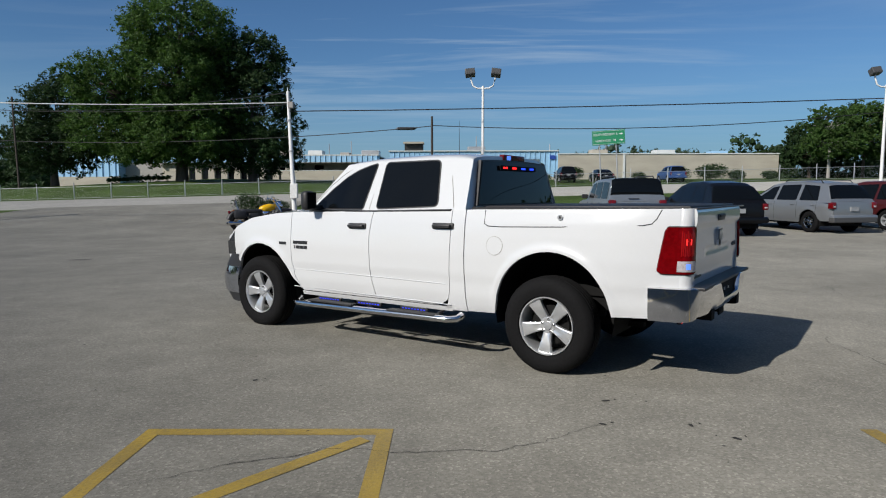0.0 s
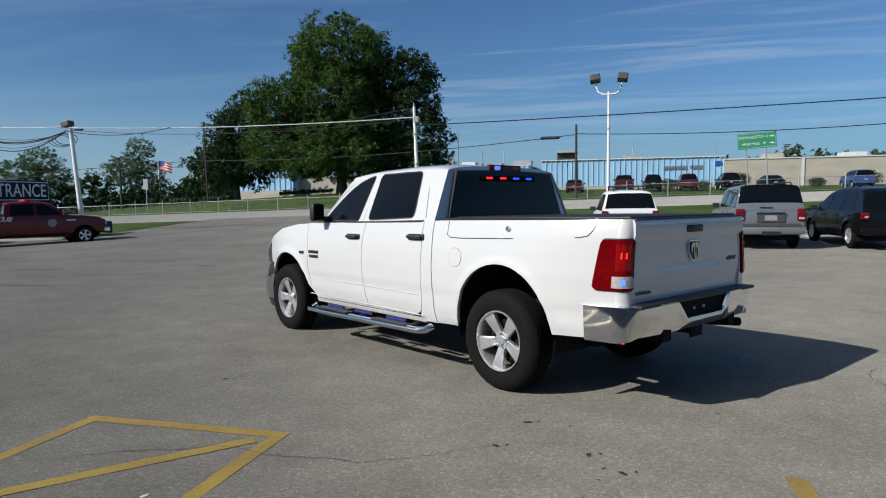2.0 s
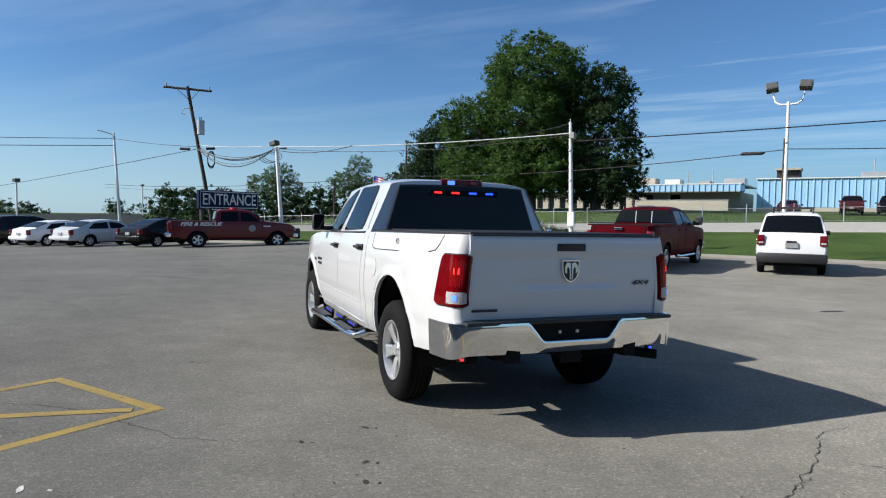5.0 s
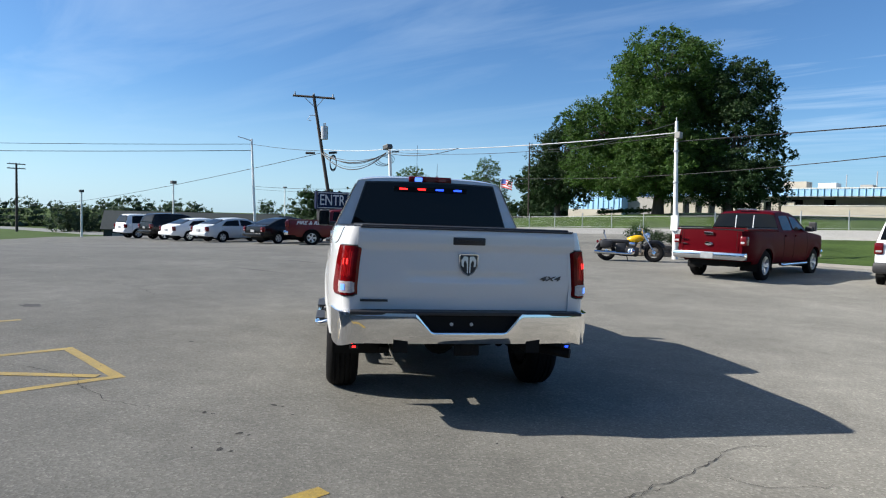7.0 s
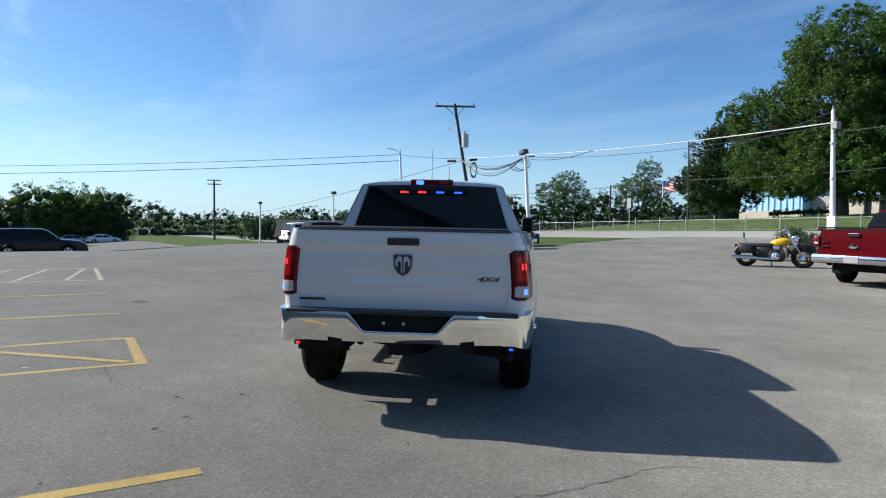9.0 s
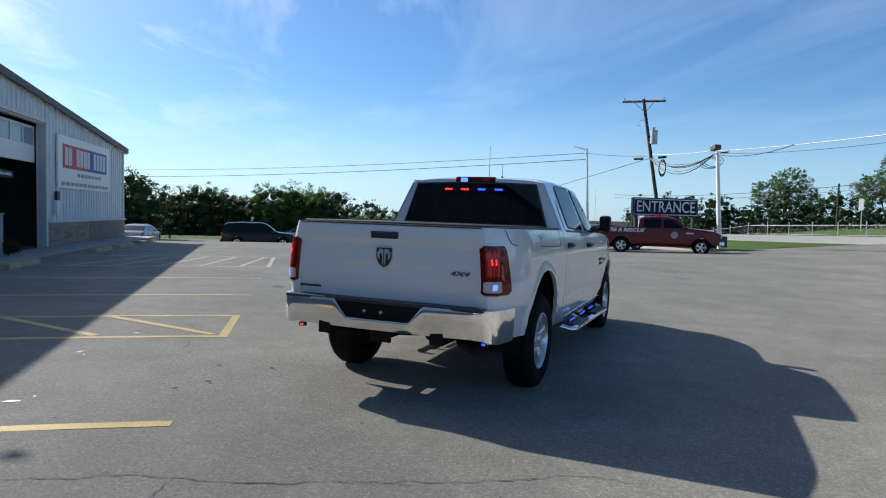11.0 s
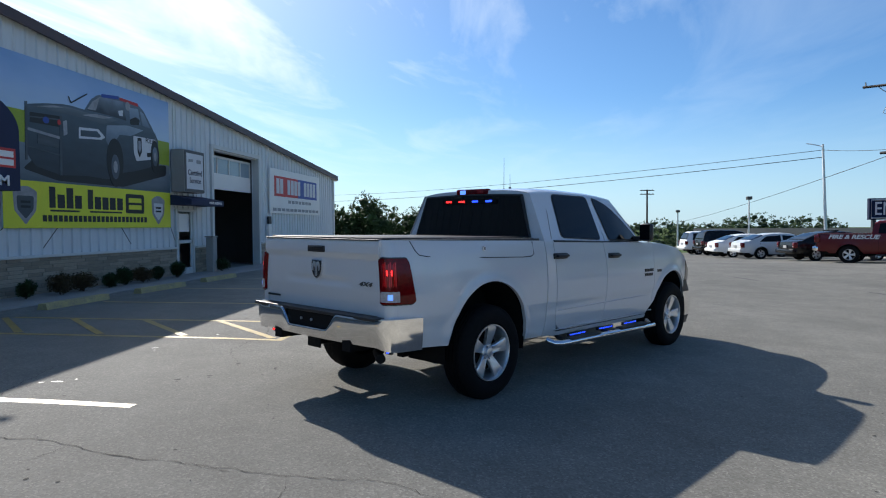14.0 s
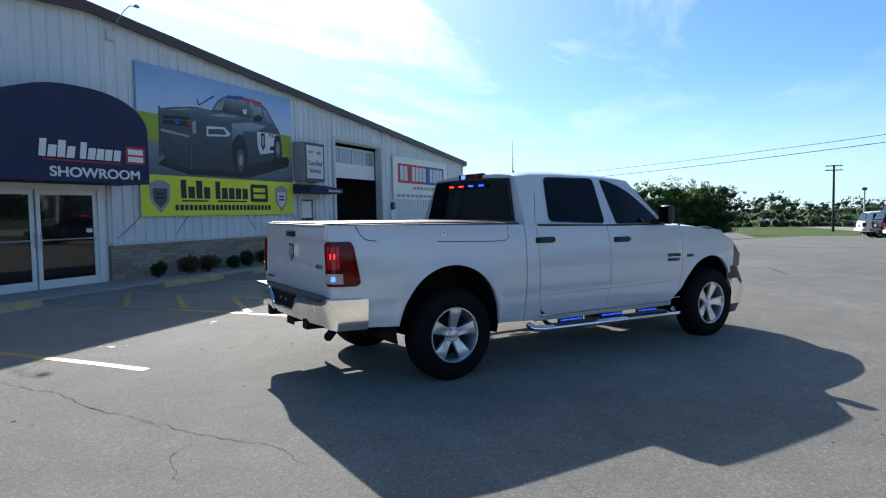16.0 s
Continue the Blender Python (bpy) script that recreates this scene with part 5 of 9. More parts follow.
for s in (1, -1):
    part("front_fender", panel(hero_w, lambda z: door_front(z) + GAP, lambda z: 4.1 - 0.12 * max(0, z - 0.95), low, fender_top, s, 60, 18), M_WHITE, hero, smooth=40)
    fd = part("door", panel(hero_w, lambda z: door_mid(z) + GAP, lambda z: door_front(z) - GAP, lambda x: 0.475, belt, s, 28, 26), M_WHITE, hero, smooth=40)
    rd = part("door", panel(hero_w, lambda z: door_rear(z) + GAP, lambda z: door_mid(z) - GAP, lambda x: 0.475 + 0.06 * max(0, 1 - (x - 0.86) / 0.12) ** 2, belt, s, 28, 26), M_WHITE, hero, smooth=40)
    part("cab_corner", panel(hero_w, cab_back, lambda z: door_rear(z) - GAP, lambda x: 0.44, belt, s, 6, 26), M_WHITE, hero, smooth=40)
    part("rocker_panel", panel(hero_w, lambda z: 0.86, lambda z: 2.8, lambda x: 0.425, lambda x: 0.467, s, 20, 3), M_WHITE, hero, smooth=40)
    part("bedside", panel(hero_w, lambda z: -1.1, bed_front, low, belt, s, 90, 24), M_WHITE, hero, smooth=40)
    # rounded rear corner of the bed
    def corner(u, v, s=s):
        z = lerp(0.55, 1.356, v)
        w = hero_w(-1.1, z)
        a = u * math.pi / 2
        return (-1.1 - 0.075 * math.sin(a), s * (w - 0.08 * (1 - math.cos(a)) - max(0, u - 0.9) * 0.5), z)
    bm = sheet(bmesh.new(), corner, 8, 14)
    part("bed_corner", thicken_rim(bm, (0.02, 0, 0)), M_WHITE, hero, smooth=40)
    # storage lid seam and lock on the bed side
    seam = [(0.5, 1.335), (0.498, 1.225), (0.46, 1.205), (0.33, 1.2), (-0.2, 1.21), (-0.84, 1.232), (-0.905, 1.245), (-0.935, 1.28), (-0.965, 1.348)]
    part("lid_seam", tube(bmesh.new(), [(x, s * (hero_w(x, z) + 0.0005), z) for x, z in seam], 0.004, 6), M_BLACK, hero, "dark seam of the bedside storage lid")
    lock = part("lid_lock", rod(bmesh.new(), (-0.2, s * 0.93, 1.285), (-0.2, s * 0.962, 1.285), 0.021, seg=20), M_ALLOY, hero, "chrome push-button lock")
    part("keyhole", block((-0.206, s * 0.961, 1.275), (-0.194, s * 0.964, 1.295)), M_BLACK, lock)
    if s == 1:
        fx, fz, fr = 0.39, 1.04, 0.078
        ring = [(fx + fr * math.cos(a), fz + fr * math.sin(a)) for a in np.linspace(0, 2 * math.pi, 29)[:-1]]
        part("fuel_door", pane(ring, hero_w, s, 0.003), M_WHITE, hero, smooth=30)
        part("fuel_door_seam", tube(bmesh.new(), [(x, s * (hero_w(x, z) + 0.001), z) for x, z in ring], 0.0028, 5, closed=True), M_GREYWALL, hero)
    # door handles
    for d, hx in ((fd, 1.955), (rd, 0.925)):
        hz = 1.175 if hx > 1.5 else 1.195
        bm = block((hx - 0.115, s * 0.955, hz - 0.028), (hx + 0.115, s * 0.978, hz + 0.028), 0.01)
        h = part("door_handle", bm, M_BLACK, d, "black plastic door handle", smooth=40)
        bm = block((hx - 0.095, s * 0.975, hz - 0.012), (hx + 0.1, s * 1.012, hz + 0.016), 0.012)
        part("grip", bm, M_BLACK, h, smooth=40)
    # shallow creases pressed along the doors
    for z, x0, x1 in ((0.69, 0.9, 2.95), (0.5, 0.86, 2.9)):
        part("body_crease", tube(bmesh.new(), [(x, s * (hero_w(x, z) - 0.0015), z + 0.012 * (x - 1.9)) for x in np.linspace(x0, x1, 16)], 0.005, 6), M_WHITE, hero, smooth=60)
    # side windows with black rubber surrounds
    fw = [(2.63, 1.345), (2.42, 1.53), (2.25, 1.655), (2.12, 1.72), (1.98, 1.765), (1.885, 1.785), (1.925, 1.345)]
    rw = [(1.745, 1.35), (1.765, 1.79), (1.12, 1.79), (1.03, 1.375)]
    for nm, o, rr in (("side_window", rounded(fw, 0.02), 0), ("side_window", rounded(rw, 0.045), 0)):
        frame_o = part("window_seal", pane(grow(o, 0.012), glasshouse, s, 0.005, 3), M_BLACK, hero)
        part(nm, pane(o, glasshouse, s, 0.009, 3), M_GLASS, hero, "dark tinted side window", smooth=30)
    # narrow gaps round the upper door frames
    for line in ([(1.835, 1.34), (1.828, 1.805)], [(0.845, 1.36), (0.93, 1.6), (1.0, 1.815), (1.06, 1.83)], [(2.72, 1.315), (2.46, 1.58), (2.3, 1.7), (2.1, 1.795), (1.85, 1.825), (1.06, 1.83)]):
        def skin(x, z, s=s):
            w = glasshouse(x, min(z, 1.78))
            if z > 1.78:
                w -= (z - 1.78) * 1.1
            return (x, s * (w + 0.002), z)
        part("door_gap", tube(bmesh.new(), [skin(x, z) for x, z in line], 0.0035, 5), M_GREYWALL, hero)
    part("belt_moulding", tube(bmesh.new(), [(x, s * (0.931 - 0.06 * max(0, (x - 2.0) / 0.8) ** 2), belt(x) - 0.002) for x in np.linspace(0.86, 2.68, 14)], 0.011, 6), M_BLACK, hero, "black rubber strip under the side windows")
    # mirror: tall dark housing on a short arm
    mm = Matrix.Translation((2.55, s * 1.05, 1.425))
    bm = block((-0.05, -0.07, -0.1), (0.05, 0.07, 0.1), 0.036)
    mir = part("side_mirror", bm, M_BLACK, hero, "black side mirror", smooth=50, m=mm)
    part("mirror_arm", block((-0.035, min(-0.22 * s, -0.05 * s), -0.1), (0.05, max(-0.22 * s, -0.05 * s), -0.045), 0.015), M_BLACK, mir)
    part("mirror_glass", block((-0.058, -0.06, -0.085), (-0.05, 0.06, 0.085), 0.003), M_GLASS, mir)
    # badges on the front doors, as plain raised bars
    bd = [(2.865, 2.80, 0.985), (2.79, 2.735, 0.985), (2.725, 2.655, 0.985), (2.85, 2.835, 0.935), (2.82, 2.775, 0.935), (2.765, 2.715, 0.935), (2.705, 2.655, 0.935)]
    for x0, x1, z in bd:
        part("badge_bar", block((x0, s * 0.974, z - 0.015), (x1, s * 0.99, z + 0.017)), M_BLACK, hero, "dark raised badge bar")
    part("engine_badge", block((2.98, s * 0.974, 0.955), (3.09, s * 0.987, 0.985)), M_BLACK, hero, "small dark engine badge")
    # running board: chrome oval tube with black step pads and light bars
    pts = [(0.74, s * 0.96, 0.41), (0.75, s * 1.02, 0.385), (0.82, s * 1.05, 0.38), (2.72, s * 1.05, 0.36), (2.8, s * 1.02, 0.365), (2.82, s * 0.95, 0.39)]
    bm = tube(bmesh.new(), pts, 0.03, 14)
    for v in bm.verts:
        v.co.y = s * 1.02 + (v.co.y - s * 1.02) * 1.25
    bar = part("running_board", bm, M_CHROME, hero, "polished chrome side step", smooth=50)
    for x0, x1 in ((0.95, 1.5), (1.95, 2.55)):
        part("step_pad", block((x0, s * 1.0, 0.395), (x1, s * 1.09, 0.412), 0.006), M_BLACK, bar, "black ribbed step pad")
    for x in (1.0, 1.8, 2.5):
        part("bracket", tube(bmesh.new(), [(x, s * 1.03, 0.37), (x, s * 0.9, 0.4), (x, s * 0.7, 0.52)], 0.02, 6), M_BLACK, bar)
    for x in (1.28, 1.84, 2.38):
        hous = part("step_light", block((x - 0.16, s * 0.925, 0.395), (x + 0.16, s * 0.95, 0.428), 0.004), M_BLACK, hero, "blue warning light bar under the door")
        for k in range(8):
            part("led", block((x - 0.135 + k * 0.036, s * 0.949, 0.407), (x - 0.117 + k * 0.036, s * 0.954, 0.417)), M_LED_STEP if s == 1 else M_LED_BLUE, hous)
    for x in (R_AX, F_AX):
        add_wheel(hero, x, s * 0.84, 0.4, s, 0.4, turn=0.3 + x)
    # headlight and front bumper end
    part("headlight", panel(lambda x, z: hero_w(x, z) + 0.004, lambda z: 3.93 + 0.1 * (z - 0.8), lambda z: 4.125 - 0.12 * max(0, z - 0.95), lambda x: 0.8, lambda x: fender_top(x) - 0.035, s, 10, 8), M_HEADLIGHT, hero, "dark smoked headlight", smooth=40)

# cab roof and pillars, one shell from waist to waist
def cab_top(x):
    return float(np.interp(x, [0.7, 0.78, 0.9, 1.3, 1.9, 2.15, 2.3], [1.815, 1.84, 1.862, 1.875, 1.862, 1.838, 1.81]))


def cab_shell(u, v):
    x = lerp(0.715, 2.3, u)
    t = abs(2 * v - 1)
    s = 1 if v > 0.5 else -1
    top = cab_top(x)
    if t > 0.55:
        z = lerp(1.33, 1.78, (1 - t) / 0.45)
        y = 0
    else:
        a = t / 0.55
        edge = glasshouse(x, 1.78)
        y = edge * math.sin(a * math.pi / 2) ** 0.9 if a > 0 else 0
        z = 1.78 + (top - 1.78) * (1 - a ** 3.2)
    xx = x + (0.1 * (z - 1.33) * (1 - u) if u < 0.2 else 0)
    if u > 0.7:
        xx += (u - 0.7) / 0.3 * 0.42 * max(0, (1.78 - z) / 0.45)
    if t > 0.55:
        y = glasshouse(xx, z)
    return (xx, s * y, z)


cab = part("cab", sheet(bmesh.new(), cab_shell, 24, 56), M_WHITE, hero, smooth=50)


def cab_rear(u, v):
    y = lerp(-1, 1, u)
    z = lerp(1.3, 1.8 + 0.035 * (1 - y ** 4), v)
    return (0.712 + 0.1 * max(0, z - 1.33) + 0.02 * abs(y) ** 4 - 0.02 * (1 - abs(y)), y * (glasshouse(1.0, max(1.33, min(z, 1.8))) - 0.004), z)


part("cab_back", sheet(bmesh.new(), cab_rear, 20, 12), M_WHITE, hero, smooth=50)
bm = bmesh.new()


def back_pane(u, v, off=0.0, grow_by=0.0):
    y0, y1 = 0.755 + grow_by, 0.625 + grow_by
    z = lerp(1.385 - grow_by, 1.765 + grow_by, v)
    yy = lerp(y0, y1, v)
    y = lerp(-yy, yy, u)
    return (0.675 + 0.1 * (z - 1.33) + 0.02 * (abs(y) / 0.9) ** 4 - off, y, z + 0.02 * (1 - (y / 0.75) ** 2) * v)


part("window_seal", thicken_rim(sheet(bm, lambda u, v: back_pane(u, v, 0.0, 0.015), 12, 4), (0.03, 0, 0)), M_BLACK, hero)
rear_glass = part("rear_window", thicken_rim(sheet(bmesh.new(), lambda u, v: back_pane(u, v, 0.006), 12, 4), (0.02, 0, 0)), M_GLASS, hero, "dark tinted rear window", smooth=40)
# warning lights behind the glass, two red and two blue
bx = part("warning_light_bar", block((0.688, -0.36, 1.70), (0.696, 0.36, 1.745)), M_DARK, hero, "slim warning light bar at the rear window")
for y, mt in ((0.27, "r"), (0.09, "r"), (-0.09, "b"), (-0.27, "b")):
    part("light_module", block((0.682, y - 0.04, 1.715), (0.692, y + 0.04, 1.732), 0.003), M_LED_RED if mt == "r" else M_LED_BLUE, bx, "lit red module" if mt == "r" else "lit blue module")
# brake light over the rear window, red with a clear cargo lamp
hb = part("high_brake_light", block((0.735, -0.215, 1.792), (0.79, 0.215, 1.855), 0.014), M_RED_LENS, hero, "red high brake light with clear cargo lamps", smooth=40)
part("cargo_lamp", block((0.731, -0.045, 1.802), (0.74, 0.045, 1.845)), M_RED_LENS, hb)
part("cargo_lamp", block((0.73, 0.08, 1.803), (0.738, 0.155, 1.843), 0.006), M_LED_BLUE_DIM, hb, "lit blue strobe cell")
part("cargo_lamp", block((0.73, -0.155, 1.803), (0.738, -0.08, 1.843), 0.006), M_LENS_FLUTE, hb)
# two whip aerials on the roof
for x, y, h in ((1.35, 0.06, 0.36), (1.2, -0.14, 0.16)):
    a = part("aerial", rod(bmesh.new(), (x, y, 1.86), (x, y, 1.875 + h), 0.003, 0.0015, seg=6), M_BLACK, hero, "thin black whip aerial")
    part("aerial_base", rod(bmesh.new(), (x, y, 1.865), (x, y, 1.895), 0.018, 0.012, seg=12), M_BLACK, a)

a = part("radio_mast", rod(bmesh.new(), (3.02, -0.845, 1.26), (2.96, -0.85, 1.86), 0.002, 0.001, seg=6), M_BLACK, hero, "thin black radio mast on the wing")
part("aerial_base", rod(bmesh.new(), (3.025, -0.845, 1.25), (3.012, -0.845, 1.32), 0.022, 0.01, seg=12), M_BLACK, a)

# windscreen, hood and nose
def screen(u, v):
    y = lerp(-1, 1, u)
    return (lerp(2.76, 2.28, v) + (0.25 - 0.08 * v) * (1 - y * y), y * lerp(0.86, 0.69, v), lerp(1.3, 1.79, v) + 0.02 * (1 - y * y))


part("windscreen", sheet(bmesh.new(), screen, 16, 6), M_GLASS, hero, smooth=60)


def bonnet(u, v):
    x = lerp(2.72, 4.1, u)
    y = lerp(-1, 1, v)
    edge = fender_top(min(x, 4.08))
    w = hero_w(x, min(edge, 1.33)) - 0.004
    crown = 0.05 * math.sin(math.pi * min(1, abs(1 - abs(y)) * 1.6) / 2) * (1 - 0.3 * u)
    return (x + 0.16 * (1 - y * y) * u ** 3, y * w, edge + crown)


part("hood", thicken_rim(sheet(bmesh.new(), bonnet, 28, 24), (0, 0, -0.02)), M_WHITE, hero, smooth=50)
part("cowl", block((2.6, -0.8, 1.2), (2.95, 0.8, 1.31)), M_BLACK, hero)


def nose(u, v):
    y = lerp(-0.85, 0.85, u)
    z = lerp(0.62, 1.08, v)
    return (4.28 - 0.22 * (abs(y) / 0.85) ** 3 - 0.05 * v, y, z)


grille = part("grille", sheet(bmesh.new(), nose, 20, 6), M_BLACK, hero, "dark front grille")
for y in (0.0,):
    part("grille_bar", block((4.2, -0.03, 0.68), (4.29, 0.03, 1.06), 0.01), M_CHROME, grille)


def front_bumper(u, v):
    a = lerp(-1, 1, u)
    y = 0.955 * math.sin(a * math.pi / 2) if abs(a) < 1 else 0.955 * a
    t = abs(a)
    x = 4.42 - 0.5 * t ** 3.2
    return (x - 0.05 * (2 * v - 1) ** 2, y * (1 - 0.02 * v), lerp(0.36, 0.66, v))


part("front_bumper", thicken_rim(sheet(bmesh.new(), front_bumper, 30, 6), (-0.05, 0, 0)), M_CHROME, hero, "chrome front bumper", smooth=50)
part("bumper_cap", thicken_rim(sheet(bmesh.new(), lambda u, v: tuple(Vector(front_bumper(u, 1.0)) + Vector((-0.09 * v, 0, 0.15 * v))), 30, 3), (-0.03, 0, 0)), M_BLACK, hero, "black upper bumper cover", smooth=50)
part("air_dam", thicken_rim(sheet(bmesh.new(), lambda u, v: tuple(Vector(front_bumper(u, 0.0)) + Vector((-0.08 * (1 - v) - 0.03, 0, -0.1 * (1 - v)))), 30, 2), (-0.03, 0, 0)), M_BLACK, hero, "black air dam", smooth=50)

# tailgate
def gate(u, v):
    y = lerp(-0.772, 0.772, u)
    z = lerp(0.788, 1.353, v)
    x = -1.172
    if z > 1.2:
        x -= 0.02 * min(1, (z - 1.2) / 0.05) - 0.012 * max(0, (z - 1.325) / 0.03)
    if z < 0.97:
        x += 0.012 * min(1, (0.97 - z) / 0.1)
    if abs(z - 1.02) < 0.04 and abs(y) < 0.45:
        x += 0.01 * math.cos((z - 1.02) / 0.04 * math.pi / 2) * min(1, (0.45 - abs(y)) / 0.1)
    return (x, y, z)


tg = part("tailgate", thicken_rim(sheet(bmesh.new(), gate, 30, 44), (0.05, 0, 0)), M_WHITE, hero, smooth=35)
part("gate_gap", block((-1.14, -0.8, 0.8), (-1.11, 0.8, 1.34)), M_DARK, hero)
hd = part("tailgate_handle", block((-1.2, -0.115, 1.247), (-1.186, 0.115, 1.3), 0.006), M_BLACK, tg, "black tailgate handle", smooth=40)
part("grip", block((-1.212, -0.09, 1.274), (-1.196, 0.09, 1.294), 0.006), M_BLACK, hd, smooth=40)
em = part("emblem", solid(bmesh.new(), rounded([(-0.07, 1.184), (0.07, 1.184), (0.066, 1.095), (0.04, 1.05), (0, 1.028), (-0.04, 1.05), (-0.066, 1.095)], 0.012), -1.19, -1.172, "x"), M_CHROME, tg, "chrome shield emblem")
part("emblem_field", solid(bmesh.new(), rounded([(-0.062, 1.177), (0.062, 1.177), (0.058, 1.098), (0.036, 1.057), (0, 1.038), (-0.036, 1.057), (-0.058, 1.098)], 0.01), -1.193, -1.189, "x"), M_BLACK, em)
for sy in (-1, 1):
    part("emblem_mark", solid(bmesh.new(), rounded([(sy * 0.006, 1.166), (sy * 0.034, 1.17), (sy * 0.054, 1.14), (sy * 0.05, 1.1), (sy * 0.034, 1.092), (sy * 0.038, 1.125), (sy * 0.026, 1.142), (sy * 0.014, 1.12), (sy * 0.012, 1.052), (sy * 0.004, 1.05)], 0.004), -1.198, -1.192, "x"), M_ALLOY, em)
# chrome letters coloured dark grey, as shade makes them look
words("badge_letters", "4X4", 0.046, Matrix.Translation((-1.175, -0.6, 1.018)) @ Matrix.Rotation(radians(-90), 4, "Z") @ Matrix.Rotation(radians(90), 4, "X"), M_DKGREY, tg, "4X4 badge, dark grey for chrome in shade", bold=0.001, squeeze=1.9, slant=0.3)
part("dealer_badge", block((-1.178, 0.56, 0.842), (-1.172, 0.75, 0.858)), M_BLACK, tg, "small dark badge bar")

# tail lights, wrapped round the rear corners
for s in (1, -1):
    def lamp(u, v, s=s, off=0.012, z0=0.884, z1=1.222):
        r = max(0.0, 1 - u / 0.14) ** 2 + 0.6 * max(0.0, (u - 0.93) / 0.07) ** 2
        z = lerp(z0 + 0.022 * r, z1 - 0.03 * r, v)
        xs = lerp(-0.955, -1.0, v)
        if u < 0.55:
            x = lerp(xs, -1.1, u / 0.55)
            return (x, s * (hero_w(x, z) + off), z)
        a = (u - 0.55) / 0.45 * math.pi / 2
        w = hero_w(-1.1, z)
        return (-1.1 - (0.078 + off) * math.sin(a), s * (w + off - (0.07 + off) * (1 - math.cos(a)) ** 1.1 - 0.02 * (1 - math.cos(a))), z)
    surround = part("lamp_surround", thicken_rim(sheet(bmesh.new(), lambda u, v: lamp(u, v, off=0.006, z0=0.876, z1=1.23), 14, 8), (0.01, -s * 0.02, 0)), M_BLACK, hero)
    tl = part("tail_light", thicken_rim(sheet(bmesh.new(), lambda u, v: lamp(u, v), 16, 12), (0.015, -s * 0.02, 0)), M_RED_LENS, hero, "red tail light with a clear reversing lens", smooth=40)
    part("reversing_lens", thicken_rim(sheet(bmesh.new(), lambda u, v: lamp(0.5 + 0.48 * u, v, off=0.016, z0=0.9, z1=0.978), 10, 3), (0.006, -s * 0.008, 0)), M_CLEAR_LENS, tl, "clear reversing lens", smooth=40)
    # fluted reflector behind the lens with a bright spot where each bulb sits
    for k in range(9):
        part("reflector", sheet(bmesh.new(), lambda u, v, k=k: lamp(0.585 + 0.04 * k + 0.03 * u, v, off=0.0135, z0=1.01 + 0.008 * (k % 2), z1=1.195 - 0.01 * (k % 3)), 2, 3), M_LED_DIM if k % 3 != 2 else M_LENS_FLUTE, tl)
    for u0 in (0.69, 0.79):
        part("bulb", sheet(bmesh.new(), lambda u, v, u0=u0: lamp(u0 + 0.03 * u, v, off=0.0145, z0=1.095, z1=1.135), 2, 2), M_LED_RED, tl)
    part("blue_strobe", sheet(bmesh.new(), lambda u, v: lamp(0.7 + 0.11 * u, v, off=0.0175, z0=0.918, z1=0.958), 4, 2), M_LED_BLUE_DIM, tl, "blue strobe light behind the reversing lens")

# rear bumper: chrome, dipped in the middle over the number plate recess
BUMPER_LINE = [(-1.3, 0.0), (-1.297, 0.3), (-1.287, 0.55), (-1.266, 0.745), (-1.238, 0.83), (-1.19, 0.884), (-1.12, 0.912), (-1.03, 0.928), (-0.95, 0.939), (-0.885, 0.946)]
BUMPER_RUN = [0.0]
for (x0, y0), (x1, y1) in zip(BUMPER_LINE, BUMPER_LINE[1:]):
    BUMPER_RUN.append(BUMPER_RUN[-1] + math.hypot(x1 - x0, y1 - y0))


def bumper_path(a):
    """The bumper's outer line from one end round the corners to the other, a from -1 to 1."""
    d = abs(a) * BUMPER_RUN[-1]
    p = [sum(float(np.interp(min(BUMPER_RUN[-1], abs(d + e)), BUMPER_RUN, [q[i] for q in BUMPER_LINE])) for e in (-0.03, -0.015, 0, 0.015, 0.03)) / 5 for i in (0, 1)]
    return p[0], math.copysign(p[1] if d > 0.04 else d, a)


def bumper_top(y):
    t = abs(y)
    return 0.775 if t > 0.37 else (0.645 if t < 0.26 else lerp(0.645, 0.775, (t - 0.26) / 0.11))


def rear_bumper(u, v):
    a = lerp(-1, 1, u)
    x, y = bumper_path(a)
    zt = bumper_top(y)
    side = max(0.0, min(1.0, (abs(y) - 0.78) / 0.13))
    zb = 0.562 - 0.03 * side
    if v > 0.86:
        k = (v - 0.86) / 0.14
        return (x + 0.012 + 0.055 * k * (1 - side), y * (1 - 0.045 * k), zt + 0.008 * math.sin(k * 3))
    k = v / 0.86
    return (x + (0.022 * (1 - k) ** 2 + 0.012 * k ** 6 + 0.026 * (1 - k)) * (1 - side), y * (1 - 0.012 * side * (1 - k) ** 2), lerp(zb, zt, k))


bm = sheet(bmesh.new(), rear_bumper, 110, 14)
r = bmesh.ops.extrude_edge_only(bm, edges=[e for e in bm.edges if len(e.link_faces) == 1])
for v in [g for g in r["geom"] if isinstance(g, bmesh.types.BMVert)]:
    v.co.x += 0.04 * max(0.0, min(1.0, (0.9 - abs(v.co.y)) / 0.1))
    v.co.y *= 0.955
rb = part("rear_bumper", bm, M_CHROME, hero, "polished chrome rear bumper", smooth=45)
part("step_pad", block((-1.272, -0.82, 0.762), (-1.13, 0.82, 0.786), 0.006), M_BLACK, rb, "black bumper step pad")
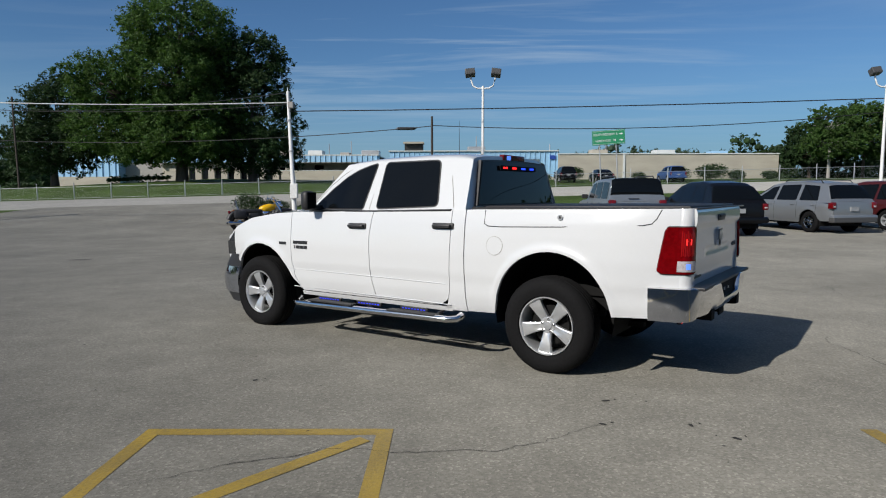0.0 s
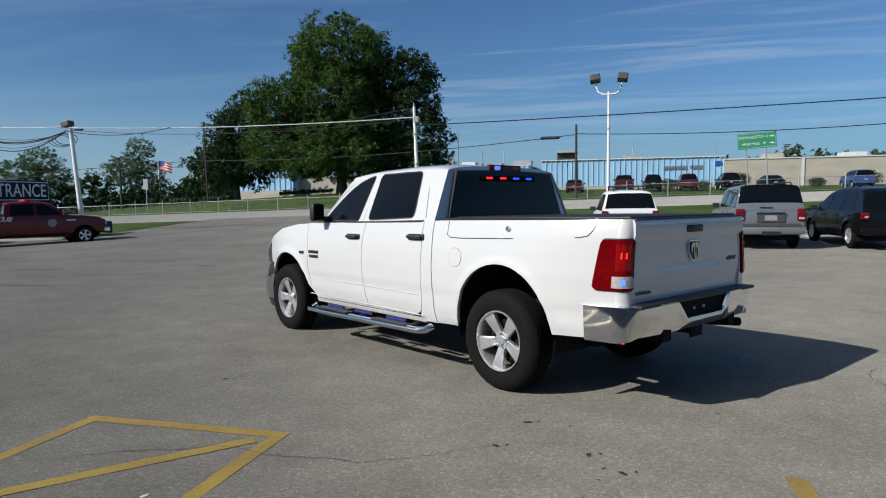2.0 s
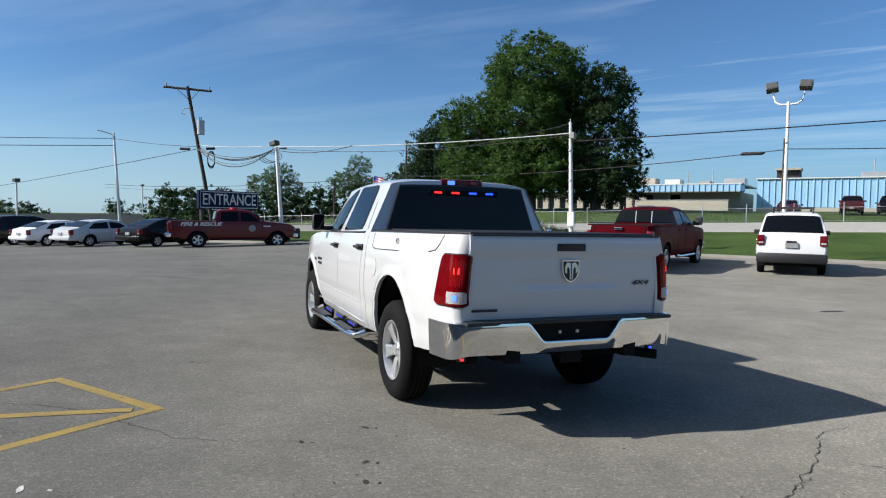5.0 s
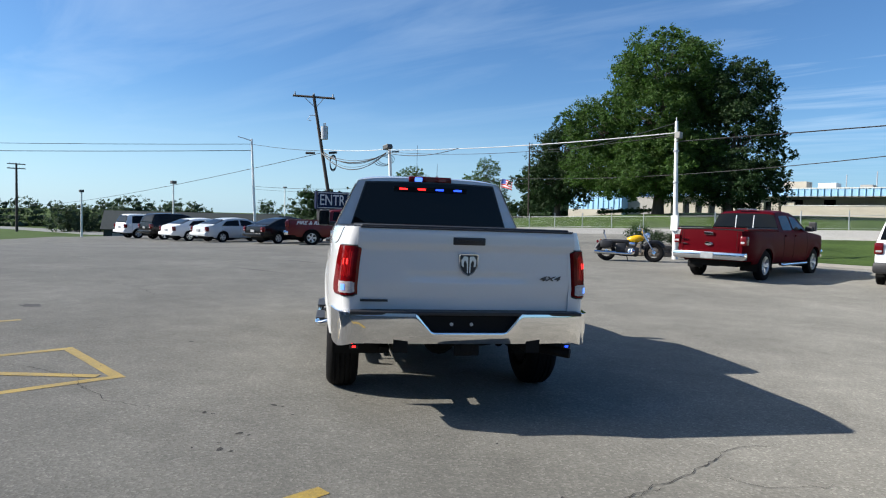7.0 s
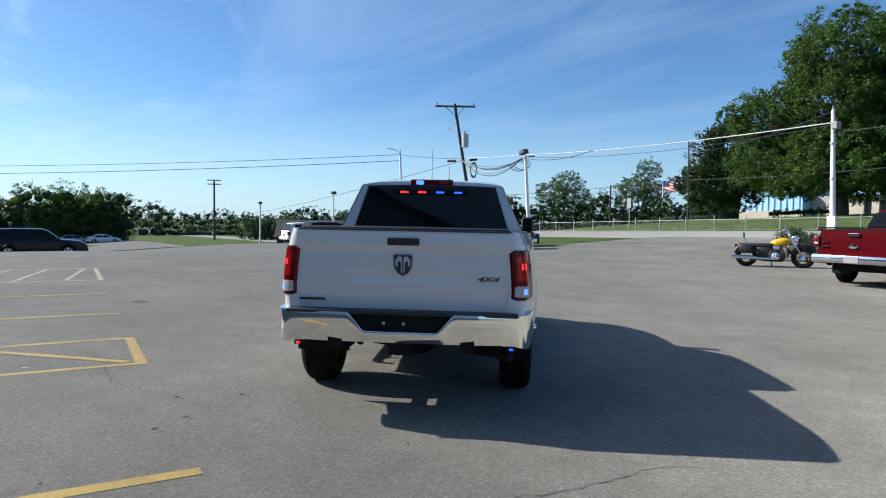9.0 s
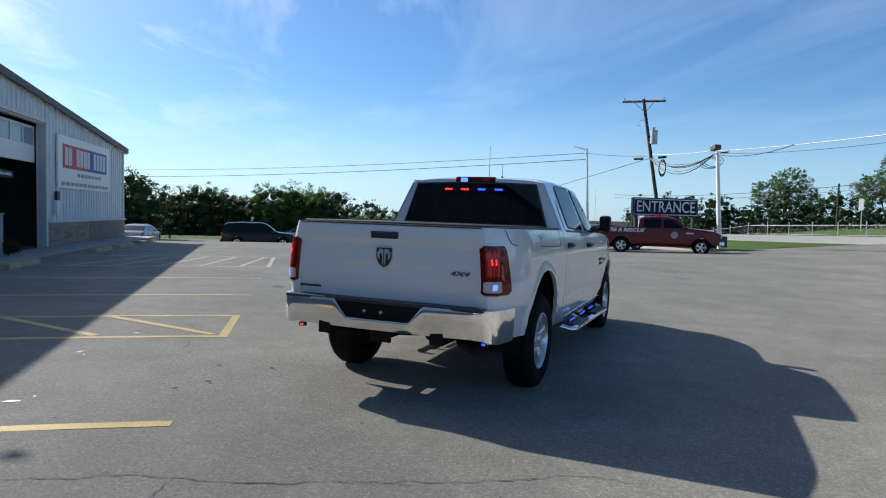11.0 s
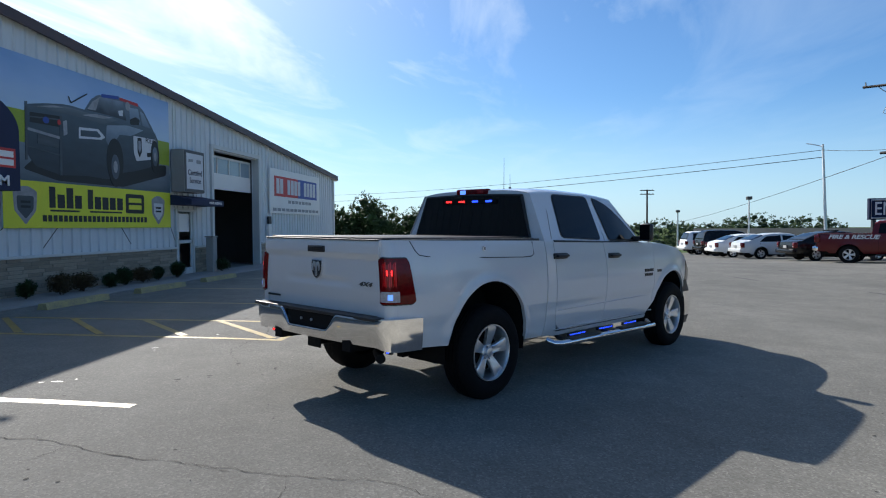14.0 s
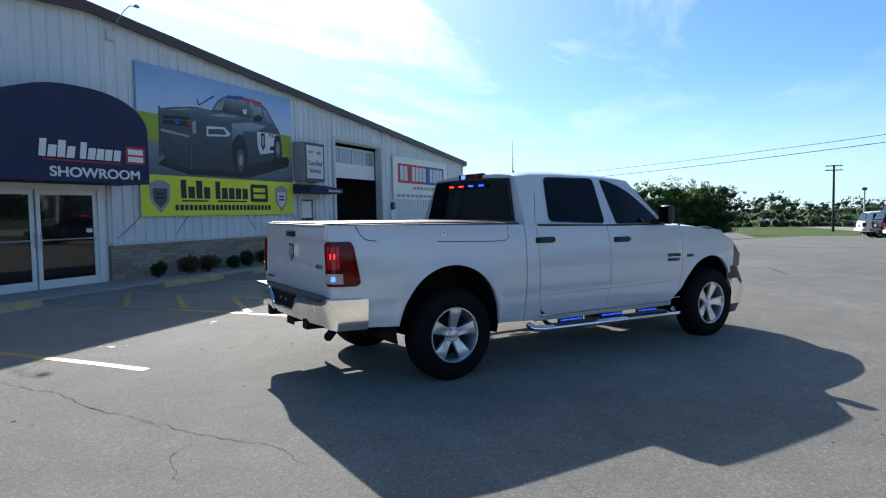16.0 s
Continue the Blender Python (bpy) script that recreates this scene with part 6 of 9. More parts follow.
part("plate_recess", solid(bmesh.new(), [(-0.36, 0.77), (0.36, 0.77), (0.25, 0.63), (-0.25, 0.63)], -1.25, -1.16, "x"), M_DARK, rb, "black number plate recess")
for y in (0.12, -0.02):
    part("plate_bolt", rod(bmesh.new(), (-1.26, y, 0.7), (-1.248, y, 0.7), 0.012, seg=10), M_GALV, rb)
for k in range(9):
    part("step_dimple", rod(bmesh.new(), (-1.235, 0.5 + k * 0.035, 0.779), (-1.235, 0.5 + k * 0.035, 0.785), 0.008, seg=8), M_GALV, rb)
ht = part("hitch_receiver", block((-1.22, -0.05, 0.49), (-0.9, 0.05, 0.56), 0.01), M_DARK, hero, "black tow hitch receiver")
part("hitch_plate", block((-1.215, -0.09, 0.47), (-1.2, 0.09, 0.55), 0.01), M_DARK, ht)
# underbody black on the pipe covers both soot and the shade it hangs in
part("exhaust_pipe", tube(bmesh.new(), [(0.9, -0.5, 0.45), (-0.6, -0.5, 0.47), (-0.9, -0.52, 0.5), (-1.05, -0.6, 0.49), (-1.17, -0.78, 0.475)], 0.036, 12), M_DARK, hero, "sooted exhaust pipe, blackened further for the shade under the bumper", smooth=50)
part("rear_axle", tube(bmesh.new(), [(R_AX, -0.75, 0.4), (R_AX, -0.2, 0.4), (R_AX, 0.2, 0.4), (R_AX, 0.75, 0.4)], [0.05, 0.06, 0.06, 0.05], 10), M_DARK, hero)
part("differential", lathe(bmesh.new(), [(0.0, -0.14), (0.1, -0.12), (0.15, 0), (0.1, 0.12), (0.0, 0.14)], 16, Matrix.Translation((R_AX, 0, 0.4)) @ Matrix.Rotation(radians(90), 4, "Y")), M_DARK, hero)
part("spare_tyre", lathe(bmesh.new(), [(0.2, -0.08), (0.36, -0.09), (0.38, 0), (0.36, 0.09), (0.2, 0.08), (0.2, -0.08)], 28, Matrix.Translation((-0.72, 0, 0.6))), M_RUBBER, hero, smooth=50)
part("muffler", tube(bmesh.new(), [(0.4, -0.4, 0.5), (0.5, -0.4, 0.5), (1.3, -0.4, 0.5), (1.4, -0.4, 0.5)], [0.05, 0.11, 0.11, 0.05], 12), M_DARK, hero)
for s in (1, -1):
    part("shock_absorber", rod(bmesh.new(), (-0.22, s * 0.5, 0.36), (-0.35, s * 0.45, 0.7), 0.03, seg=8), M_DARK, hero)
    part("leaf_spring", block((-0.75, s * 0.5, 0.40), (0.55, s * 0.57, 0.44)), M_DARK, hero)
    st = part("corner_strobe", block((-1.1, s * 0.78 - 0.03, 0.5), (-1.07, s * 0.78 + 0.03, 0.53), 0.004), M_BLACK, hero, "small strobe under the bumper")
    part("led", block((-1.104, s * 0.78 - 0.012, 0.508), (-1.099, s * 0.78 + 0.012, 0.522)), M_LED_RED if s == 1 else M_LED_BLUE, st)

# soft black cover over the bed, on rails
part("bed_cover", block((-1.14, -0.75, 1.35), (0.62, 0.75, 1.374), 0.011), M_TONNEAU, hero, "black soft cover over the truck bed", smooth=40)
for s in (1, -1):
    edge = [(x, s * (hero_w(x, 1.345) - 0.028)) for x in (-1.09, -0.95, -0.8, -0.6, -0.3, 0.66)]
    part("bed_rail_cap", solid(bmesh.new(), edge + [(0.66, s * 0.77), (-1.09, s * 0.74)], 1.335, 1.361, "z"), M_BLACK, hero, "black bed rail cap")
part("tailgate_cap", block((-1.192, -0.76, 1.348), (-1.12, 0.76, 1.36), 0.005), M_BLACK, hero)

# ---- parked vehicles ----
def paint(name, color, metal=0.0):
    return mat(name, color, 0.3, metal=metal, vary=0.04, coat=0.18, big=0.8, spec=0.4)


M_LAMP_RED = mat("dark_red_lens", (0.12, 0.004, 0.006), 0.15, vary=0.3, big=9, fine=40)
P_RED = paint("fire_red_paint", (0.1, 0.003, 0.006))
P_MAROON = mat("maroon_paint", (0.07, 0.002, 0.005), 0.4, vary=0.04, big=0.8, spec=0.03)
P_BLACK = mat("black_paint", (0.005, 0.005, 0.006), 0.25, vary=0.04, coat=0.04, big=0.8, spec=0.28)
P_SILVER = paint("silver_paint", (0.26, 0.275, 0.29), 0.55)
P_WHITE = paint("plain_white_paint", (0.74, 0.75, 0.76))
P_BLUE = paint("blue_paint", (0.03, 0.07, 0.2))
P_BROWN = paint("dark_red_paint", (0.055, 0.009, 0.009))

SUV = dict(L=4.75, W=0.93, H=1.8, rear=0.95, front=3.8, r=0.37, sill=0.34, belt=1.08, deck=[(0, 1.06), (0.06, 1.08), (3.4, 1.1), (3.75, 1.1), (4.4, 1.02), (4.65, 0.86), (4.75, 0.7)],
           roof=[(0.06, 1.06), (0.28, 1.66), (0.45, 1.76), (1.2, 1.8), (2.3, 1.78), (2.75, 1.68), (3.6, 1.09)], glass=[(0.5, 1.42, 0.62, 1.42), (1.52, 2.4, 1.52, 2.35), (2.5, 3.32, 2.45, 2.72)], rear_glass=(0.1, 0.3), screen=(2.78, 3.5), bed=None)
SEDAN = dict(L=4.9, W=0.92, H=1.47, rear=1.05, front=3.95, r=0.33, sill=0.28, belt=0.95, deck=[(0, 0.82), (0.04, 0.95), (0.3, 1.02), (1.0, 1.0), (3.5, 0.96), (4.2, 0.9), (4.75, 0.76), (4.9, 0.55)],
             roof=[(0.4, 1.02), (0.8, 1.2), (1.25, 1.38), (1.75, 1.455), (2.4, 1.47), (2.85, 1.42), (3.3, 1.24), (3.85, 0.97)], glass=[(0.98, 2.15, 1.35, 2.15), (2.25, 3.42, 2.25, 2.85)], rear_glass=(0.52, 1.2), screen=(2.95, 3.72), bed=None)
PICKUP = dict(L=5.9, W=0.98, H=1.9, rear=1.25, front=4.9, r=0.4, sill=0.45, belt=1.3, deck=[(0, 1.3), (2.2, 1.3), (4.2, 1.3), (4.9, 1.26), (5.5, 1.19), (5.78, 1.05), (5.9, 0.78)],
              roof=[(2.12, 1.28), (2.2, 1.76), (2.35, 1.84), (3.0, 1.88), (3.45, 1.85), (3.7, 1.78), (4.35, 1.27)], glass=[(2.4, 3.1, 2.45, 3.1), (3.22, 4.12, 3.22, 3.62)], rear_glass=(2.13, 2.2), screen=(3.75, 4.25), bed=(0.08, 2.1))


def build_car(name, label, category, m, spec, body, rim=None, group="", plate=True, far=False, lamp_z=None, boxy=0.0, rear_bumper=None):
    """A parked vehicle from a side outline: body panels with arches, glasshouse, lamps, bumpers, wheels."""
    S = spec
    L, W, belt_z, r = S["L"], S["W"], S["belt"], S["r"]
    root = empty(name, m, label, category, group)
    deck = curve([p[0] for p in S["deck"]], [p[1] for p in S["deck"]])
    roofc = curve([p[0] for p in S["roof"]], [p[1] for p in S["roof"]])
    arches = [(S["rear"], r * 0.95, r * 1.2), (S["front"], r * 0.95, r * 1.2)]
    prof = curve([S["sill"] - 0.1, S["sill"], S["sill"] + 0.15, 0.65 * belt_z, 0.85 * belt_z, belt_z, belt_z + 0.1], [-0.12, -0.08, -0.02, 0, -0.01, -0.045, -0.08])

    def w(x, z):
        d = W + prof(z)
        e = min(x, L - x)
        if e < 0.7:
            d -= (0.16 - 0.1 * boxy) * ((0.7 - e) / 0.7) ** 2.5
        for ax, az, ar in arches:
            k = math.hypot(x - ax, z - az) - ar
            d += 0.018 * math.exp(-((k - 0.02) / 0.05) ** 2)
        return d

    def bottom(x):
        z = S["sill"] + (0.08 if min(x, L - x) < 0.5 else 0)
        for ax, az, ar in arches:
            if abs(x - ax) < ar:
                z = max(z, az + math.sqrt(ar * ar - (x - ax) ** 2))
        return z

    top = lambda x: max(deck(x) - 0.02, S["sill"] + 0.15)
    for s in (1, -1):
        part("side_panel", panel(w, lambda z: 0.03, lambda z: L - 0.05, bottom, top, s, 70 if not far else 40, 8, 0.03), body, root, smooth=40)
    part("hood_and_deck", sheet(bmesh.new(), lambda u, v: (lerp(0.03, L - 0.05, u), (2 * v - 1) * (w(lerp(0.03, L - 0.05, u), min(top(lerp(0.03, L - 0.05, u)), belt_z)) - 0.002), top(lerp(0.03, L - 0.05, u)) + 0.035 * (1 - (2 * v - 1) ** 4)), 40, 12), body, root, smooth=45)
    for x, sg in ((0.0, -1), (L, 1)):
        def end(u, v, x=x, sg=sg):
            y = 2 * u - 1
            xe = 0.03 if sg < 0 else L - 0.05
            zt, zb = top(xe) + 0.03 * (1 - y ** 4), S["sill"] + 0.08
            z = lerp(zb, zt, v)
            return (xe + sg * (0.05 * (1 - y ** 4) * (1 if sg > 0 else 0.4) + 0.03 * math.sin(math.pi * v)), y * w(xe, min(z, belt_z)), z)
        part("nose" if sg > 0 else "tail", sheet(bmesh.new(), end, 14, 8), body, root, smooth=50)
    part("underbody", block((0.25, -W * 0.62, S["sill"] - 0.08), (L - 0.3, W * 0.62, 0.62 * belt_z)), M_DARK, root)
    for ax, az, ar in arches:
        for s in (1, -1):
            part("wheel_arch_liner", sheet(bmesh.new(), lambda u, v, ax=ax, az=az, ar=ar, s=s: (ax + (ar + 0.01) * math.cos(math.pi * (-0.08 + 1.16 * u)), s * lerp(0.5 * W, W - 0.05, v), az + (ar + 0.01) * math.sin(math.pi * (-0.08 + 1.16 * u))), 16, 1), M_DARK, root)
            add_wheel(root, ax, s * (W - 0.13), r, s, r, rim=rim, turn=ax, wide=0.85)
    # glasshouse
    x0, x1 = S["roof"][0][0], S["roof"][-1][0]
    tumble = 0.42 - 0.25 * boxy

    def gh(x, z):
        return W - 0.055 - tumble * (z - belt_z)

    def shell(x, v):
        t = abs(v)
        sg = 1 if v > 0 else -1
        zt = roofc(x)
        zb = min(top(x) - 0.02, zt)
        ze = lerp(zb, zt, 0.86)
        if t > 0.5:
            z = lerp(ze, zb, (t - 0.5) / 0.5)
            y = gh(x, z)
        else:
            a = t / 0.5
            y = gh(x, ze) * math.sin(a * math.pi / 2) ** 0.9 if a > 0 else 0
            z = ze + (zt - ze) * (1 - a ** 3)
        return (x, sg * y, z)

    xs = sorted({*np.linspace(x0, x1, 30), *[p[0] for p in S["roof"]]})
    bm = bmesh.new()
    vs = np.linspace(-1, 1, 25)
    g = [[bm.verts.new(shell(x, v)) for v in vs] for x in xs]
    for i in range(len(xs) - 1):
        for j in range(24):
            bm.faces.new((g[i][j], g[i + 1][j], g[i + 1][j + 1], g[i][j + 1]))
    bm.faces.new(g[0])
    part("cabin", bm, body, root, smooth=45)
    for k, (b0, b1, t0, t1) in enumerate(S["glass"]):
        for s in (1, -1):
            zt = lambda x: roofc(x) - 0.13
            o = [(b0, belt_z + 0.03), (t0, min(zt(t0), zt(t1) + 0.06)), (t1, zt(t1)), (b1, belt_z + 0.03)]
            part("side_window", pane(rounded(o, 0.05), gh, s, 0.008), M_GLASS, root)

    def slope_glass(a, b, sign, nm, wide=0.44):
        wide = S.get("back_wide", wide) if sign < 0 else wide

        def f(u, v):
            x = lerp(a, b, u)
            p = Vector(shell(x, lerp(-wide, wide, v)))
            return (p.x + sign * 0.012, p.y, p.z + 0.012)
        part(nm, thicken_rim(sheet(bmesh.new(), f, 6, 12), (-sign * 0.01, 0, -0.02)), M_GLASS, root, smooth=50)
    slope_glass(S["rear_glass"][0], S["rear_glass"][1], -1, "rear_window")
    slope_glass(S["screen"][0], S["screen"][1], 1, "windscreen")
    # door seams, handles, mirrors
    cuts = [S["glass"][0][0] + 0.02] + [(S["glass"][i][1] + S["glass"][i + 1][0]) / 2 for i in range(len(S["glass"]) - 1)] + [S["glass"][-1][1] + 0.1]
    for s in (1, -1):
        for x in cuts:
            zb = max(bottom(x), S["sill"] + 0.06)
            part("door_seam", tube(bmesh.new(), [(x, s * (w(x, z) + 0.0005), z) for z in np.linspace(zb, top(x) - 0.02, 7)], 0.004, 5), M_DARK, root)
        for x in [c for c in cuts[:-1]]:
            part("door_handle", block((x + 0.08, s * (W - 0.03), belt_z - 0.14), (x + 0.26, s * (W + 0.015), belt_z - 0.1), 0.008), body if not far else M_BLACK, root)
        mx = S["screen"][1] - 0.12
        part("side_mirror", block((mx - 0.07, s * (W - 0.04), belt_z), (mx + 0.06, s * (W + 0.17), belt_z + 0.15), 0.03), M_BLACK, root)
    # lamps, bumpers, plate
    lz = lamp_z or (belt_z - 0.3, belt_z - 0.02)
    for s in (1, -1):
        a, b = W - 0.2 - 0.06 * boxy, W - 0.035
        lamp = part("tail_light", block((-0.045, min(s * a, s * b), lz[0]), (0.16, max(s * a, s * b), lz[1]), 0.03), M_LAMP_RED, root, smooth=40)
        part("reversing_lens", block((-0.05, min(s * (a + 0.03), s * (b - 0.04)), lz[0] + 0.05), (-0.04, max(s * (a + 0.03), s * (b - 0.04)), lz[0] + 0.1), 0.004), M_CLEAR_LENS, lamp)
        part("headlight", block((L - 0.35, min(s * (W - 0.32), s * (W - 0.1)), deck(L - 0.2) - 0.26), (L - 0.06, max(s * (W - 0.32), s * (W - 0.1)), deck(L - 0.2) - 0.1), 0.03), M_CLEAR_LENS, root)
    rb_m = rear_bumper or body
    zb = S["sill"] + 0.1
    part("rear_bumper", block((-0.12, -W + 0.04, zb), (0.12, W - 0.04, zb + 0.2), 0.05), rb_m, root, smooth=40)
    part("front_bumper", block((L - 0.2, -W + 0.08, zb - 0.04), (L + 0.06, W - 0.08, zb + 0.2), 0.06), rb_m, root, smooth=40)
    part("grille", block((L - 0.1, -W * 0.55, zb + 0.22), (L + 0.035, W * 0.55, deck(L - 0.2) - 0.14), 0.02), M_BLACK, root)
    if plate:
        part("plate_bar", block((-0.135, -0.16, zb + 0.03), (-0.115, 0.16, zb + 0.17)) if S["bed"] else block((-0.06, -0.16, belt_z - 0.32), (-0.02, 0.16, belt_z - 0.18)), M_PRINT_GREY, root, "plain plate")
    if S["bed"]:
        b0, b1 = S["bed"]
        # dark panel stands in for the shaded inside of an open bed
        part("bed_opening", block((b0 + 0.02, -W + 0.16, belt_z - 0.1), (b1 - 0.02, W - 0.16, belt_z + 0.02)), M_DARK, root)
        for s in (1, -1):
            part("bed_rail", block((b0, min(s * (W - 0.16), s * (W - 0.05)), belt_z - 0.01), (b1, max(s * (W - 0.16), s * (W - 0.05)), belt_z + 0.03), 0.01), body, root)
        part("tailgate_handle", block((-0.06, -0.12, belt_z - 0.12), (-0.02, 0.12, belt_z - 0.05), 0.008), M_CHROME if rear_bumper else M_BLACK, root)
        for s in (1, -1):
            part("gate_seam", tube(bmesh.new(), [(-0.018 - 0.03 * math.sin(math.pi * v), s * (W - 0.26), lerp(zb + 0.22, belt_z, v)) for v in np.linspace(0, 1, 6)], 0.006, 5), M_DARK, root)
    return root


def stand(x, y, heading, z=None):
    """Where a vehicle's rear end stands on the lot; heading in degrees from east."""
    return Matrix.Translation((x, y, lot_z(x, y) if z is None else z)) @ Matrix.Rotation(radians(heading), 4, "Z")


def with_(spec, **kw):
    return {**spec, **kw}


# maroon extended-cab pickup with a chrome bumper
f1 = build_car("pickup_truck", "maroon pickup truck with chrome rear bumper, parked on asphalt", "pickup truck", stand(-2.0, 19.7, 88) @ Matrix.Scale(1.07, 4), with_(PICKUP, H=1.9), P_MAROON, rear_bumper=M_CHROME, lamp_z=(0.93, 1.16))
part("oval_badge", lathe(bmesh.new(), [(0.0, 0.02), (0.06, 0.018), (0.07, 0.0)], 18, Matrix.Translation((-0.045, 0, 0.95)) @ Matrix.Rotation(radians(-90), 4, "Y") @ Matrix.Diagonal((0.8, 1.5, 1, 1))), M_CHROME, f1, "chrome oval badge")
for y in (-0.24, 0.24):
    part("pane_divider", tube(bmesh.new(), [(2.108 + 0.072 * k, y, 1.3 + 0.42 * k) for k in (0, 0.5, 1)], 0.016, 6), M_GALV, f1)
part("bed_bulkhead", block((2.02, -0.84, 1.2), (2.1, 0.84, 1.36), 0.01), P_MAROON, f1)
for s in (1, -1):
    part("bed_side_rail", tube(bmesh.new(), [(0.1, s * 0.9, 1.36), (2.05, s * 0.9, 1.36)], 0.022, 6), M_BLACK, f1)
    part("tow_mirror", block((4.1, s * 1.0 - 0.02, 1.32), (4.22, s * 1.0 + 0.22 * s, 1.58), 0.03), M_BLACK, f1)
for z in (0.92, 1.03):
    part("name_bar", block((-0.055, 0.56, z), (-0.03, 0.72, z + 0.018)), M_CHROME, f1)
for y in (0.0,):
    part("cab_light_strip", block((2.22, -0.25, 1.87), (2.32, 0.25, 1.9), 0.01), M_CHROME, f1)
for s in (1, -1):
    part("running_board", tube(bmesh.new(), [(2.1, s * 1.0, 0.42), (2.2, s * 1.03, 0.4), (4.0, s * 1.03, 0.4), (4.1, s * 1.0, 0.42)], 0.04, 8), M_CHROME, f1)
# white boxy SUV with a roof rack
x1 = build_car("suv", "white boxy SUV with roof rack, parked facing the lawn", "SUV", stand(2.33, 21.9, 95), with_(SUV, L=4.5, front=3.55, H=1.85, belt=1.12, roof=[(0.05, 1.1), (0.25, 1.68), (0.4, 1.8), (1.2, 1.85), (1.9, 1.84), (2.4, 1.74), (3.3, 1.12)], glass=[(0.5, 1.3, 0.6, 1.3), (1.4, 2.2, 1.4, 2.15), (2.3, 3.05, 2.25, 2.45)], screen=(2.5, 3.2), back_wide=0.37, deck=[(0, 1.1), (3.1, 1.12), (4.1, 1.05), (4.4, 0.9), (4.5, 0.7)]), P_WHITE, rear_bumper=M_DKGREY, boxy=0.6, lamp_z=(0.86, 1.16))
for s in (1, -1):
    part("roof_rail", tube(bmesh.new(), [(0.4, s * 0.5, 1.8), (0.45, s * 0.52, 1.96), (2.0, s * 0.52, 1.97), (2.1, s * 0.5, 1.82)], 0.028, 6), M_BLACK, x1)
for x in (0.7, 1.3, 1.9):
    part("roof_bar", rod(bmesh.new(), (x, -0.52, 1.96), (x, 0.52, 1.96), 0.022, seg=6), M_BLACK, x1)
part("rear_wiper", block((0.12, -0.02, 1.18), (0.16, 0.3, 1.2)), M_BLACK, x1)
part("lower_cladding", block((-0.16, -0.9, 0.36), (0.14, 0.9, 0.64), 0.06), M_BLACK, x1, "dark grey plastic lower cladding", smooth=40)
part("gate_handle", block((-0.06, -0.12, 0.94), (-0.03, 0.14, 1.0), 0.01), M_BLACK, x1)
# silver boxy SUV
j1 = build_car("suv", "silver boxy SUV with roof rails, parked facing the lawn", "SUV", stand(6.2, 20.6, 90) @ Matrix.Diagonal((1, 1.03, 1.05, 1)), with_(SUV, L=4.8, H=1.83, belt=1.14, roof=[(0.05, 1.12), (0.2, 1.7), (0.3, 1.8), (1.2, 1.83), (2.4, 1.8), (2.75, 1.72), (3.3, 1.13)], glass=[(0.35, 1.15, 0.42, 1.15), (1.27, 2.05, 1.27, 2.05), (2.17, 2.95, 2.17, 2.6)], screen=(2.8, 3.2)), P_SILVER, boxy=0.9, lamp_z=(0.8, 1.14))
for s in (1, -1):
    part("roof_rail", tube(bmesh.new(), [(0.4, s * 0.6, 1.8), (0.5, s * 0.6, 1.87), (2.2, s * 0.6, 1.87), (2.3, s * 0.6, 1.8)], 0.02, 6), M_BLACK, j1)
part("plate_panel", block((-0.056, -0.36, 0.77), (0.0, 0.36, 1.03), 0.01), M_DKGREY, j1, "dark plate recess")
part("plate_bar", block((-0.075, -0.38, 0.985), (-0.05, 0.38, 1.045), 0.01), M_CHROME, j1, "chrome grip bar")
part("lower_trim", block((-0.075, -0.74, 0.645), (0.0, 0.74, 0.735), 0.01), M_DKGREY, j1, "dark grey lower trim")
part("tow_cover", block((-0.13, -0.24, 0.41), (-0.1, 0.24, 0.52), 0.01), M_BLACK, j1)
part("rear_wiper", block((0.02, -0.05, 1.17), (0.05, 0.28, 1.19)), M_BLACK, j1)
for s in (1, -1):
    for ax in (0.95, 3.8):
        part("fender_flare", tube(bmesh.new(), [(ax + 0.47 * math.cos(a), s * 0.925, 0.352 + 0.47 * math.sin(a)) for a in np.linspace(0.1, 3.04, 14)], 0.032, 6), P_SILVER, j1, smooth=50)
# black crossover
k1 = build_car("suv", "black crossover SUV with dark windows, parked on asphalt", "SUV", stand(9.3, 20.2, 92), with_(SUV, L=5.1, front=4.05, screen=(3.0, 3.75), roof=[(0.06, 1.08), (0.5, 1.6), (0.75, 1.72), (1.5, 1.79), (2.5, 1.77), (2.95, 1.68), (3.85, 1.1)], glass=[(0.75, 1.6, 1.0, 1.6), (1.7, 2.6, 1.7, 2.55), (2.7, 3.55, 2.65, 2.95)], rear_glass=(0.14, 0.55), deck=[(0, 1.06), (0.06, 1.08), (3.6, 1.1), (4.0, 1.1), (4.7, 1.02), (5.0, 0.86), (5.1, 0.7)]), P_BLACK, lamp_z=(0.86, 1.06))
part("bow_badge", block((-0.06, -0.09, 0.98), (-0.04, 0.09, 1.02), 0.004), M_CHROME, k1)
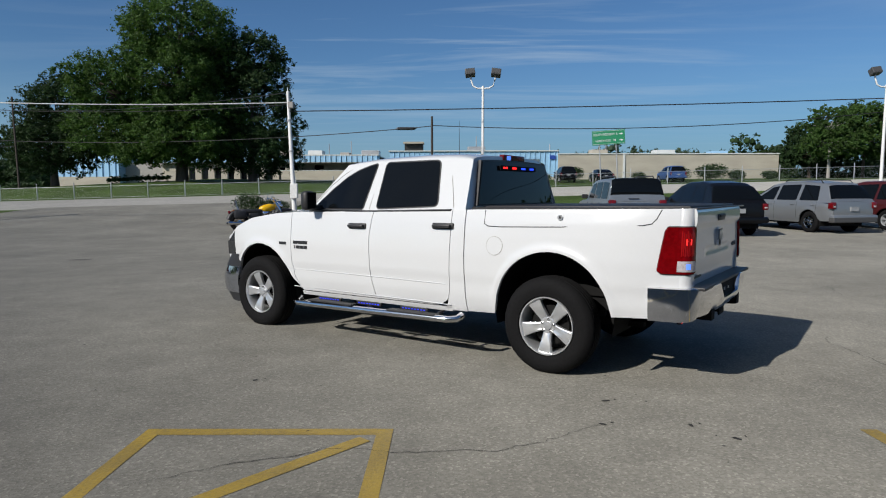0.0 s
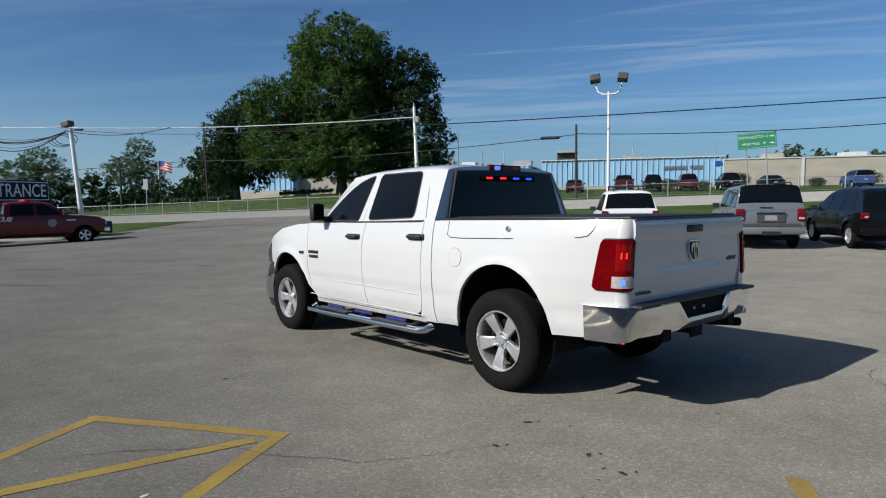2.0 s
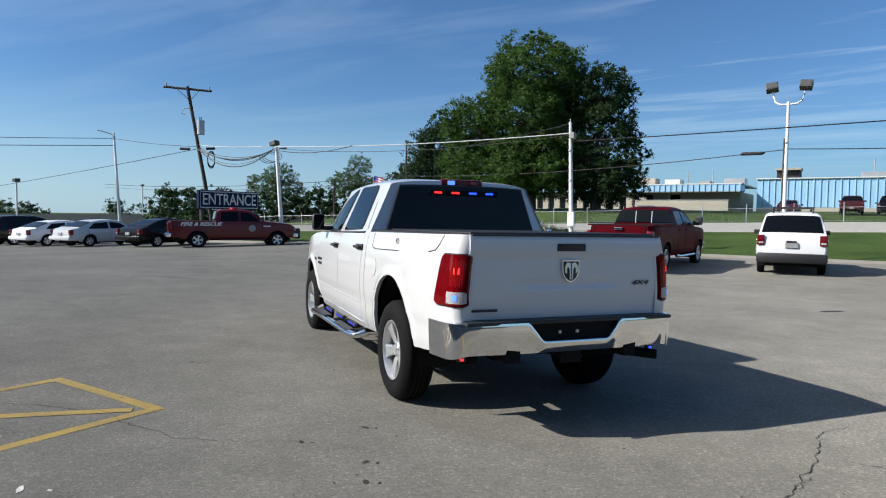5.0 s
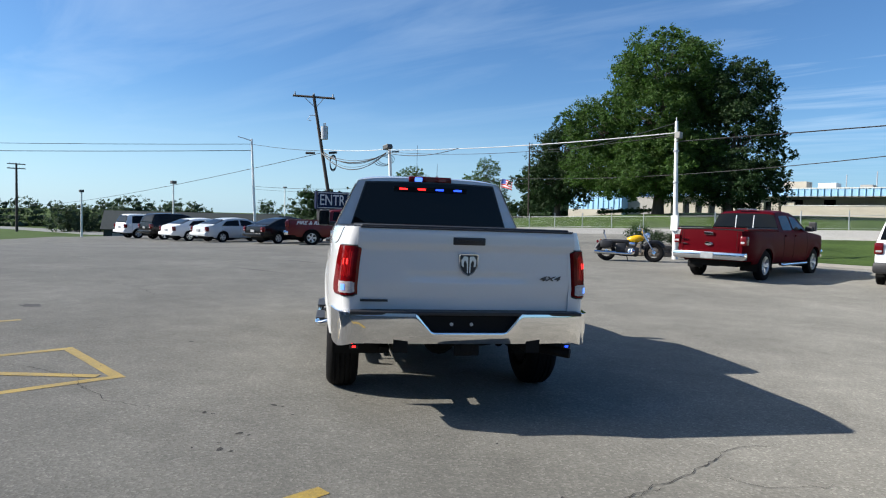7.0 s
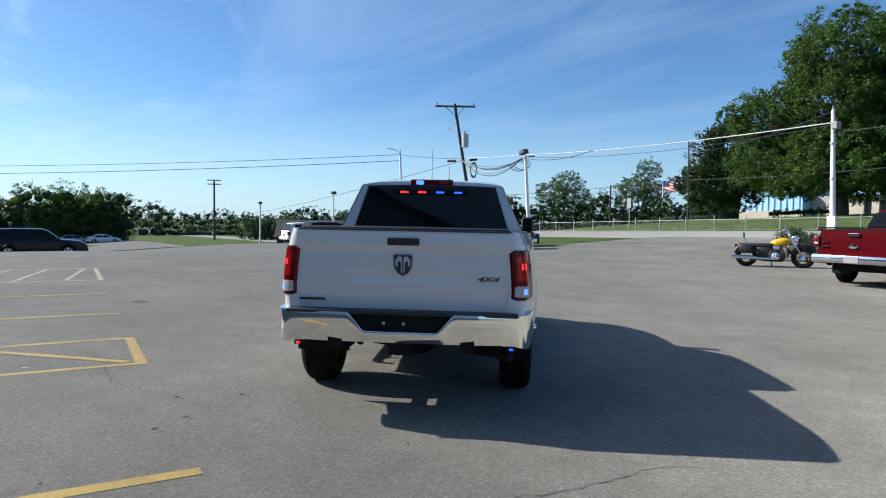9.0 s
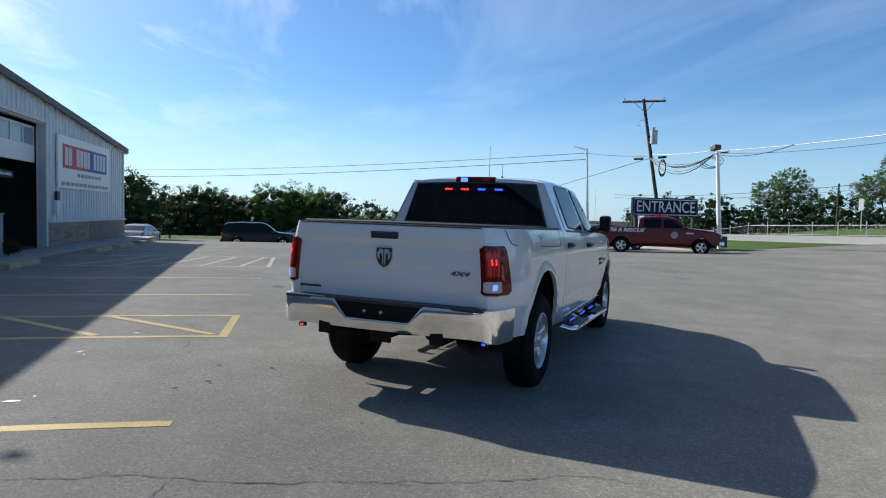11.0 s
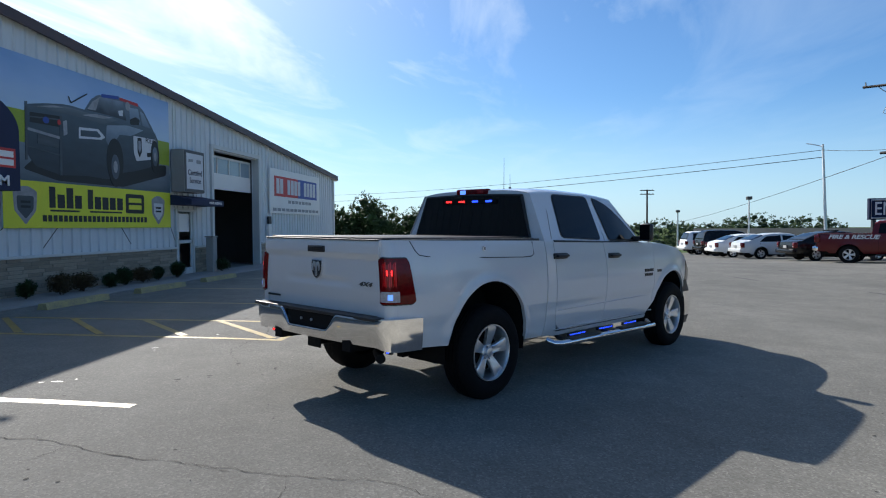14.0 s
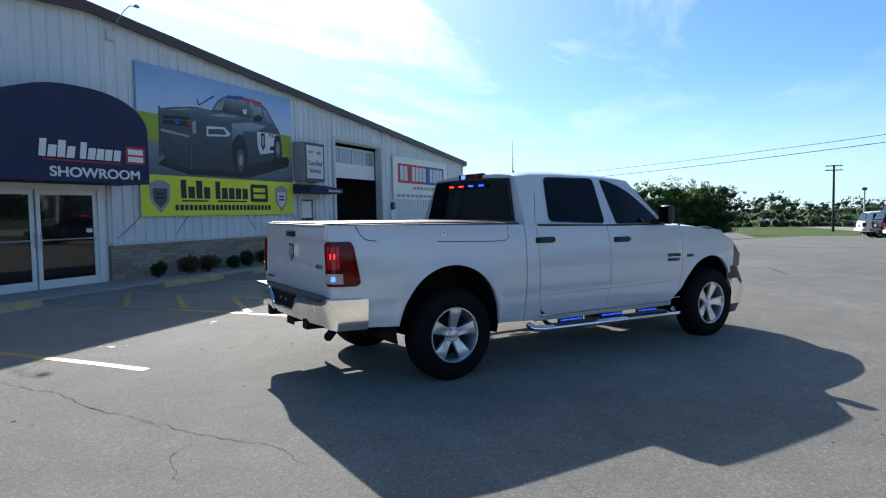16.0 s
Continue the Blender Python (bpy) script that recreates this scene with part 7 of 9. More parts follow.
# silver crossover
g1 = build_car("suv", "silver crossover SUV with grey lower trim, parked on asphalt", "SUV", stand(13.7, 21.5, 103), with_(SUV, L=5.1, front=4.05, screen=(3.0, 3.75), roof=[(0.06, 1.08), (0.36, 1.6), (0.55, 1.72), (1.5, 1.79), (2.5, 1.77), (2.95, 1.68), (3.85, 1.1)], glass=[(0.62, 1.45, 0.75, 1.45), (1.6, 2.55, 1.6, 2.5), (2.68, 3.55, 2.62, 2.95)], rear_glass=(0.12, 0.4), deck=[(0, 1.06), (0.06, 1.08), (3.6, 1.1), (4.0, 1.1), (4.7, 1.02), (5.0, 0.86), (5.1, 0.7)]), P_SILVER, rim=M_CHROME, lamp_z=(0.84, 1.06))
for s in (1, -1):
    part("roof_rail", tube(bmesh.new(), [(0.7, s * 0.6, 1.7), (0.8, s * 0.6, 1.8), (2.3, s * 0.6, 1.83), (2.4, s * 0.6, 1.76)], 0.02, 6), M_BLACK, g1)
part("lower_trim", block((-0.14, -0.86, 0.38), (0.1, 0.9, 0.56), 0.03), M_DKGREY, g1)
build_car("suv", "dark red SUV with a sloping tail, parked on asphalt", "SUV", stand(17.0, 22.4, 104), SUV, P_BROWN)
# red fire department pickup with lettering, light bar and push guard
fr = build_car("fire_truck", "red fire pickup truck with white lettering and light bar", "fire truck", stand(-24.4, 19.95, 58, -0.33), with_(PICKUP, L=6.1, W=1.0, rear=1.3, front=5.1, deck=[(0, 1.3), (2.2, 1.3), (4.4, 1.33), (5.1, 1.29), (5.7, 1.21), (5.98, 1.08), (6.1, 0.8)], roof=[(2.12, 1.28), (2.2, 1.8), (2.35, 1.89), (3.0, 1.93), (3.5, 1.91), (3.85, 1.83), (4.5, 1.32)], glass=[(2.35, 3.2, 2.4, 3.2), (3.32, 4.25, 3.32, 3.75)], screen=(3.9, 4.45)), P_RED, rear_bumper=M_CHROME, lamp_z=(0.92, 1.25))
words("side_letters", "FIRE & RESCUE", 0.24, Matrix.Translation((1.45, -1.0, 1.17)) @ Matrix.Rotation(radians(90), 4, "X"), M_PRINT_WHITE, fr, "white lettering", bold=0.008, squeeze=1.2, slant=0.3, depth=0.012)
part("door_seal", rod(bmesh.new(), (3.85, -0.985, 0.98), (3.85, -1.005, 0.98), 0.17, seg=24), M_PRINT_GREY, fr, "round pale door seal")
part("hood_mark", block((4.4, -0.985, 1.06), (4.75, -1.0, 1.12)), M_PRINT_WHITE, fr)
part("light_bar", block((2.95, -0.55, 1.92), (3.2, 0.55, 2.0), 0.02), M_SIGN_RED, fr, "low red light bar")
part("push_guard", block((6.06, -0.85, 0.45), (6.28, 0.85, 0.98), 0.04), M_BLACK, fr, "black push guard")
part("side_step", block((2.3, -1.08, 0.38), (4.5, -0.98, 0.44), 0.02), M_BLACK, fr)
# row of cars along the far edge of the lot
ROW = "cars along the lot edge"
bs = build_car("sedan", "black patrol sedan with a spoiler, parked by the kerb", "car", stand(-26.9, 19.4, 96), SEDAN, P_BLACK, group=ROW)
part("light_bar", block((2.05, -0.5, 1.47), (2.3, 0.5, 1.53), 0.02), M_GLASS, bs, "low dark light bar")
build_car("sedan", "silver-white sedan parked by the kerb", "car", stand(-31.3, 18.3, 95), SEDAN, mat("pale_silver_paint", (0.55, 0.57, 0.58), 0.3, vary=0.04, coat=0.5), group=ROW)
build_car("sedan", "white sedan with dark roof light bar, parked by the kerb", "car", stand(-35.0, 17.9, 95), SEDAN, P_WHITE, group=ROW)
build_car("suv", "black SUV with bright tail light, parked by the kerb", "SUV", stand(-39.2, 18.1, 95), with_(SUV, L=5.2, front=4.1), P_BLACK, group=ROW, boxy=0.6)
ps = build_car("suv", "white patrol SUV with a blue side band, parked by the kerb", "SUV", stand(-44.0, 18.1, 95), SUV, P_WHITE, group=ROW)
part("side_band", block((1.2, -0.945, 0.72), (3.4, -0.93, 0.86)), M_SIGN_BLUE, ps, "blue side band")
# black full-size SUV standing across the lot, and cars behind it
build_car("suv", "black full-size SUV standing in the open lot", "SUV", stand(-41.3, -0.95, 90) @ Matrix.Diagonal((1, 1, 1.07, 1)), with_(SUV, L=5.26, W=0.99, H=1.78, rear=1.05, front=4.2, r=0.4, belt=1.1, deck=[(0, 1.1), (3.7, 1.12), (4.1, 1.11), (4.8, 1.04), (5.16, 0.86), (5.26, 0.7)], roof=[(0.05, 1.1), (0.22, 1.64), (0.38, 1.74), (1.3, 1.78), (2.7, 1.76), (3.05, 1.67), (3.85, 1.11)], glass=[(0.35, 1.4, 0.46, 1.4), (1.52, 2.45, 1.52, 2.45), (2.57, 3.5, 2.57, 3.0)], screen=(3.1, 3.72)), P_BLACK, boxy=0.5)
build_car("sedan", "white sedan parked under the trees", "car", stand(-107.0, 5.6, 92), SEDAN, P_WHITE, group="cars under the trees", far=True)
build_car("sedan", "silver sedan parked under the trees", "car", stand(-109.0, 1.6, 92), SEDAN, P_SILVER, group="cars under the trees", far=True)
build_car("sedan", "white sedan parked beyond the building corner", "car", stand(-42.0, -9.3, 8), SEDAN, P_WHITE, group="cars by the building", far=True)
build_car("sedan", "blue-grey sedan parked beyond the building corner", "car", stand(-39.3, -6.7, 178), SEDAN, mat("blue_grey_paint", (0.12, 0.16, 0.22), 0.3, vary=0.04, coat=0.5), group="cars by the building", far=True)

# ---- motorcycle ----
M_SIGNAL = mat("amber_lens", (0.5, 0.12, 0.01), 0.2, vary=0.1)
BK = Matrix.Translation((-7.58, 23.7, lot_z(-7.58, 23.7))) @ Matrix.Rotation(radians(28), 4, "Z") @ Matrix.Rotation(radians(-7), 4, "X") @ Matrix.Scale(1.07, 4)
bike = empty("motorcycle", BK, "black cruiser motorcycle with yellow tank leaning on its stand", "motorcycle")
M_BIKE_YELLOW = mat("yellow_tank_paint", (0.62, 0.36, 0.0), 0.25, vary=0.05, coat=0.6)
for x, r in ((0, 0.33), (1.62, 0.34)):
    w_ = part("wheel", lathe(bmesh.new(), [(r - 0.15, 0.05), (r - 0.09, 0.085), (r - 0.02, 0.065), (r, 0), (r - 0.02, -0.065), (r - 0.09, -0.085), (r - 0.15, -0.05), (r - 0.15, 0.05)], 32, Matrix.Translation((x, 0, r)) @ Matrix.Rotation(radians(90), 4, "X")), M_RUBBER, bike, smooth=50)
    part("hub", rod(bmesh.new(), (x, -0.07, r), (x, 0.07, r), 0.06, seg=14), M_CHROME, w_)
    for k in range(14):
        a = 2 * math.pi * k / 14
        part("wire_spoke", rod(bmesh.new(), (x + 0.05 * math.cos(a), 0.02 * (-1) ** k, r + 0.05 * math.sin(a)), (x + (r - 0.08) * math.cos(a), 0, r + (r - 0.08) * math.sin(a)), 0.004, seg=4), M_CHROME, w_)
    part("fender", tube(bmesh.new(), [(x + (r + 0.03) * math.cos(a), 0, r + (r + 0.03) * math.sin(a)) for a in np.linspace(0.5, 2.9, 14)], 0.085, 8), M_BLACK, bike, smooth=50)
part("tank", lathe(bmesh.new(), [(0.0, -0.3), (0.1, -0.27), (0.15, -0.1), (0.16, 0.08), (0.11, 0.24), (0.0, 0.3)], 18, Matrix.Translation((0.98, 0, 0.8)) @ Matrix.Rotation(radians(80), 4, "Y") @ Matrix.Diagonal((0.9, 1, 1, 1))), M_BIKE_YELLOW, bike, "yellow fuel tank", smooth=60)
part("seat", block((0.02, -0.16, 0.62), (0.78, 0.16, 0.76), 0.055), M_BLACK, bike, smooth=50)
part("engine", block((0.62, -0.15, 0.22), (1.12, 0.15, 0.5), 0.05), M_BLACK, bike, smooth=40)
for x in (0.72, 0.98):
    cy = part("cylinder", rod(bmesh.new(), (0.87, 0, 0.45), (x, 0, 0.72), 0.1, seg=14), M_DKGREY, bike)
part("frame_tube", tube(bmesh.new(), [(0.1, 0, 0.6), (0.6, 0, 0.66), (1.25, 0, 0.85), (1.2, 0, 0.5), (1.05, 0, 0.2), (0.5, 0, 0.2), (0.05, 0, 0.36)], 0.022, 8), M_BLACK, bike)
for s in (1, -1):
    part("fork", rod(bmesh.new(), (1.62, s * 0.1, 0.34), (1.24, s * 0.1, 1.0), 0.024, seg=8), M_CHROME, bike)
    part("handlebar", tube(bmesh.new(), [(1.24, 0, 1.0), (1.2, s * 0.2, 1.16), (1.05, s * 0.4, 1.15)], 0.018, 8), M_CHROME, bike)
    part("mirror", lathe(bmesh.new(), [(0.0, 0.01), (0.06, 0.0), (0.0, -0.015)], 12, Matrix.Translation((1.12, s * 0.4, 1.3)) @ Matrix.Rotation(radians(90), 4, "Y")), M_CHROME, bike)
    part("saddlebag", block((-0.2, s * 0.17, 0.44), (0.2, s * 0.33, 0.7), 0.06), M_BLACK, bike, smooth=40)
    part("exhaust", tube(bmesh.new(), [(0.9, s * 0.14, 0.45), (0.85, s * 0.2, 0.25), (0.3, s * 0.22, 0.26), (-0.35, s * 0.22, 0.28)], 0.04, 8), M_CHROME, bike, smooth=50)
for s in (1, -1):
    part("mirror_stalk", rod(bmesh.new(), (1.08, s * 0.36, 1.15), (1.12, s * 0.4, 1.28), 0.008, seg=6), M_CHROME, bike)
    part("passing_lamp", lathe(bmesh.new(), [(0.0, 0.06), (0.055, 0.05), (0.06, 0.0), (0.0, -0.07)], 12, Matrix.Translation((1.42, s * 0.2, 0.86)) @ Matrix.Rotation(radians(90), 4, "Y")), M_CHROME, bike, smooth=50)
part("instrument", rod(bmesh.new(), (1.26, 0, 1.04), (1.2, 0, 1.1), 0.06, seg=12), M_CHROME, bike)
part("headlamp", lathe(bmesh.new(), [(0.0, 0.1), (0.09, 0.08), (0.1, 0.0), (0.06, -0.1), (0.0, -0.12)], 16, Matrix.Translation((1.38, 0, 0.95)) @ Matrix.Rotation(radians(90), 4, "Y")), M_CHROME, bike, smooth=50)
part("backrest", tube(bmesh.new(), [(-0.02, -0.1, 0.75), (-0.12, -0.1, 1.05), (-0.12, 0.1, 1.05), (-0.02, 0.1, 0.75)], 0.014, 6), M_CHROME, bike)
part("backrest_pad", block((-0.13, -0.1, 0.93), (-0.08, 0.1, 1.1), 0.02), M_BLACK, bike)
part("side_stand", rod(bmesh.new(), (0.7, 0.12, 0.25), (0.75, 0.3, 0.02), 0.015, seg=6), M_BLACK, bike)
for s in (1, -1):
    part("engine_cover", lathe(bmesh.new(), [(0.0, 0.03), (0.09, 0.025), (0.12, 0.0)], 18, Matrix.Translation((0.86, s * 0.15, 0.34)) @ Matrix.Rotation(radians(-90 * s), 4, "X")), M_CHROME, bike, smooth=50)
    part("air_box", block((0.78, min(s * 0.1, s * 0.17), 0.55), (0.98, max(s * 0.1, s * 0.17), 0.68), 0.03), M_CHROME, bike, smooth=50)
    part("signal_lamp", lathe(bmesh.new(), [(0.0, 0.03), (0.035, 0.02), (0.0, -0.03)], 10, Matrix.Translation((-0.2, s * 0.16, 0.72))), M_SIGNAL, bike)
part("side_cover", block((0.32, -0.15, 0.3), (0.68, 0.15, 0.64), 0.04), M_BLACK, bike, smooth=50)
part("radiator", block((1.14, -0.14, 0.3), (1.2, 0.14, 0.62), 0.01), M_DKGREY, bike)
part("rear_lamp", block((-0.36, -0.06, 0.62), (-0.28, 0.06, 0.72), 0.02), M_LAMP_RED, bike)
for s in (1, -1):
    part("fork_cover", rod(bmesh.new(), (1.4, s * 0.1, 0.72), (1.26, s * 0.1, 0.97), 0.042, seg=10), M_CHROME, bike)
    part("silencer", rod(bmesh.new(), (0.35, s * 0.22, 0.27), (-0.4, s * 0.22, 0.29), 0.055, 0.06, seg=12), M_CHROME, bike)

# ---- kerbs and islands ----
def kerb_island(outline, z, h, label):
    isl = tagged(part("kerb", solid(bmesh.new(), outline, z - 0.1, z + h, "z"), M_CONCRETE), label, "kerb", kind="structure")
    cx = sum(p[0] for p in outline) / len(outline)
    cy = sum(p[1] for p in outline) / len(outline)
    inner = [(cx + (x - cx) * 0.93, cy + (y - cy) * 0.93) for x, y in outline]
    part("grass_top", solid(bmesh.new(), inner, z, z + h + 0.03, "z"), M_GRASS, isl)
    return isl


kerb_island(rounded([(-44, 25.5), (-24, 25.4), (-21.6, 27.0), (-22.6, 30.0), (-46, 31)], 1.2, 6), -0.42, 0.24, "pale concrete kerb round a grass island")
tagged(part("lawn_kerb", height_sheet(list(np.arange(-8, 40.1, 2)), [28.0, 28.001, 28.14], lambda x, y: lot_z(x, 28) + (0.1 if y > 28 else -0.02)), M_CONCRETE), "low concrete kerb at the lawn edge", "kerb", kind="structure")

# ---- planter with shrubs round the white pole ----
def leaves(bm, cx, cy, cz, rx, ry, rz, n, size, rng, shell=0.55, flat=0.0):
    """Small bent leaf sprays scattered through the outer part of an uneven lobe."""
    for _ in range(n):
        while True:
            d = Vector((rng.uniform(-1, 1), rng.uniform(-1, 1), rng.uniform(-1, 1)))
            if 0.05 < d.length < 1:
                break
        d.normalize()
        k = rng.uniform(shell, 1.0) ** 0.6 * (1 + 0.22 * math.sin(5 * d.x + 3 * d.z + cx) * math.cos(4 * d.y + cz))
        p = Vector((cx + rx * d.x * k, cy + ry * d.y * k, cz + rz * d.z * k))
        a = Vector((rng.gauss(0, 1), rng.gauss(0, 1), rng.gauss(0, 0.7))).normalized()
        b = a.cross(Vector((rng.gauss(0, 1), rng.gauss(0, 1), rng.gauss(0, 1)))).normalized()
        s = size * rng.uniform(0.6, 1.4)
        v = [bm.verts.new(p - a * s), bm.verts.new(p + b * s * 0.55), bm.verts.new(p + a * s), bm.verts.new(p - b * s * 0.55 + Vector((0, 0, -s * 0.3)))]
        bm.faces.new((v[0], v[1], v[2]))
        bm.faces.new((v[0], v[2], v[3]))


def shrub(x, y, z, r, h, seed, m, label, group="shrubs"):
    rng = random.Random(seed)
    root = empty("shrub", Matrix.Translation((x, y, z)), label, "shrub", group)
    bm = bmesh.new()
    for k in range(5):
        rod(bm, (0, 0, 0), (rng.uniform(-0.4, 0.4) * r, rng.uniform(-0.4, 0.4) * r, h * 0.7), 0.012, 0.005, seg=5)
    part("stem", bm, M_BARK, root)
    bm = bmesh.new()
    for k in range(4):
        leaves(bm, rng.uniform(-0.35, 0.35) * r, rng.uniform(-0.35, 0.35) * r, h * rng.uniform(0.5, 0.68), r * 0.8, r * 0.8, h * 0.45, 520, max(0.022, 0.055 * r), rng, 0.3)
    part("crown", bm, m, root)
    return root


PX, PY = -8.0, 28.3
pz = lot_z(PX, 28.0)
pl = tagged(part("planter", lathe(bmesh.new(), [(0.0, 0.42), (1.25, 0.42), (1.25, -0.05)], 28, Matrix.Translation((PX, PY, pz))), M_MORTAR), "round planter of stacked grey-brown stone blocks", "planter")


def planter_block():
    return block((-0.11, -0.2, -0.07), (0.11, 0.2, 0.07), 0.02)


bmesh_block = shared("planter_block", planter_block, [M_PLANTER], 0)
for row in range(3):
    for k in range(20):
        a = 2 * math.pi * (k + 0.5 * row) / 20
        place("block", bmesh_block, pl, Matrix.Translation((PX + 1.3 * math.cos(a), PY + 1.3 * math.sin(a), pz + 0.075 + row * 0.148)) @ Matrix.Rotation(a, 4, "Z"))
for k, (dx, dy, r, h) in enumerate(((-0.75, -0.35, 0.5, 0.85), (-0.15, -0.7, 0.46, 0.8), (0.5, -0.55, 0.42, 0.65), (0.75, 0.2, 0.42, 0.55))):
    shrub(PX + dx, PY + dy, pz + 0.42, r, h, 40 + k, M_LEAF_DARK, "dark green clipped shrub in the stone planter", "planter shrubs")
M_SHRUB_RED = leaf_mat("reddish_shrub_leaf", (0.075, 0.055, 0.03))
for k, x in enumerate((-3.9, -4.75, -5.5, -6.3, -6.95, -7.6, -8.35, -9.2, -11.75)):
    shrub(x, FY + 0.55 + 0.05 * (k % 2), 0.03, 0.19 + 0.035 * (k % 3), 0.34 + 0.05 * ((k * 2) % 3), 60 + k, M_SHRUB_RED if k in (1, 2, 5) else M_LEAF_DARK, "low reddish shrub along the showroom wall" if k in (1, 2, 5) else "low green shrub along the showroom wall", "wall shrubs")

# ---- poles, lamps and wires ----
def twin_lamp(x, y, label, turn=0.0):
    z0 = ground_z(x, y) if y > 28 else lot_z(x, y)
    root = empty("lamp_post", Matrix.Translation((x, y, z0)) @ Matrix.Rotation(turn, 4, "Z"), label, "lamp post", "twin lamp posts")
    part("pole", rod(bmesh.new(), (0, 0, -0.1), (0, 0, 5.75), 0.075, 0.05, seg=14), M_POLE_WHITE, root, smooth=50)
    part("base_plate", block((-0.17, -0.17, -0.05), (0.17, 0.17, 0.06), 0.01), M_GALV, root)
    for s in (1, -1):
        part("arm", tube(bmesh.new(), [(0, 0, 5.65), (s * 0.25, 0, 5.66), (s * 0.42, 0, 5.76), (s * 0.5, 0, 6.02), (s * 0.52, 0, 6.12)], 0.035, 8), M_POLE_WHITE, root, smooth=50)
        hd = part("lamp_head", block((-0.2, -0.15, -0.14), (0.2, 0.15, 0.14), 0.02), M_DKGREY, root, "dark grey floodlight head", m=Matrix.Translation((s * 0.54, -0.04, 6.28)) @ Matrix.Rotation(radians(-25), 4, "X") @ Matrix.Rotation(radians(8 * s), 4, "Y"))
        part("lens", block((-0.16, -0.158, -0.1), (0.16, -0.15, 0.1)), M_DKGREY, hd)
    return root


twin_lamp(1.62, 27.25, "white lamp post with two floodlights at the lawn edge")
twin_lamp(18.4, 27.2, "white lamp post with two floodlights beside parked cars")


def leaning(base, top, r1, r2, name, label, m, cat="pole"):
    root = empty(name, Matrix.Translation(base), label, cat)
    d = Vector(top) - Vector(base)
    part("post", rod(bmesh.new(), -0.03 * d, d, r1, r2, seg=14), m, root, smooth=50)
    return root, d


# white telescopic service pole by the planter
pw, d = leaning((-6.18, 26.54, pz), (-6.36, 26.54, 5.38), 0.11, 0.06, "service_pole", "white telescoping service pole beside the planter", M_POLE_WHITE)
for f in (0.3, 0.55, 0.78):
    part("collar", rod(bmesh.new(), d * f, d * (f + 0.012), 0.105, 0.105, seg=14), M_GALV, pw)
part("meter_box", block((-0.16, -0.18, 4.75), (0.06, 0.1, 5.0), 0.02), M_GREYWALL, pw)
part("cabinet", block((-0.14, -0.22, 1.1), (0.16, -0.08, 1.7), 0.02), M_POLE_WHITE, pw)
part("finial", rod(bmesh.new(), d, d * 1.03, 0.03, 0.01, seg=8), M_GALV, pw)
# white leaning lamp pole on the island
pc, d = leaning((-24.3, 27.25, -0.15), (-24.46, 26.94, 5.3), 0.13, 0.09, "lamp_pole", "white leaning wooden pole with a floodlight and cable coils", M_POLE_WHITE)
part("lamp_head", block((-0.28, -0.2, 0.0), (0.2, 0.2, 0.26), 0.03), M_DKGREY, pc, "dark floodlight head", m=Matrix.Translation(d + Vector((-0.1, 0, 0.02))) @ Matrix.Rotation(radians(-12), 4, "Y"))
for k in range(3):
    part("cable_coil", tube(bmesh.new(), [d * 0.93 + Vector((0.35 * math.cos(a) - 0.3 - 0.2 * k, 0.35 * math.cos(a), 0.3 * math.sin(a) - 0.2 - 0.05 * k)) for a in np.linspace(0, 2 * math.pi, 15)[:-1]], 0.018, 5, closed=True), M_CABLE, pc)
part("insulator", rod(bmesh.new(), d * 0.97 + Vector((0.1, 0.1, 0)), d * 0.97 + Vector((0.4, 0.4, 0.05)), 0.04, seg=8), M_BLACK, pc)
# leaning timber power pole with cross arm and transformer
XB, XT = Vector((-31.6, 28.2, -0.5)), Vector((-32.85, 27.05, 9.5))
px, d = leaning(XB, XT, 0.14, 0.1, "utility_pole", "dark leaning timber power pole with cross arm and transformer", M_WOOD_DARK, "utility pole")
ad = Vector((1.35, 1.25, -0.1)) * 0.8
ac = d * 0.985
part("cross_arm", tube(bmesh.new(), [ac - ad, ac + ad], 0.075, 4), M_WOOD_DARK, px)
for f in (-0.9, 0.0, 0.9):
    part("insulator", rod(bmesh.new(), ac + ad * f, ac + ad * f + Vector((0, 0, 0.28)), 0.05, 0.035, seg=8), M_GREYWALL, px)
for f in (-0.5, 0.5):
    part("brace", rod(bmesh.new(), ac + ad * f, d * 0.91, 0.025, seg=6), M_GALV, px)
part("transformer", rod(bmesh.new(), d * 0.74 + Vector((0.3, 0.22, -0.45)), d * 0.74 + Vector((0.3, 0.22, 0.45)), 0.24, seg=18), M_GALV, px, "grey transformer can", smooth=40)
for s in (1, -1):
    part("bushing", rod(bmesh.new(), d * 0.74 + Vector((0.3 + 0.08 * s, 0.22, 0.45)), d * 0.74 + Vector((0.3 + 0.08 * s, 0.22, 0.68)), 0.035, seg=8), M_GREYWALL, px)
part("side_bracket", tube(bmesh.new(), [d * 0.86, d * 0.86 + Vector((-0.35, -0.3, 0.0)), d * 0.86 + Vector((-0.5, -0.4, -0.3)), d * 0.86 + Vector((-0.3, -0.25, -0.4))], 0.025, 6), M_GALV, px)
for k in range(3):
    part("cable_coil", tube(bmesh.new(), [d * 0.585 + Vector((0.55 + 0.16 * math.cos(a), 0.5 + 0.16 * math.cos(a), 0.5 * math.sin(a) - 0.45 - 0.06 * k)) for a in np.linspace(0, 2 * math.pi, 15)[:-1]], 0.03, 5, closed=True), M_CABLE, px)
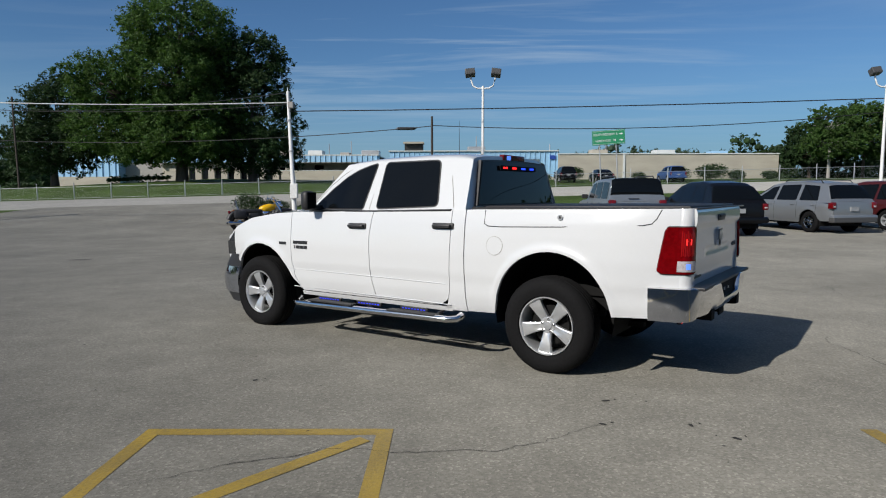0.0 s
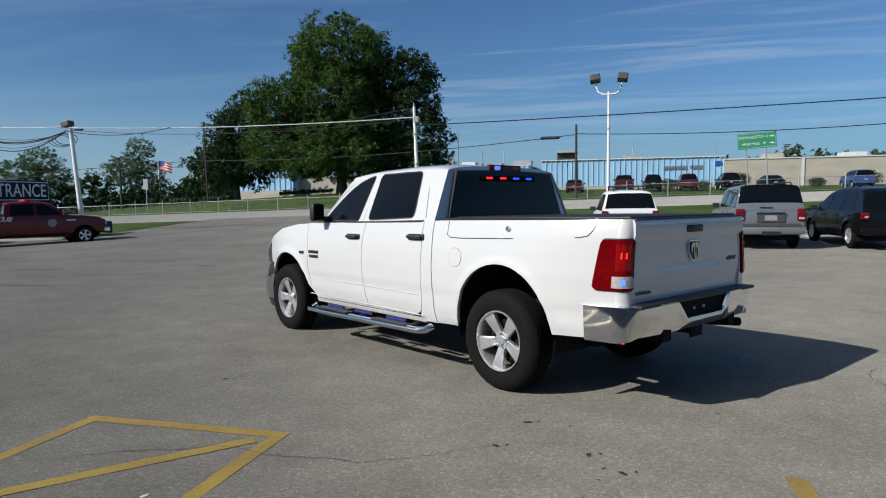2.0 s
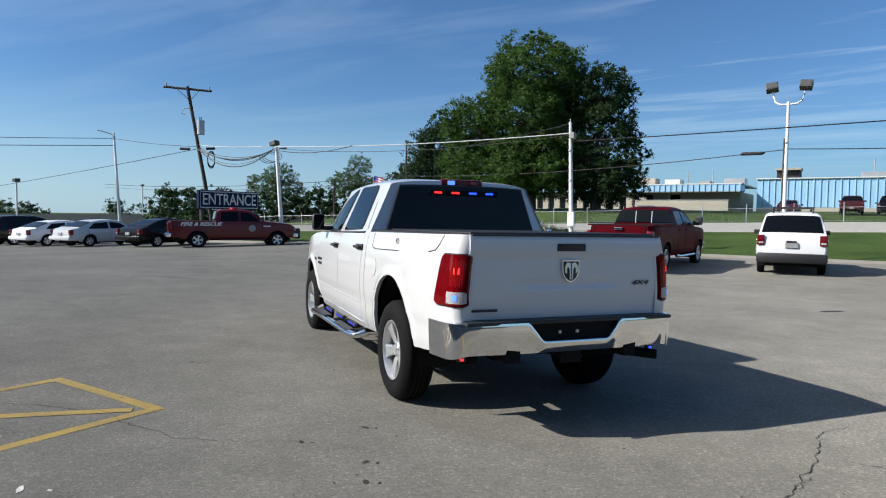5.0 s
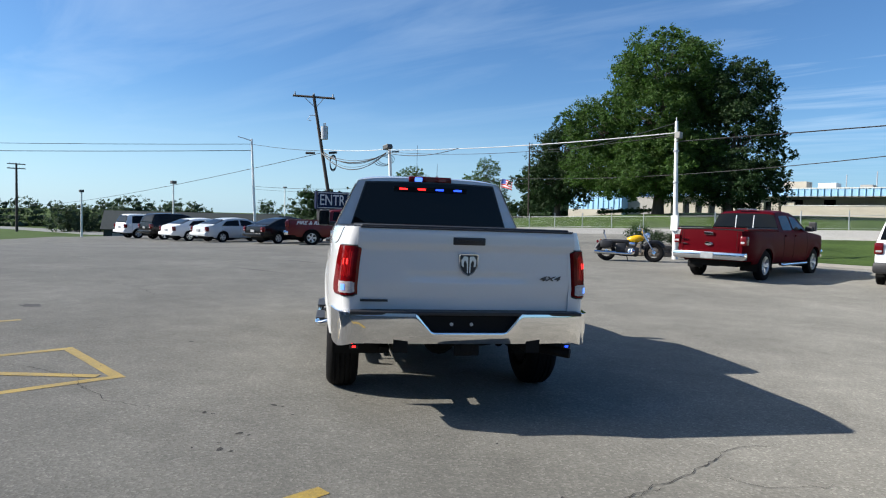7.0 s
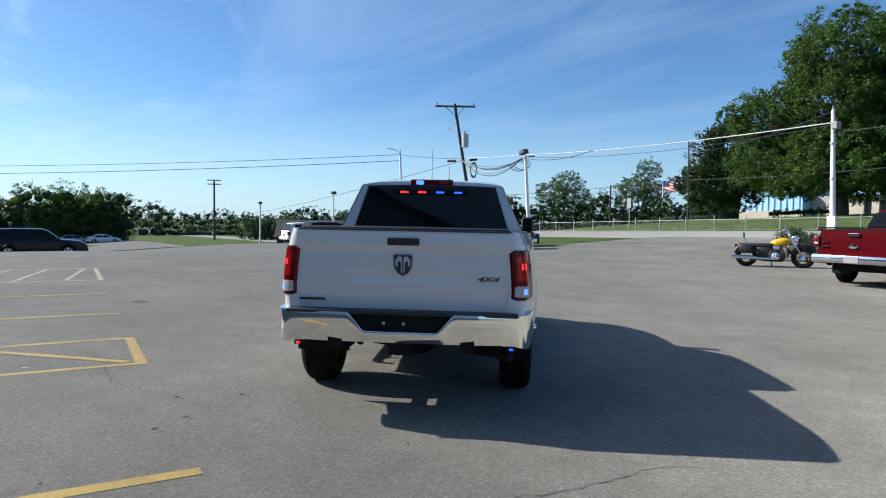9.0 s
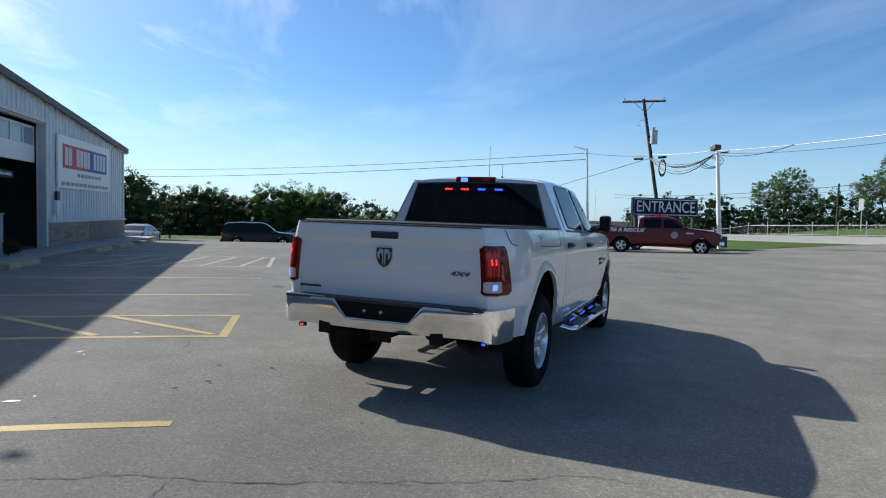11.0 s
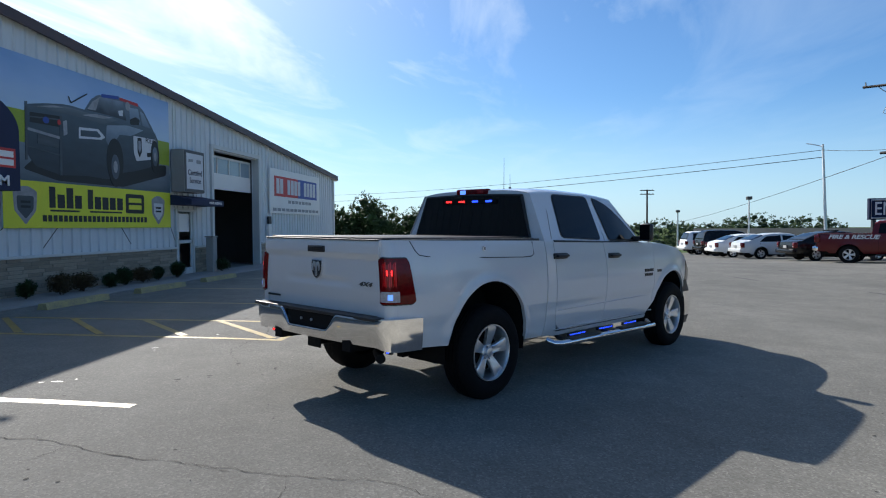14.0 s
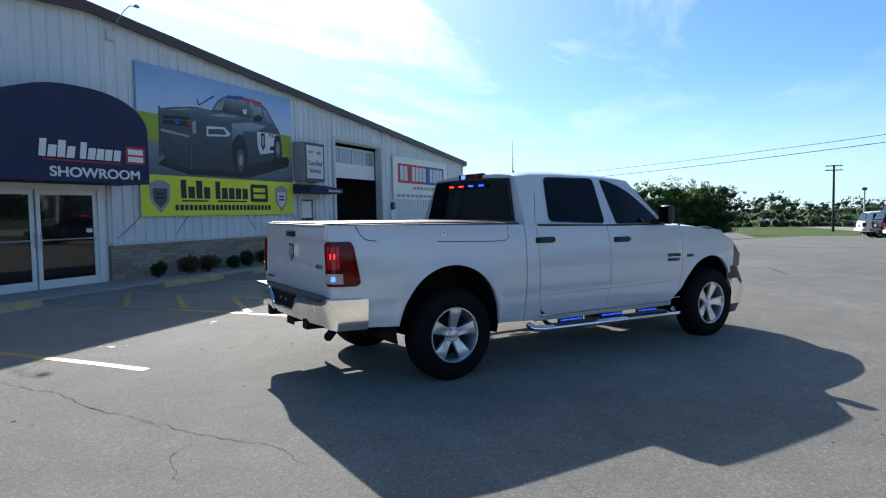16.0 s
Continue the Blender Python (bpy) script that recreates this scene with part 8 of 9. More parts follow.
for v in ((-0.6, -0.5, 0.0), (0.5, 0.45, 0.05)):
    part("splice_box", tube(bmesh.new(), [d * 0.6 + Vector(v) * 0.7, d * 0.6 + Vector(v) * 1.5], 0.09, 6), M_BLACK, px)
pe, d = leaning((-40.6, 27.0, -0.8), (-41.2, 26.9, 7.0), 0.12, 0.07, "street_light", "slim white street light pole", M_POLE_WHITE, "street light")
part("arm", tube(bmesh.new(), [d * 0.98, d + Vector((-0.4, -0.5, 0.05)), d + Vector((-0.7, -0.8, 0.15))], 0.035, 6), M_GALV, pe)


def far_pole(x, y, h, label, r=0.13, m=None, arms=0, cat="utility pole", lamp=False, lean=0.0, z=None):
    z0 = ground_z(x, y) if z is None else z
    root = empty("utility_pole" if not lamp else "street_light", Matrix.Translation((x, y, z0)) @ Matrix.Rotation(lean, 4, "Y"), label, cat)
    part("post", rod(bmesh.new(), (0, 0, -0.3), (0, 0, h), r, r * 0.7, seg=10), m or M_WOOD_DARK, root)
    for k in range(arms):
        zz = h - 0.3 - k * 0.9
        part("cross_arm", block((-0.08, -1.6, zz), (0.08, 1.6, zz + 0.18)), M_WOOD_DARK, root)
        for f in (-1.2, -0.5, 0.5, 1.2):
            part("insulator", rod(bmesh.new(), (0, f, zz + 0.14), (0, f, zz + 0.36), 0.06, seg=6), M_GREYWALL, root)
    if lamp:
        part("lamp_head", block((-0.24, -0.22, h - 0.05), (0.24, 0.22, h + 0.24), 0.04), M_DKGREY, root)
    return root


far_pole(-1.05, 55.5, 6.15, "dark timber power pole beyond the road")
far_pole(-42.3, 63.9, 9.0, "slim dark timber pole beyond the fence", r=0.11, lean=-0.02)
far_pole(-50.5, 60.0, 5.0, "short dark timber pole beside the road")
far_pole(38.0, 56.0, 6.5, "dark timber power pole beyond the road")
far_pole(-150.0, 32.8, 14.8, "timber power pole with double cross arms in the fields", r=0.27, arms=2, z=-5.0)
far_pole(-75.5, 24.3, 5.0, "white lamp post at the field edge", r=0.12, m=M_POLE_WHITE, lamp=True, cat="lamp post", z=-2.0)
far_pole(-54.0, 26.0, 4.9, "white lamp post beside the far lot", r=0.09, m=M_POLE_WHITE, lamp=True, cat="lamp post", z=-1.2)
far_pole(-88.0, 58.0, 7.0, "white twin-lamp post in the distance", r=0.1, m=M_POLE_WHITE, lamp=True, cat="lamp post", z=-1.8)


def wire(a, b, sag, r, m, label, cat="wire"):
    a, b = Vector(a), Vector(b)
    pts = []
    for i in range(17):
        t = i / 16
        p = a.lerp(b, t)
        p.z -= 4 * sag * t * (1 - t)
        pts.append(p)
    return tagged(part("cable", tube(bmesh.new(), pts, r, 5), m), label, cat, "overhead cables")


OC = "black overhead cable strung between poles"
PC = "pale overhead service cable strung between poles"
wire((-24.65, 26.85, 5.25), (-6.3, 26.5, 4.93), 0.18, 0.022, M_CABLE_PALE, PC)
wire((-24.65, 26.85, 5.15), (-6.3, 26.5, 4.85), 0.4, 0.012, M_CABLE, OC)
wire((-6.3, 26.5, 4.58), (60, 28.5, 7.5), 0.55, 0.022, M_CABLE, OC)
wire((-32.2, 27.5, 5.75), (-24.65, 26.85, 5.3), 0.1, 0.022, M_CABLE_PALE, PC)
wire((-32.2, 27.5, 5.6), (-24.65, 26.85, 5.1), 0.75, 0.022, M_CABLE, OC)
wire((-32.2, 27.5, 5.5), (-24.65, 26.85, 5.0), 0.45, 0.016, M_CABLE, OC)
wire((-32.2, 27.5, 5.65), (-41.2, 26.9, 6.6), 0.1, 0.016, M_CABLE, OC)
wire((-41.2, 26.9, 6.6), (-110, -40, 7.5), 0.9, 0.02, M_CABLE, OC)
wire((-41.2, 26.9, 6.1), (-110, -42, 6.3), 0.9, 0.025, M_CABLE, OC)
wire((-32.2, 27.5, 5.55), (-150, 32.8, 1.0), 0.9, 0.022, M_CABLE, OC)
wire((-1.05, 55.5, 6.75), (38, 56, 7.9), 0.75, 0.035, M_CABLE, OC)
span_w = wire((-1.05, 55.5, 6.7), (-42.3, 63.9, 6.1), 0.6, 0.035, M_CABLE, OC)
wire((-42.3, 63.9, 6.2), (-120, 70, 6.5), 0.9, 0.035, M_CABLE, OC)
wire((38, 56, 8.0), (110, 58, 9.0), 0.8, 0.035, M_CABLE, OC)
wire((-42.3, 63.9, 5.6), (-120, 70, 5.9), 0.9, 0.022, M_CABLE, OC)
wire((-6.36, 26.54, 5.33), (-42.3, 63.9, 9.4), 0.5, 0.014, M_CABLE, OC)
for sag, r in ((1.05, 0.03), (0.6, 0.035), (0.9, 0.014)):
    wire((-32.3, 27.4, 5.5), (-24.7, 26.85, 5.05), sag, r, M_CABLE, OC)
wire((-24.7, 26.85, 5.1), (-18.5, 26.7, 5.0), 0.28, 0.02, M_CABLE, OC)
for ob, a in ((span_w, (-3.3, 55.96, 6.53)),):
    part("splice_case", tube(bmesh.new(), [(a[0] - 0.9, a[1], a[2] - 0.06), (a[0] - 0.7, a[1], a[2]), (a[0] + 0.7, a[1], a[2]), (a[0] + 0.9, a[1], a[2] + 0.04)], [0.04, 0.13, 0.13, 0.04], 8), M_BLACK, ob, "black splice case")

# ---- signs ----
es = empty("entrance_sign", Matrix.Translation((-25.8, 22.75, -0.4)) @ Matrix.Rotation(radians(94), 4, "Z"), "dark blue entrance sign on two posts with white letters", "sign")
part("panel", block((-0.1, -0.1, 2.0), (4.2, 0.1, 3.02), 0.02), M_SIGN_NAVY, es, "dark blue sign panel")
part("frame", tube(bmesh.new(), [(-0.02, -0.11, 2.08), (4.12, -0.11, 2.08), (4.12, -0.11, 2.94), (-0.02, -0.11, 2.94)], 0.025, 4, closed=True), M_PRINT_WHITE, es)
words("sign_letters", "ENTRANCE", 0.88, Matrix.Translation((2.05, -0.108, 2.5)) @ Matrix.Rotation(radians(90), 4, "X"), M_PRINT_WHITE, es, "white lettering", bold=0.006, squeeze=0.86)
for x in (0.15, 3.95):
    part("post", block((x - 0.08, -0.08, -0.3), (x + 0.08, 0.08, 2.0)), M_BLACK, es)
gs = empty("road_sign", Matrix.Translation((8.25, 31.7, ground_z(8.25, 31.7))) @ Matrix.Rotation(radians(-12), 4, "Z") @ Matrix.Rotation(radians(-3.5), 4, "Y"), "green road sign with white lettering on two posts", "road sign")
for x in (-0.45, 0.35):
    part("post", rod(bmesh.new(), (x, 0.03, -0.3), (x, 0.03, 3.75), 0.03, seg=8), M_GALV, gs)
part("panel", block((-0.78, -0.03, 3.25), (0.78, 0.0, 3.95), 0.006), M_SIGN_GREEN, gs, "green sign panel")
part("edge", tube(bmesh.new(), [(-0.74, -0.034, 3.29), (0.74, -0.034, 3.29), (0.74, -0.034, 3.91), (-0.74, -0.034, 3.91)], 0.008, 4, closed=True), M_PRINT_WHITE, gs)
words("sign_letters", "SOUTH BOSTON  6", 0.165, Matrix.Translation((-0.14, -0.035, 3.75)) @ Matrix.Rotation(radians(90), 4, "X"), M_PRINT_WHITE, gs, "white lettering", squeeze=0.8)
words("sign_letters", "HENRYVILLE   18", 0.165, Matrix.Translation((-0.14, -0.035, 3.45)) @ Matrix.Rotation(radians(90), 4, "X"), M_PRINT_WHITE, gs, "white lettering", squeeze=0.8)
for z in (3.74, 3.44):
    part("arrow", solid(bmesh.new(), [(0.5, z - 0.015), (0.6, z - 0.015), (0.6, z - 0.05), (0.7, z), (0.6, z + 0.05), (0.6, z + 0.015), (0.5, z + 0.015)], -0.036, -0.03), M_PRINT_WHITE, gs)
rs = empty("small_road_sign", Matrix.Translation((-46.0, 58.5, ground_z(-46, 58.5))), "small pale road sign on a post", "road sign")
part("post", rod(bmesh.new(), (0, 0, 0), (0, 0, 3.1), 0.05, seg=6), M_GALV, rs)
part("panel", block((-0.3, -0.1, 2.1), (0.3, -0.05, 3.2)), M_PRINT_GREY, rs)

# ---- chain-link fence along the road ----
fn = empty("fence", None, "low galvanised chain-link fence behind the road", "fence")
FX0, FX1, FYY = -66, 48, 52.0
post = shared("fence_post", lambda: rod(bmesh.new(), (0, 0, -0.2), (0, 0, 1.3), 0.04, seg=6), [M_GALV])
for k in range(int((FX1 - FX0) / 3) + 1):
    x = FX0 + 3 * k
    place("post", post, fn, Matrix.Translation((x, FYY, ground_z(x, FYY))) @ Matrix.Rotation(0.02 * math.sin(k * 2.1), 4, "Y"))
for zz, rr in ((0.98, 0.02), (0.08, 0.01)):
    part("rail", tube(bmesh.new(), [(x, FYY, ground_z(x, FYY) + zz) for x in np.arange(FX0, FX1 + 0.1, 3)], rr, 5), M_GALV, fn)
bm = bmesh.new()
for k in range(int((FX1 - FX0) / 0.16)):
    x = FX0 + 0.16 * k
    for dx in (1.2, -1.2):
        a, b = (x, FYY, ground_z(x, FYY) + 0.06), (x + dx, FYY, ground_z(x + dx, FYY) + 0.98)
        v = [bm.verts.new(p) for p in ((a[0], a[1], a[2]), (a[0] + 0.004, a[1], a[2]), (b[0] + 0.004, b[1], b[2]), (b[0], b[1], b[2]))]
        bm.faces.new(v)
tagged(part("wire_mesh", bm, M_GALV, fn), kind="stuff")

# ---- factory behind the road ----
FZ = 2.25


def corrugated(x0, x1, z0, z1, y, m, parent, pitch=0.62, depth=0.09):
    return part("siding", ribbed_wall(x0, x1, z0, lambda x: z1, y, pitch, -depth), m, parent)


fac = empty("factory", Matrix.Translation((2.5, 0.8, 1.48)) @ Matrix.Scale(1.3, 4) @ Matrix.Translation((-2.5, -0.8, -1.48)), "long low factory with pale blue ribbed walls and buff brick", "factory")
FACY = 80.0
part("wall", block((-6.2, FACY + 0.05, FZ - 1.5), (14.6, FACY + 14, 5.9)), M_BLUE_SIDING, fac)
corrugated(-6.2, 14.6, FZ - 0.1, 5.9, FACY, M_BLUE_SIDING, fac)
part("roof_edge", block((-6.3, FACY - 0.2, 5.88), (14.7, FACY + 14, 6.0)), M_LIGHTTRIM, fac)
part("plinth", block((-6.2, FACY - 0.12, FZ - 1.5), (14.6, FACY + 0.06, FZ + 0.5)), M_BUFF_WALL, fac)
for k in range(15):
    if k not in (9,):
        x = 8.0 + 0.29 * k
        part("name_bar", block((x, FACY - 0.14, 4.55), (x + 0.22, FACY - 0.1, 4.95)), M_PRINT_DARK, fac, "dark name bar")
part("small_panel", block((13.6, FACY - 0.14, 4.9), (14.3, FACY - 0.1, 5.4)), M_SIGN_BLUE, fac)
wb = part("brick_wing", block((14.6, FACY - 0.5, FZ - 1.5), (41.6, FACY + 14, 5.5)), M_BUFF_WALL, fac, "long buff brick wing")
part("coping", block((14.5, FACY - 0.6, 5.48), (41.7, FACY + 14, 5.6)), M_LIGHTTRIM, wb)
part("downpipe", block((22.5, FACY - 0.62, FZ), (22.75, FACY - 0.5, 5.48)), M_LIGHTTRIM, wb)
of = part("office", block((-33.5, FACY - 2, FZ - 1.5), (-19.2, FACY + 10, 4.5)), M_BUFF_WALL, fac, "low office wing with blue roof edge")
part("recessed_wall", block((-19.2, FACY - 0.4, FZ - 1.5), (-7.8, FACY + 10, 4.5)), M_BUFF_WALL, of, "wall set back under a deep roof overhang")
part("low_wall", block((-19.0, FACY - 2.6, FZ - 1.5), (-8.7, FACY - 2.3, 3.5)), M_BUFF_WALL, of, "low buff brick wall before the office")
part("low_wall_cap", block((-19.1, FACY - 2.65, 3.5), (-8.6, FACY - 2.25, 3.56)), M_LIGHTTRIM, of)
part("mansard", ribbed_wall(-34.0, -7.4, 4.5, lambda x: 5.26, FACY - 3.0, 0.62, -0.1), M_BLUE_SIDING, of)
part("mansard_return", block((-7.5, FACY - 2.98, 4.5), (-7.4, FACY, 5.26)), M_BLUE_SIDING, of)
part("mansard_top", block((-34.1, FACY - 3.06, 5.26), (-7.3, FACY + 10, 5.38)), M_LIGHTTRIM, of)
part("soffit", block((-34.0, FACY - 2.98, 4.42), (-7.5, FACY - 0.3, 4.5)), M_GREYWALL, of)
for x in (-15.4, -18.6):
    part("doorway", block((x, FACY - 0.5, FZ - 0.5), (x + 1.1, FACY - 0.42, 4.2)), M_GLASS, of)
for k in range(10):
    x = -32.5 + k * 1.55
    part("pier", block((x, FACY - 2.35, FZ - 1.0), (x + 0.75, FACY - 1.95, 3.9)), M_BUFF_WALL, of)
    wn_ = part("window", block((x + 0.85, FACY - 2.06, FZ + 0.2), (x + 1.45, FACY - 2.0, 3.9)), M_GLASS, of)
    part("sill", block((x + 0.8, FACY - 2.12, FZ + 0.1), (x + 1.5, FACY - 2.0, FZ + 0.2)), M_LIGHTTRIM, wn_)
lw = part("blue_wing", block((-47.6, FACY - 0.9, FZ - 1.5), (-39.2, FACY + 8, 5.4)), M_BLUE_SIDING, fac)
corrugated(-47.6, -39.2, FZ + 0.6, 5.4, FACY - 1.0, M_BLUE_SIDING, lw, 0.8, 0.12)
part("plinth", block((-47.6, FACY - 1.1, FZ - 1.5), (-39.2, FACY - 0.95, FZ + 0.6)), M_BUFF_WALL, lw)
part("link", block((-39.2, FACY + 0.5, FZ - 1.5), (-33.5, FACY + 8, 4.6)), M_GREYWALL, fac)
for x, z, w, h, mt in ((-4.4, 6.05, 2.3, 0.95, M_PRINT_BLACK), (-16.5, 5.4, 1.8, 0.7, M_LIGHTTRIM), (-12.5, 5.4, 1.2, 0.45, M_GREYWALL), (-20.0, 5.4, 2.4, 0.9, M_BUFF_WALL), (-9.8, 5.4, 2.2, 0.7, M_GALV), (3.5, 6.0, 2.2, 0.55, M_GALV), (27.0, 5.6, 2.4, 0.5, M_LIGHTTRIM), (19.0, 5.6, 2.0, 0.55, M_BUFF_WALL), (34.0, 5.6, 2.0, 0.35, M_BLUE_SIDING)):
    ru = part("roof_unit", block((x, FACY + 1, z - 0.05), (x + w, FACY + 3, z + h), 0.04), mt, fac)
    if mt is M_PRINT_BLACK:
        part("hood", block((x - 0.1, FACY + 0.4, z + h - 0.1), (x + w + 0.1, FACY + 3.1, z + h + 0.12)), M_BUFF_WALL, ru)
for x, h in ((4.6, 1.9), (-11.2, 1.3), (13.9, 0.9), (21.0, 0.8), (-14.0, 1.0)):
    part("vent_pipe", rod(bmesh.new(), (x, FACY + 2, 5.5), (x, FACY + 2, 6.0 + h), 0.055, seg=8), M_GALV, fac)
for k, (x, mt, sp) in enumerate(((3.2, P_BROWN, PICKUP), (6.1, P_BLACK, SUV), (9.6, P_BROWN, SUV), (13.6, P_BLACK, SUV), (17.7, P_BLACK, SEDAN), (25.6, P_BLUE, SUV), (-2.0, P_BROWN, SEDAN))):
    nm = {"P": "pickup_truck", "S": "suv"}["P" if sp is PICKUP else "S"] if sp is not SEDAN else "sedan"
    cl = {id(P_BROWN): "dark red", id(P_BLACK): "black", id(P_BLUE): "blue"}[id(mt)]
    kind_word = {"pickup_truck": "pickup truck", "suv": "SUV", "sedan": "sedan"}[nm]
    build_car(nm, cl + " " + kind_word + " parked in front of the factory", kind_word, Matrix.Translation((x, 70.5, ground_z(x, 72.5) - 0.02)) @ Matrix.Rotation(radians(90), 4, "Z"), sp, mt, group="cars before the factory", far=True)
for k, (x, r, h) in enumerate(((8.2, 1.1, 1.5), (11.8, 0.9, 1.2), (15.4, 1.2, 1.9), (22.8, 1.0, 1.3), (27.8, 1.6, 1.9), (31.5, 1.9, 2.3), (34.5, 1.3, 1.5), (38.5, 1.3, 1.3))):
    shrub(x, 76.0, ground_z(x, 76) - 0.05, r, h * 0.85, 100 + k, M_LEAF_DARK, "rounded green shrub in front of the factory wall", "factory shrubs")

# ---- flag ----
fl = empty("flagpole", Matrix.Translation((-78.0, 101.0, -1.4)) @ Matrix.Scale(1.18, 4), "white flagpole with a red, white and blue striped flag", "flagpole")
part("pole", rod(bmesh.new(), (0, 0, -0.3), (0, 0, 9.0), 0.09, 0.05, seg=8), M_POLE_WHITE, fl)


def wave(u, v):
    return (0.05 + 2.3 * u, 0.18 * math.sin(7 * u) + 0.1 * v, 8.8 - 1.4 * (1 - v) - 0.55 * u * u)


cloth = empty("flag", None)
cloth.parent = fl
for k in range(7):
    part("stripe", sheet(bmesh.new(), lambda u, v, k=k: wave(u, (k + v) / 7), 12, 1), M_SIGN_RED if k % 2 == 0 else M_PRINT_WHITE, cloth)
part("canton", sheet(bmesh.new(), lambda u, v: tuple(Vector(wave(u * 0.42, 0.45 + 0.56 * v)) + Vector((0, -0.02, 0))), 6, 2), M_SIGN_BLUE, cloth)

# ---- trees ----
ico = bmesh.new()
bmesh.ops.create_icosphere(ico, subdivisions=1, radius=1.0)
ICO_V = [tuple(v.co) for v in ico.verts]
ICO_F = [tuple(v.index for v in f.verts) for f in ico.faces]
ico.free()


def shade_core(verts, faces, p, rx, rz, rng):
    """Uneven lump added unseen behind a lobe's leaves, to keep light from passing through."""
    n = len(verts)
    for x, y, z in ICO_V:
        k = 1 + rng.uniform(-0.16, 0.16)
        verts.append((p.x + x * rx * k, p.y + y * rx * k, p.z + z * rz * k))
    faces += [(a + n, b + n, c + n) for a, b, c in ICO_F]


def sprays(p, rx, rz, n, size, rng, out):
    """Bent leaf sprays over the skin of a lobe, in small ragged tufts."""
    tufts = max(5, n // 26)
    for _ in range(tufts):
        d = Vector((rng.gauss(0, 1), rng.gauss(0, 1), rng.gauss(0, 1))).normalized()
        k = rng.uniform(0.6, 1.32)
        c = Vector((p.x + d.x * rx * k, p.y + d.y * rx * k, p.z + d.z * rz * k))
        tr = rx * rng.uniform(0.22, 0.4)
        for _ in range(n // tufts):
            q = c + Vector((rng.gauss(0, 0.5), rng.gauss(0, 0.5), rng.gauss(0, 0.4))) * tr
            a = Vector((rng.gauss(0, 1), rng.gauss(0, 1), rng.gauss(0, 0.6))).normalized()
            b = a.cross(Vector((rng.gauss(0, 1), rng.gauss(0, 1), rng.gauss(0, 1)))).normalized()
            s = size * rng.uniform(0.55, 1.35)
            out.append((q - a * s, q + b * s * 0.5, q + a * s, q - b * s * 0.5 - Vector((0, 0, s * 0.3))))


def crown_mesh(name, lobes, material, parent, rng, n_leaf, size, dense=0.58):
    """Lobes as (place, width, height): hidden light-stopping cores and leaf sprays in one mesh."""
    me = bpy.data.meshes.new(name)
    verts, faces = [], []
    for p, rx, rz in lobes:
        shade_core(verts, faces, p, rx * dense, rz * dense, rng)
    out = []
    for p, rx, rz in lobes:
        sprays(p, rx, rz, n_leaf, size, rng, out)
    for q in out:
        k = len(verts)
        verts += [tuple(v) for v in q]
        faces += [(k, k + 1, k + 2), (k, k + 2, k + 3)]
    me.from_pydata(verts, [], faces)
    me.materials.append(material)
    ob = new(name, me)
    if parent:
        ob.parent = parent
    return ob


def tree(x, y, z, masses, seed, label, m, n_leaf=420, size=0.18, trunk=0.45, low=3.0, group="trees", bark=None, lobe=1.5, dense=0.58):
    """A broad-leaved tree: tapered trunk, limbs, and a crown of many lobes over a few large masses (east, north, up, width, height)."""
    rng = random.Random(seed)
    root = empty("tree", Matrix.Translation((x, y, z)), label, "tree", group)
    bm = bmesh.new()
    top = max(c[2] for c in masses)
    tube(bm, [(0, 0, -0.4), (0.2 * rng.uniform(-1, 1), 0, low * 0.6), (0, 0, low * 1.2), (masses[0][0] * 0.4, masses[0][1] * 0.4, top * 0.6), (masses[0][0], masses[0][1], top)], [trunk * 1.3, trunk, trunk * 0.85, trunk * 0.5, trunk * 0.12], 9)
    lobes = []
    for cx, cy, cz, r, h in masses:
        tube(bm, [(0, 0, low), (cx * 0.5, cy * 0.5, lerp(low, cz, 0.55)), (cx, cy, cz)], [trunk * 0.5, trunk * 0.35, trunk * 0.1], 7)
        n = max(6, int(4.2 * (r / lobe) ** 2))
        for k in range(n):
            f = 1 - 2 * (k + 0.5) / n
            a = k * 2.39996 + rng.uniform(-0.35, 0.35)
            q = math.sqrt(max(0, 1 - f * f))
            s = rng.uniform(0.6, 1.04)
            p = Vector((cx + r * q * math.cos(a) * s, cy + r * q * math.sin(a) * s, cz + h * f * s))
            lr = lobe * rng.uniform(0.6, 1.15)
            lobes.append((p, lr, lr * rng.uniform(0.65, 0.9)))
            if k % 2 == 0:
                rod(bm, (cx * 0.7, cy * 0.7, lerp(low, cz, 0.8)), p, trunk * 0.13, trunk * 0.04, seg=5)
    part("trunk", bm, bark or M_BARK, root, smooth=60)
    crown_mesh("crown", lobes, m, root, rng, n_leaf, size, dense)
    return root


tree(-27.4, 67.2, 2.15, ((0.3, 0, 15.3, 5.6, 3.7), (-0.2, -0.5, 10.9, 5.8, 3.3), (-6.6, -3.0, 9.6, 3.4, 2.6), (0.7, 0.5, 6.8, 6.1, 2.2), (3.6, 2.0, 12.4, 3.6, 3.0), (-4.6, -2.4, 6.6, 2.2, 1.3), (1.0, -1.5, 4.3, 5.4, 2.2), (-7.6, -1.5, 5.0, 2.8, 2.6), (-3.5, -2.0, 3.3, 3.0, 1.3), (3.6, -1.0, 3.2, 2.2, 1.3)), 5, "tall broad oak with a dense green crown on the lawn", M_LEAF, 460, 0.122, 0.55, 2.6, lobe=1.2, dense=0.2)
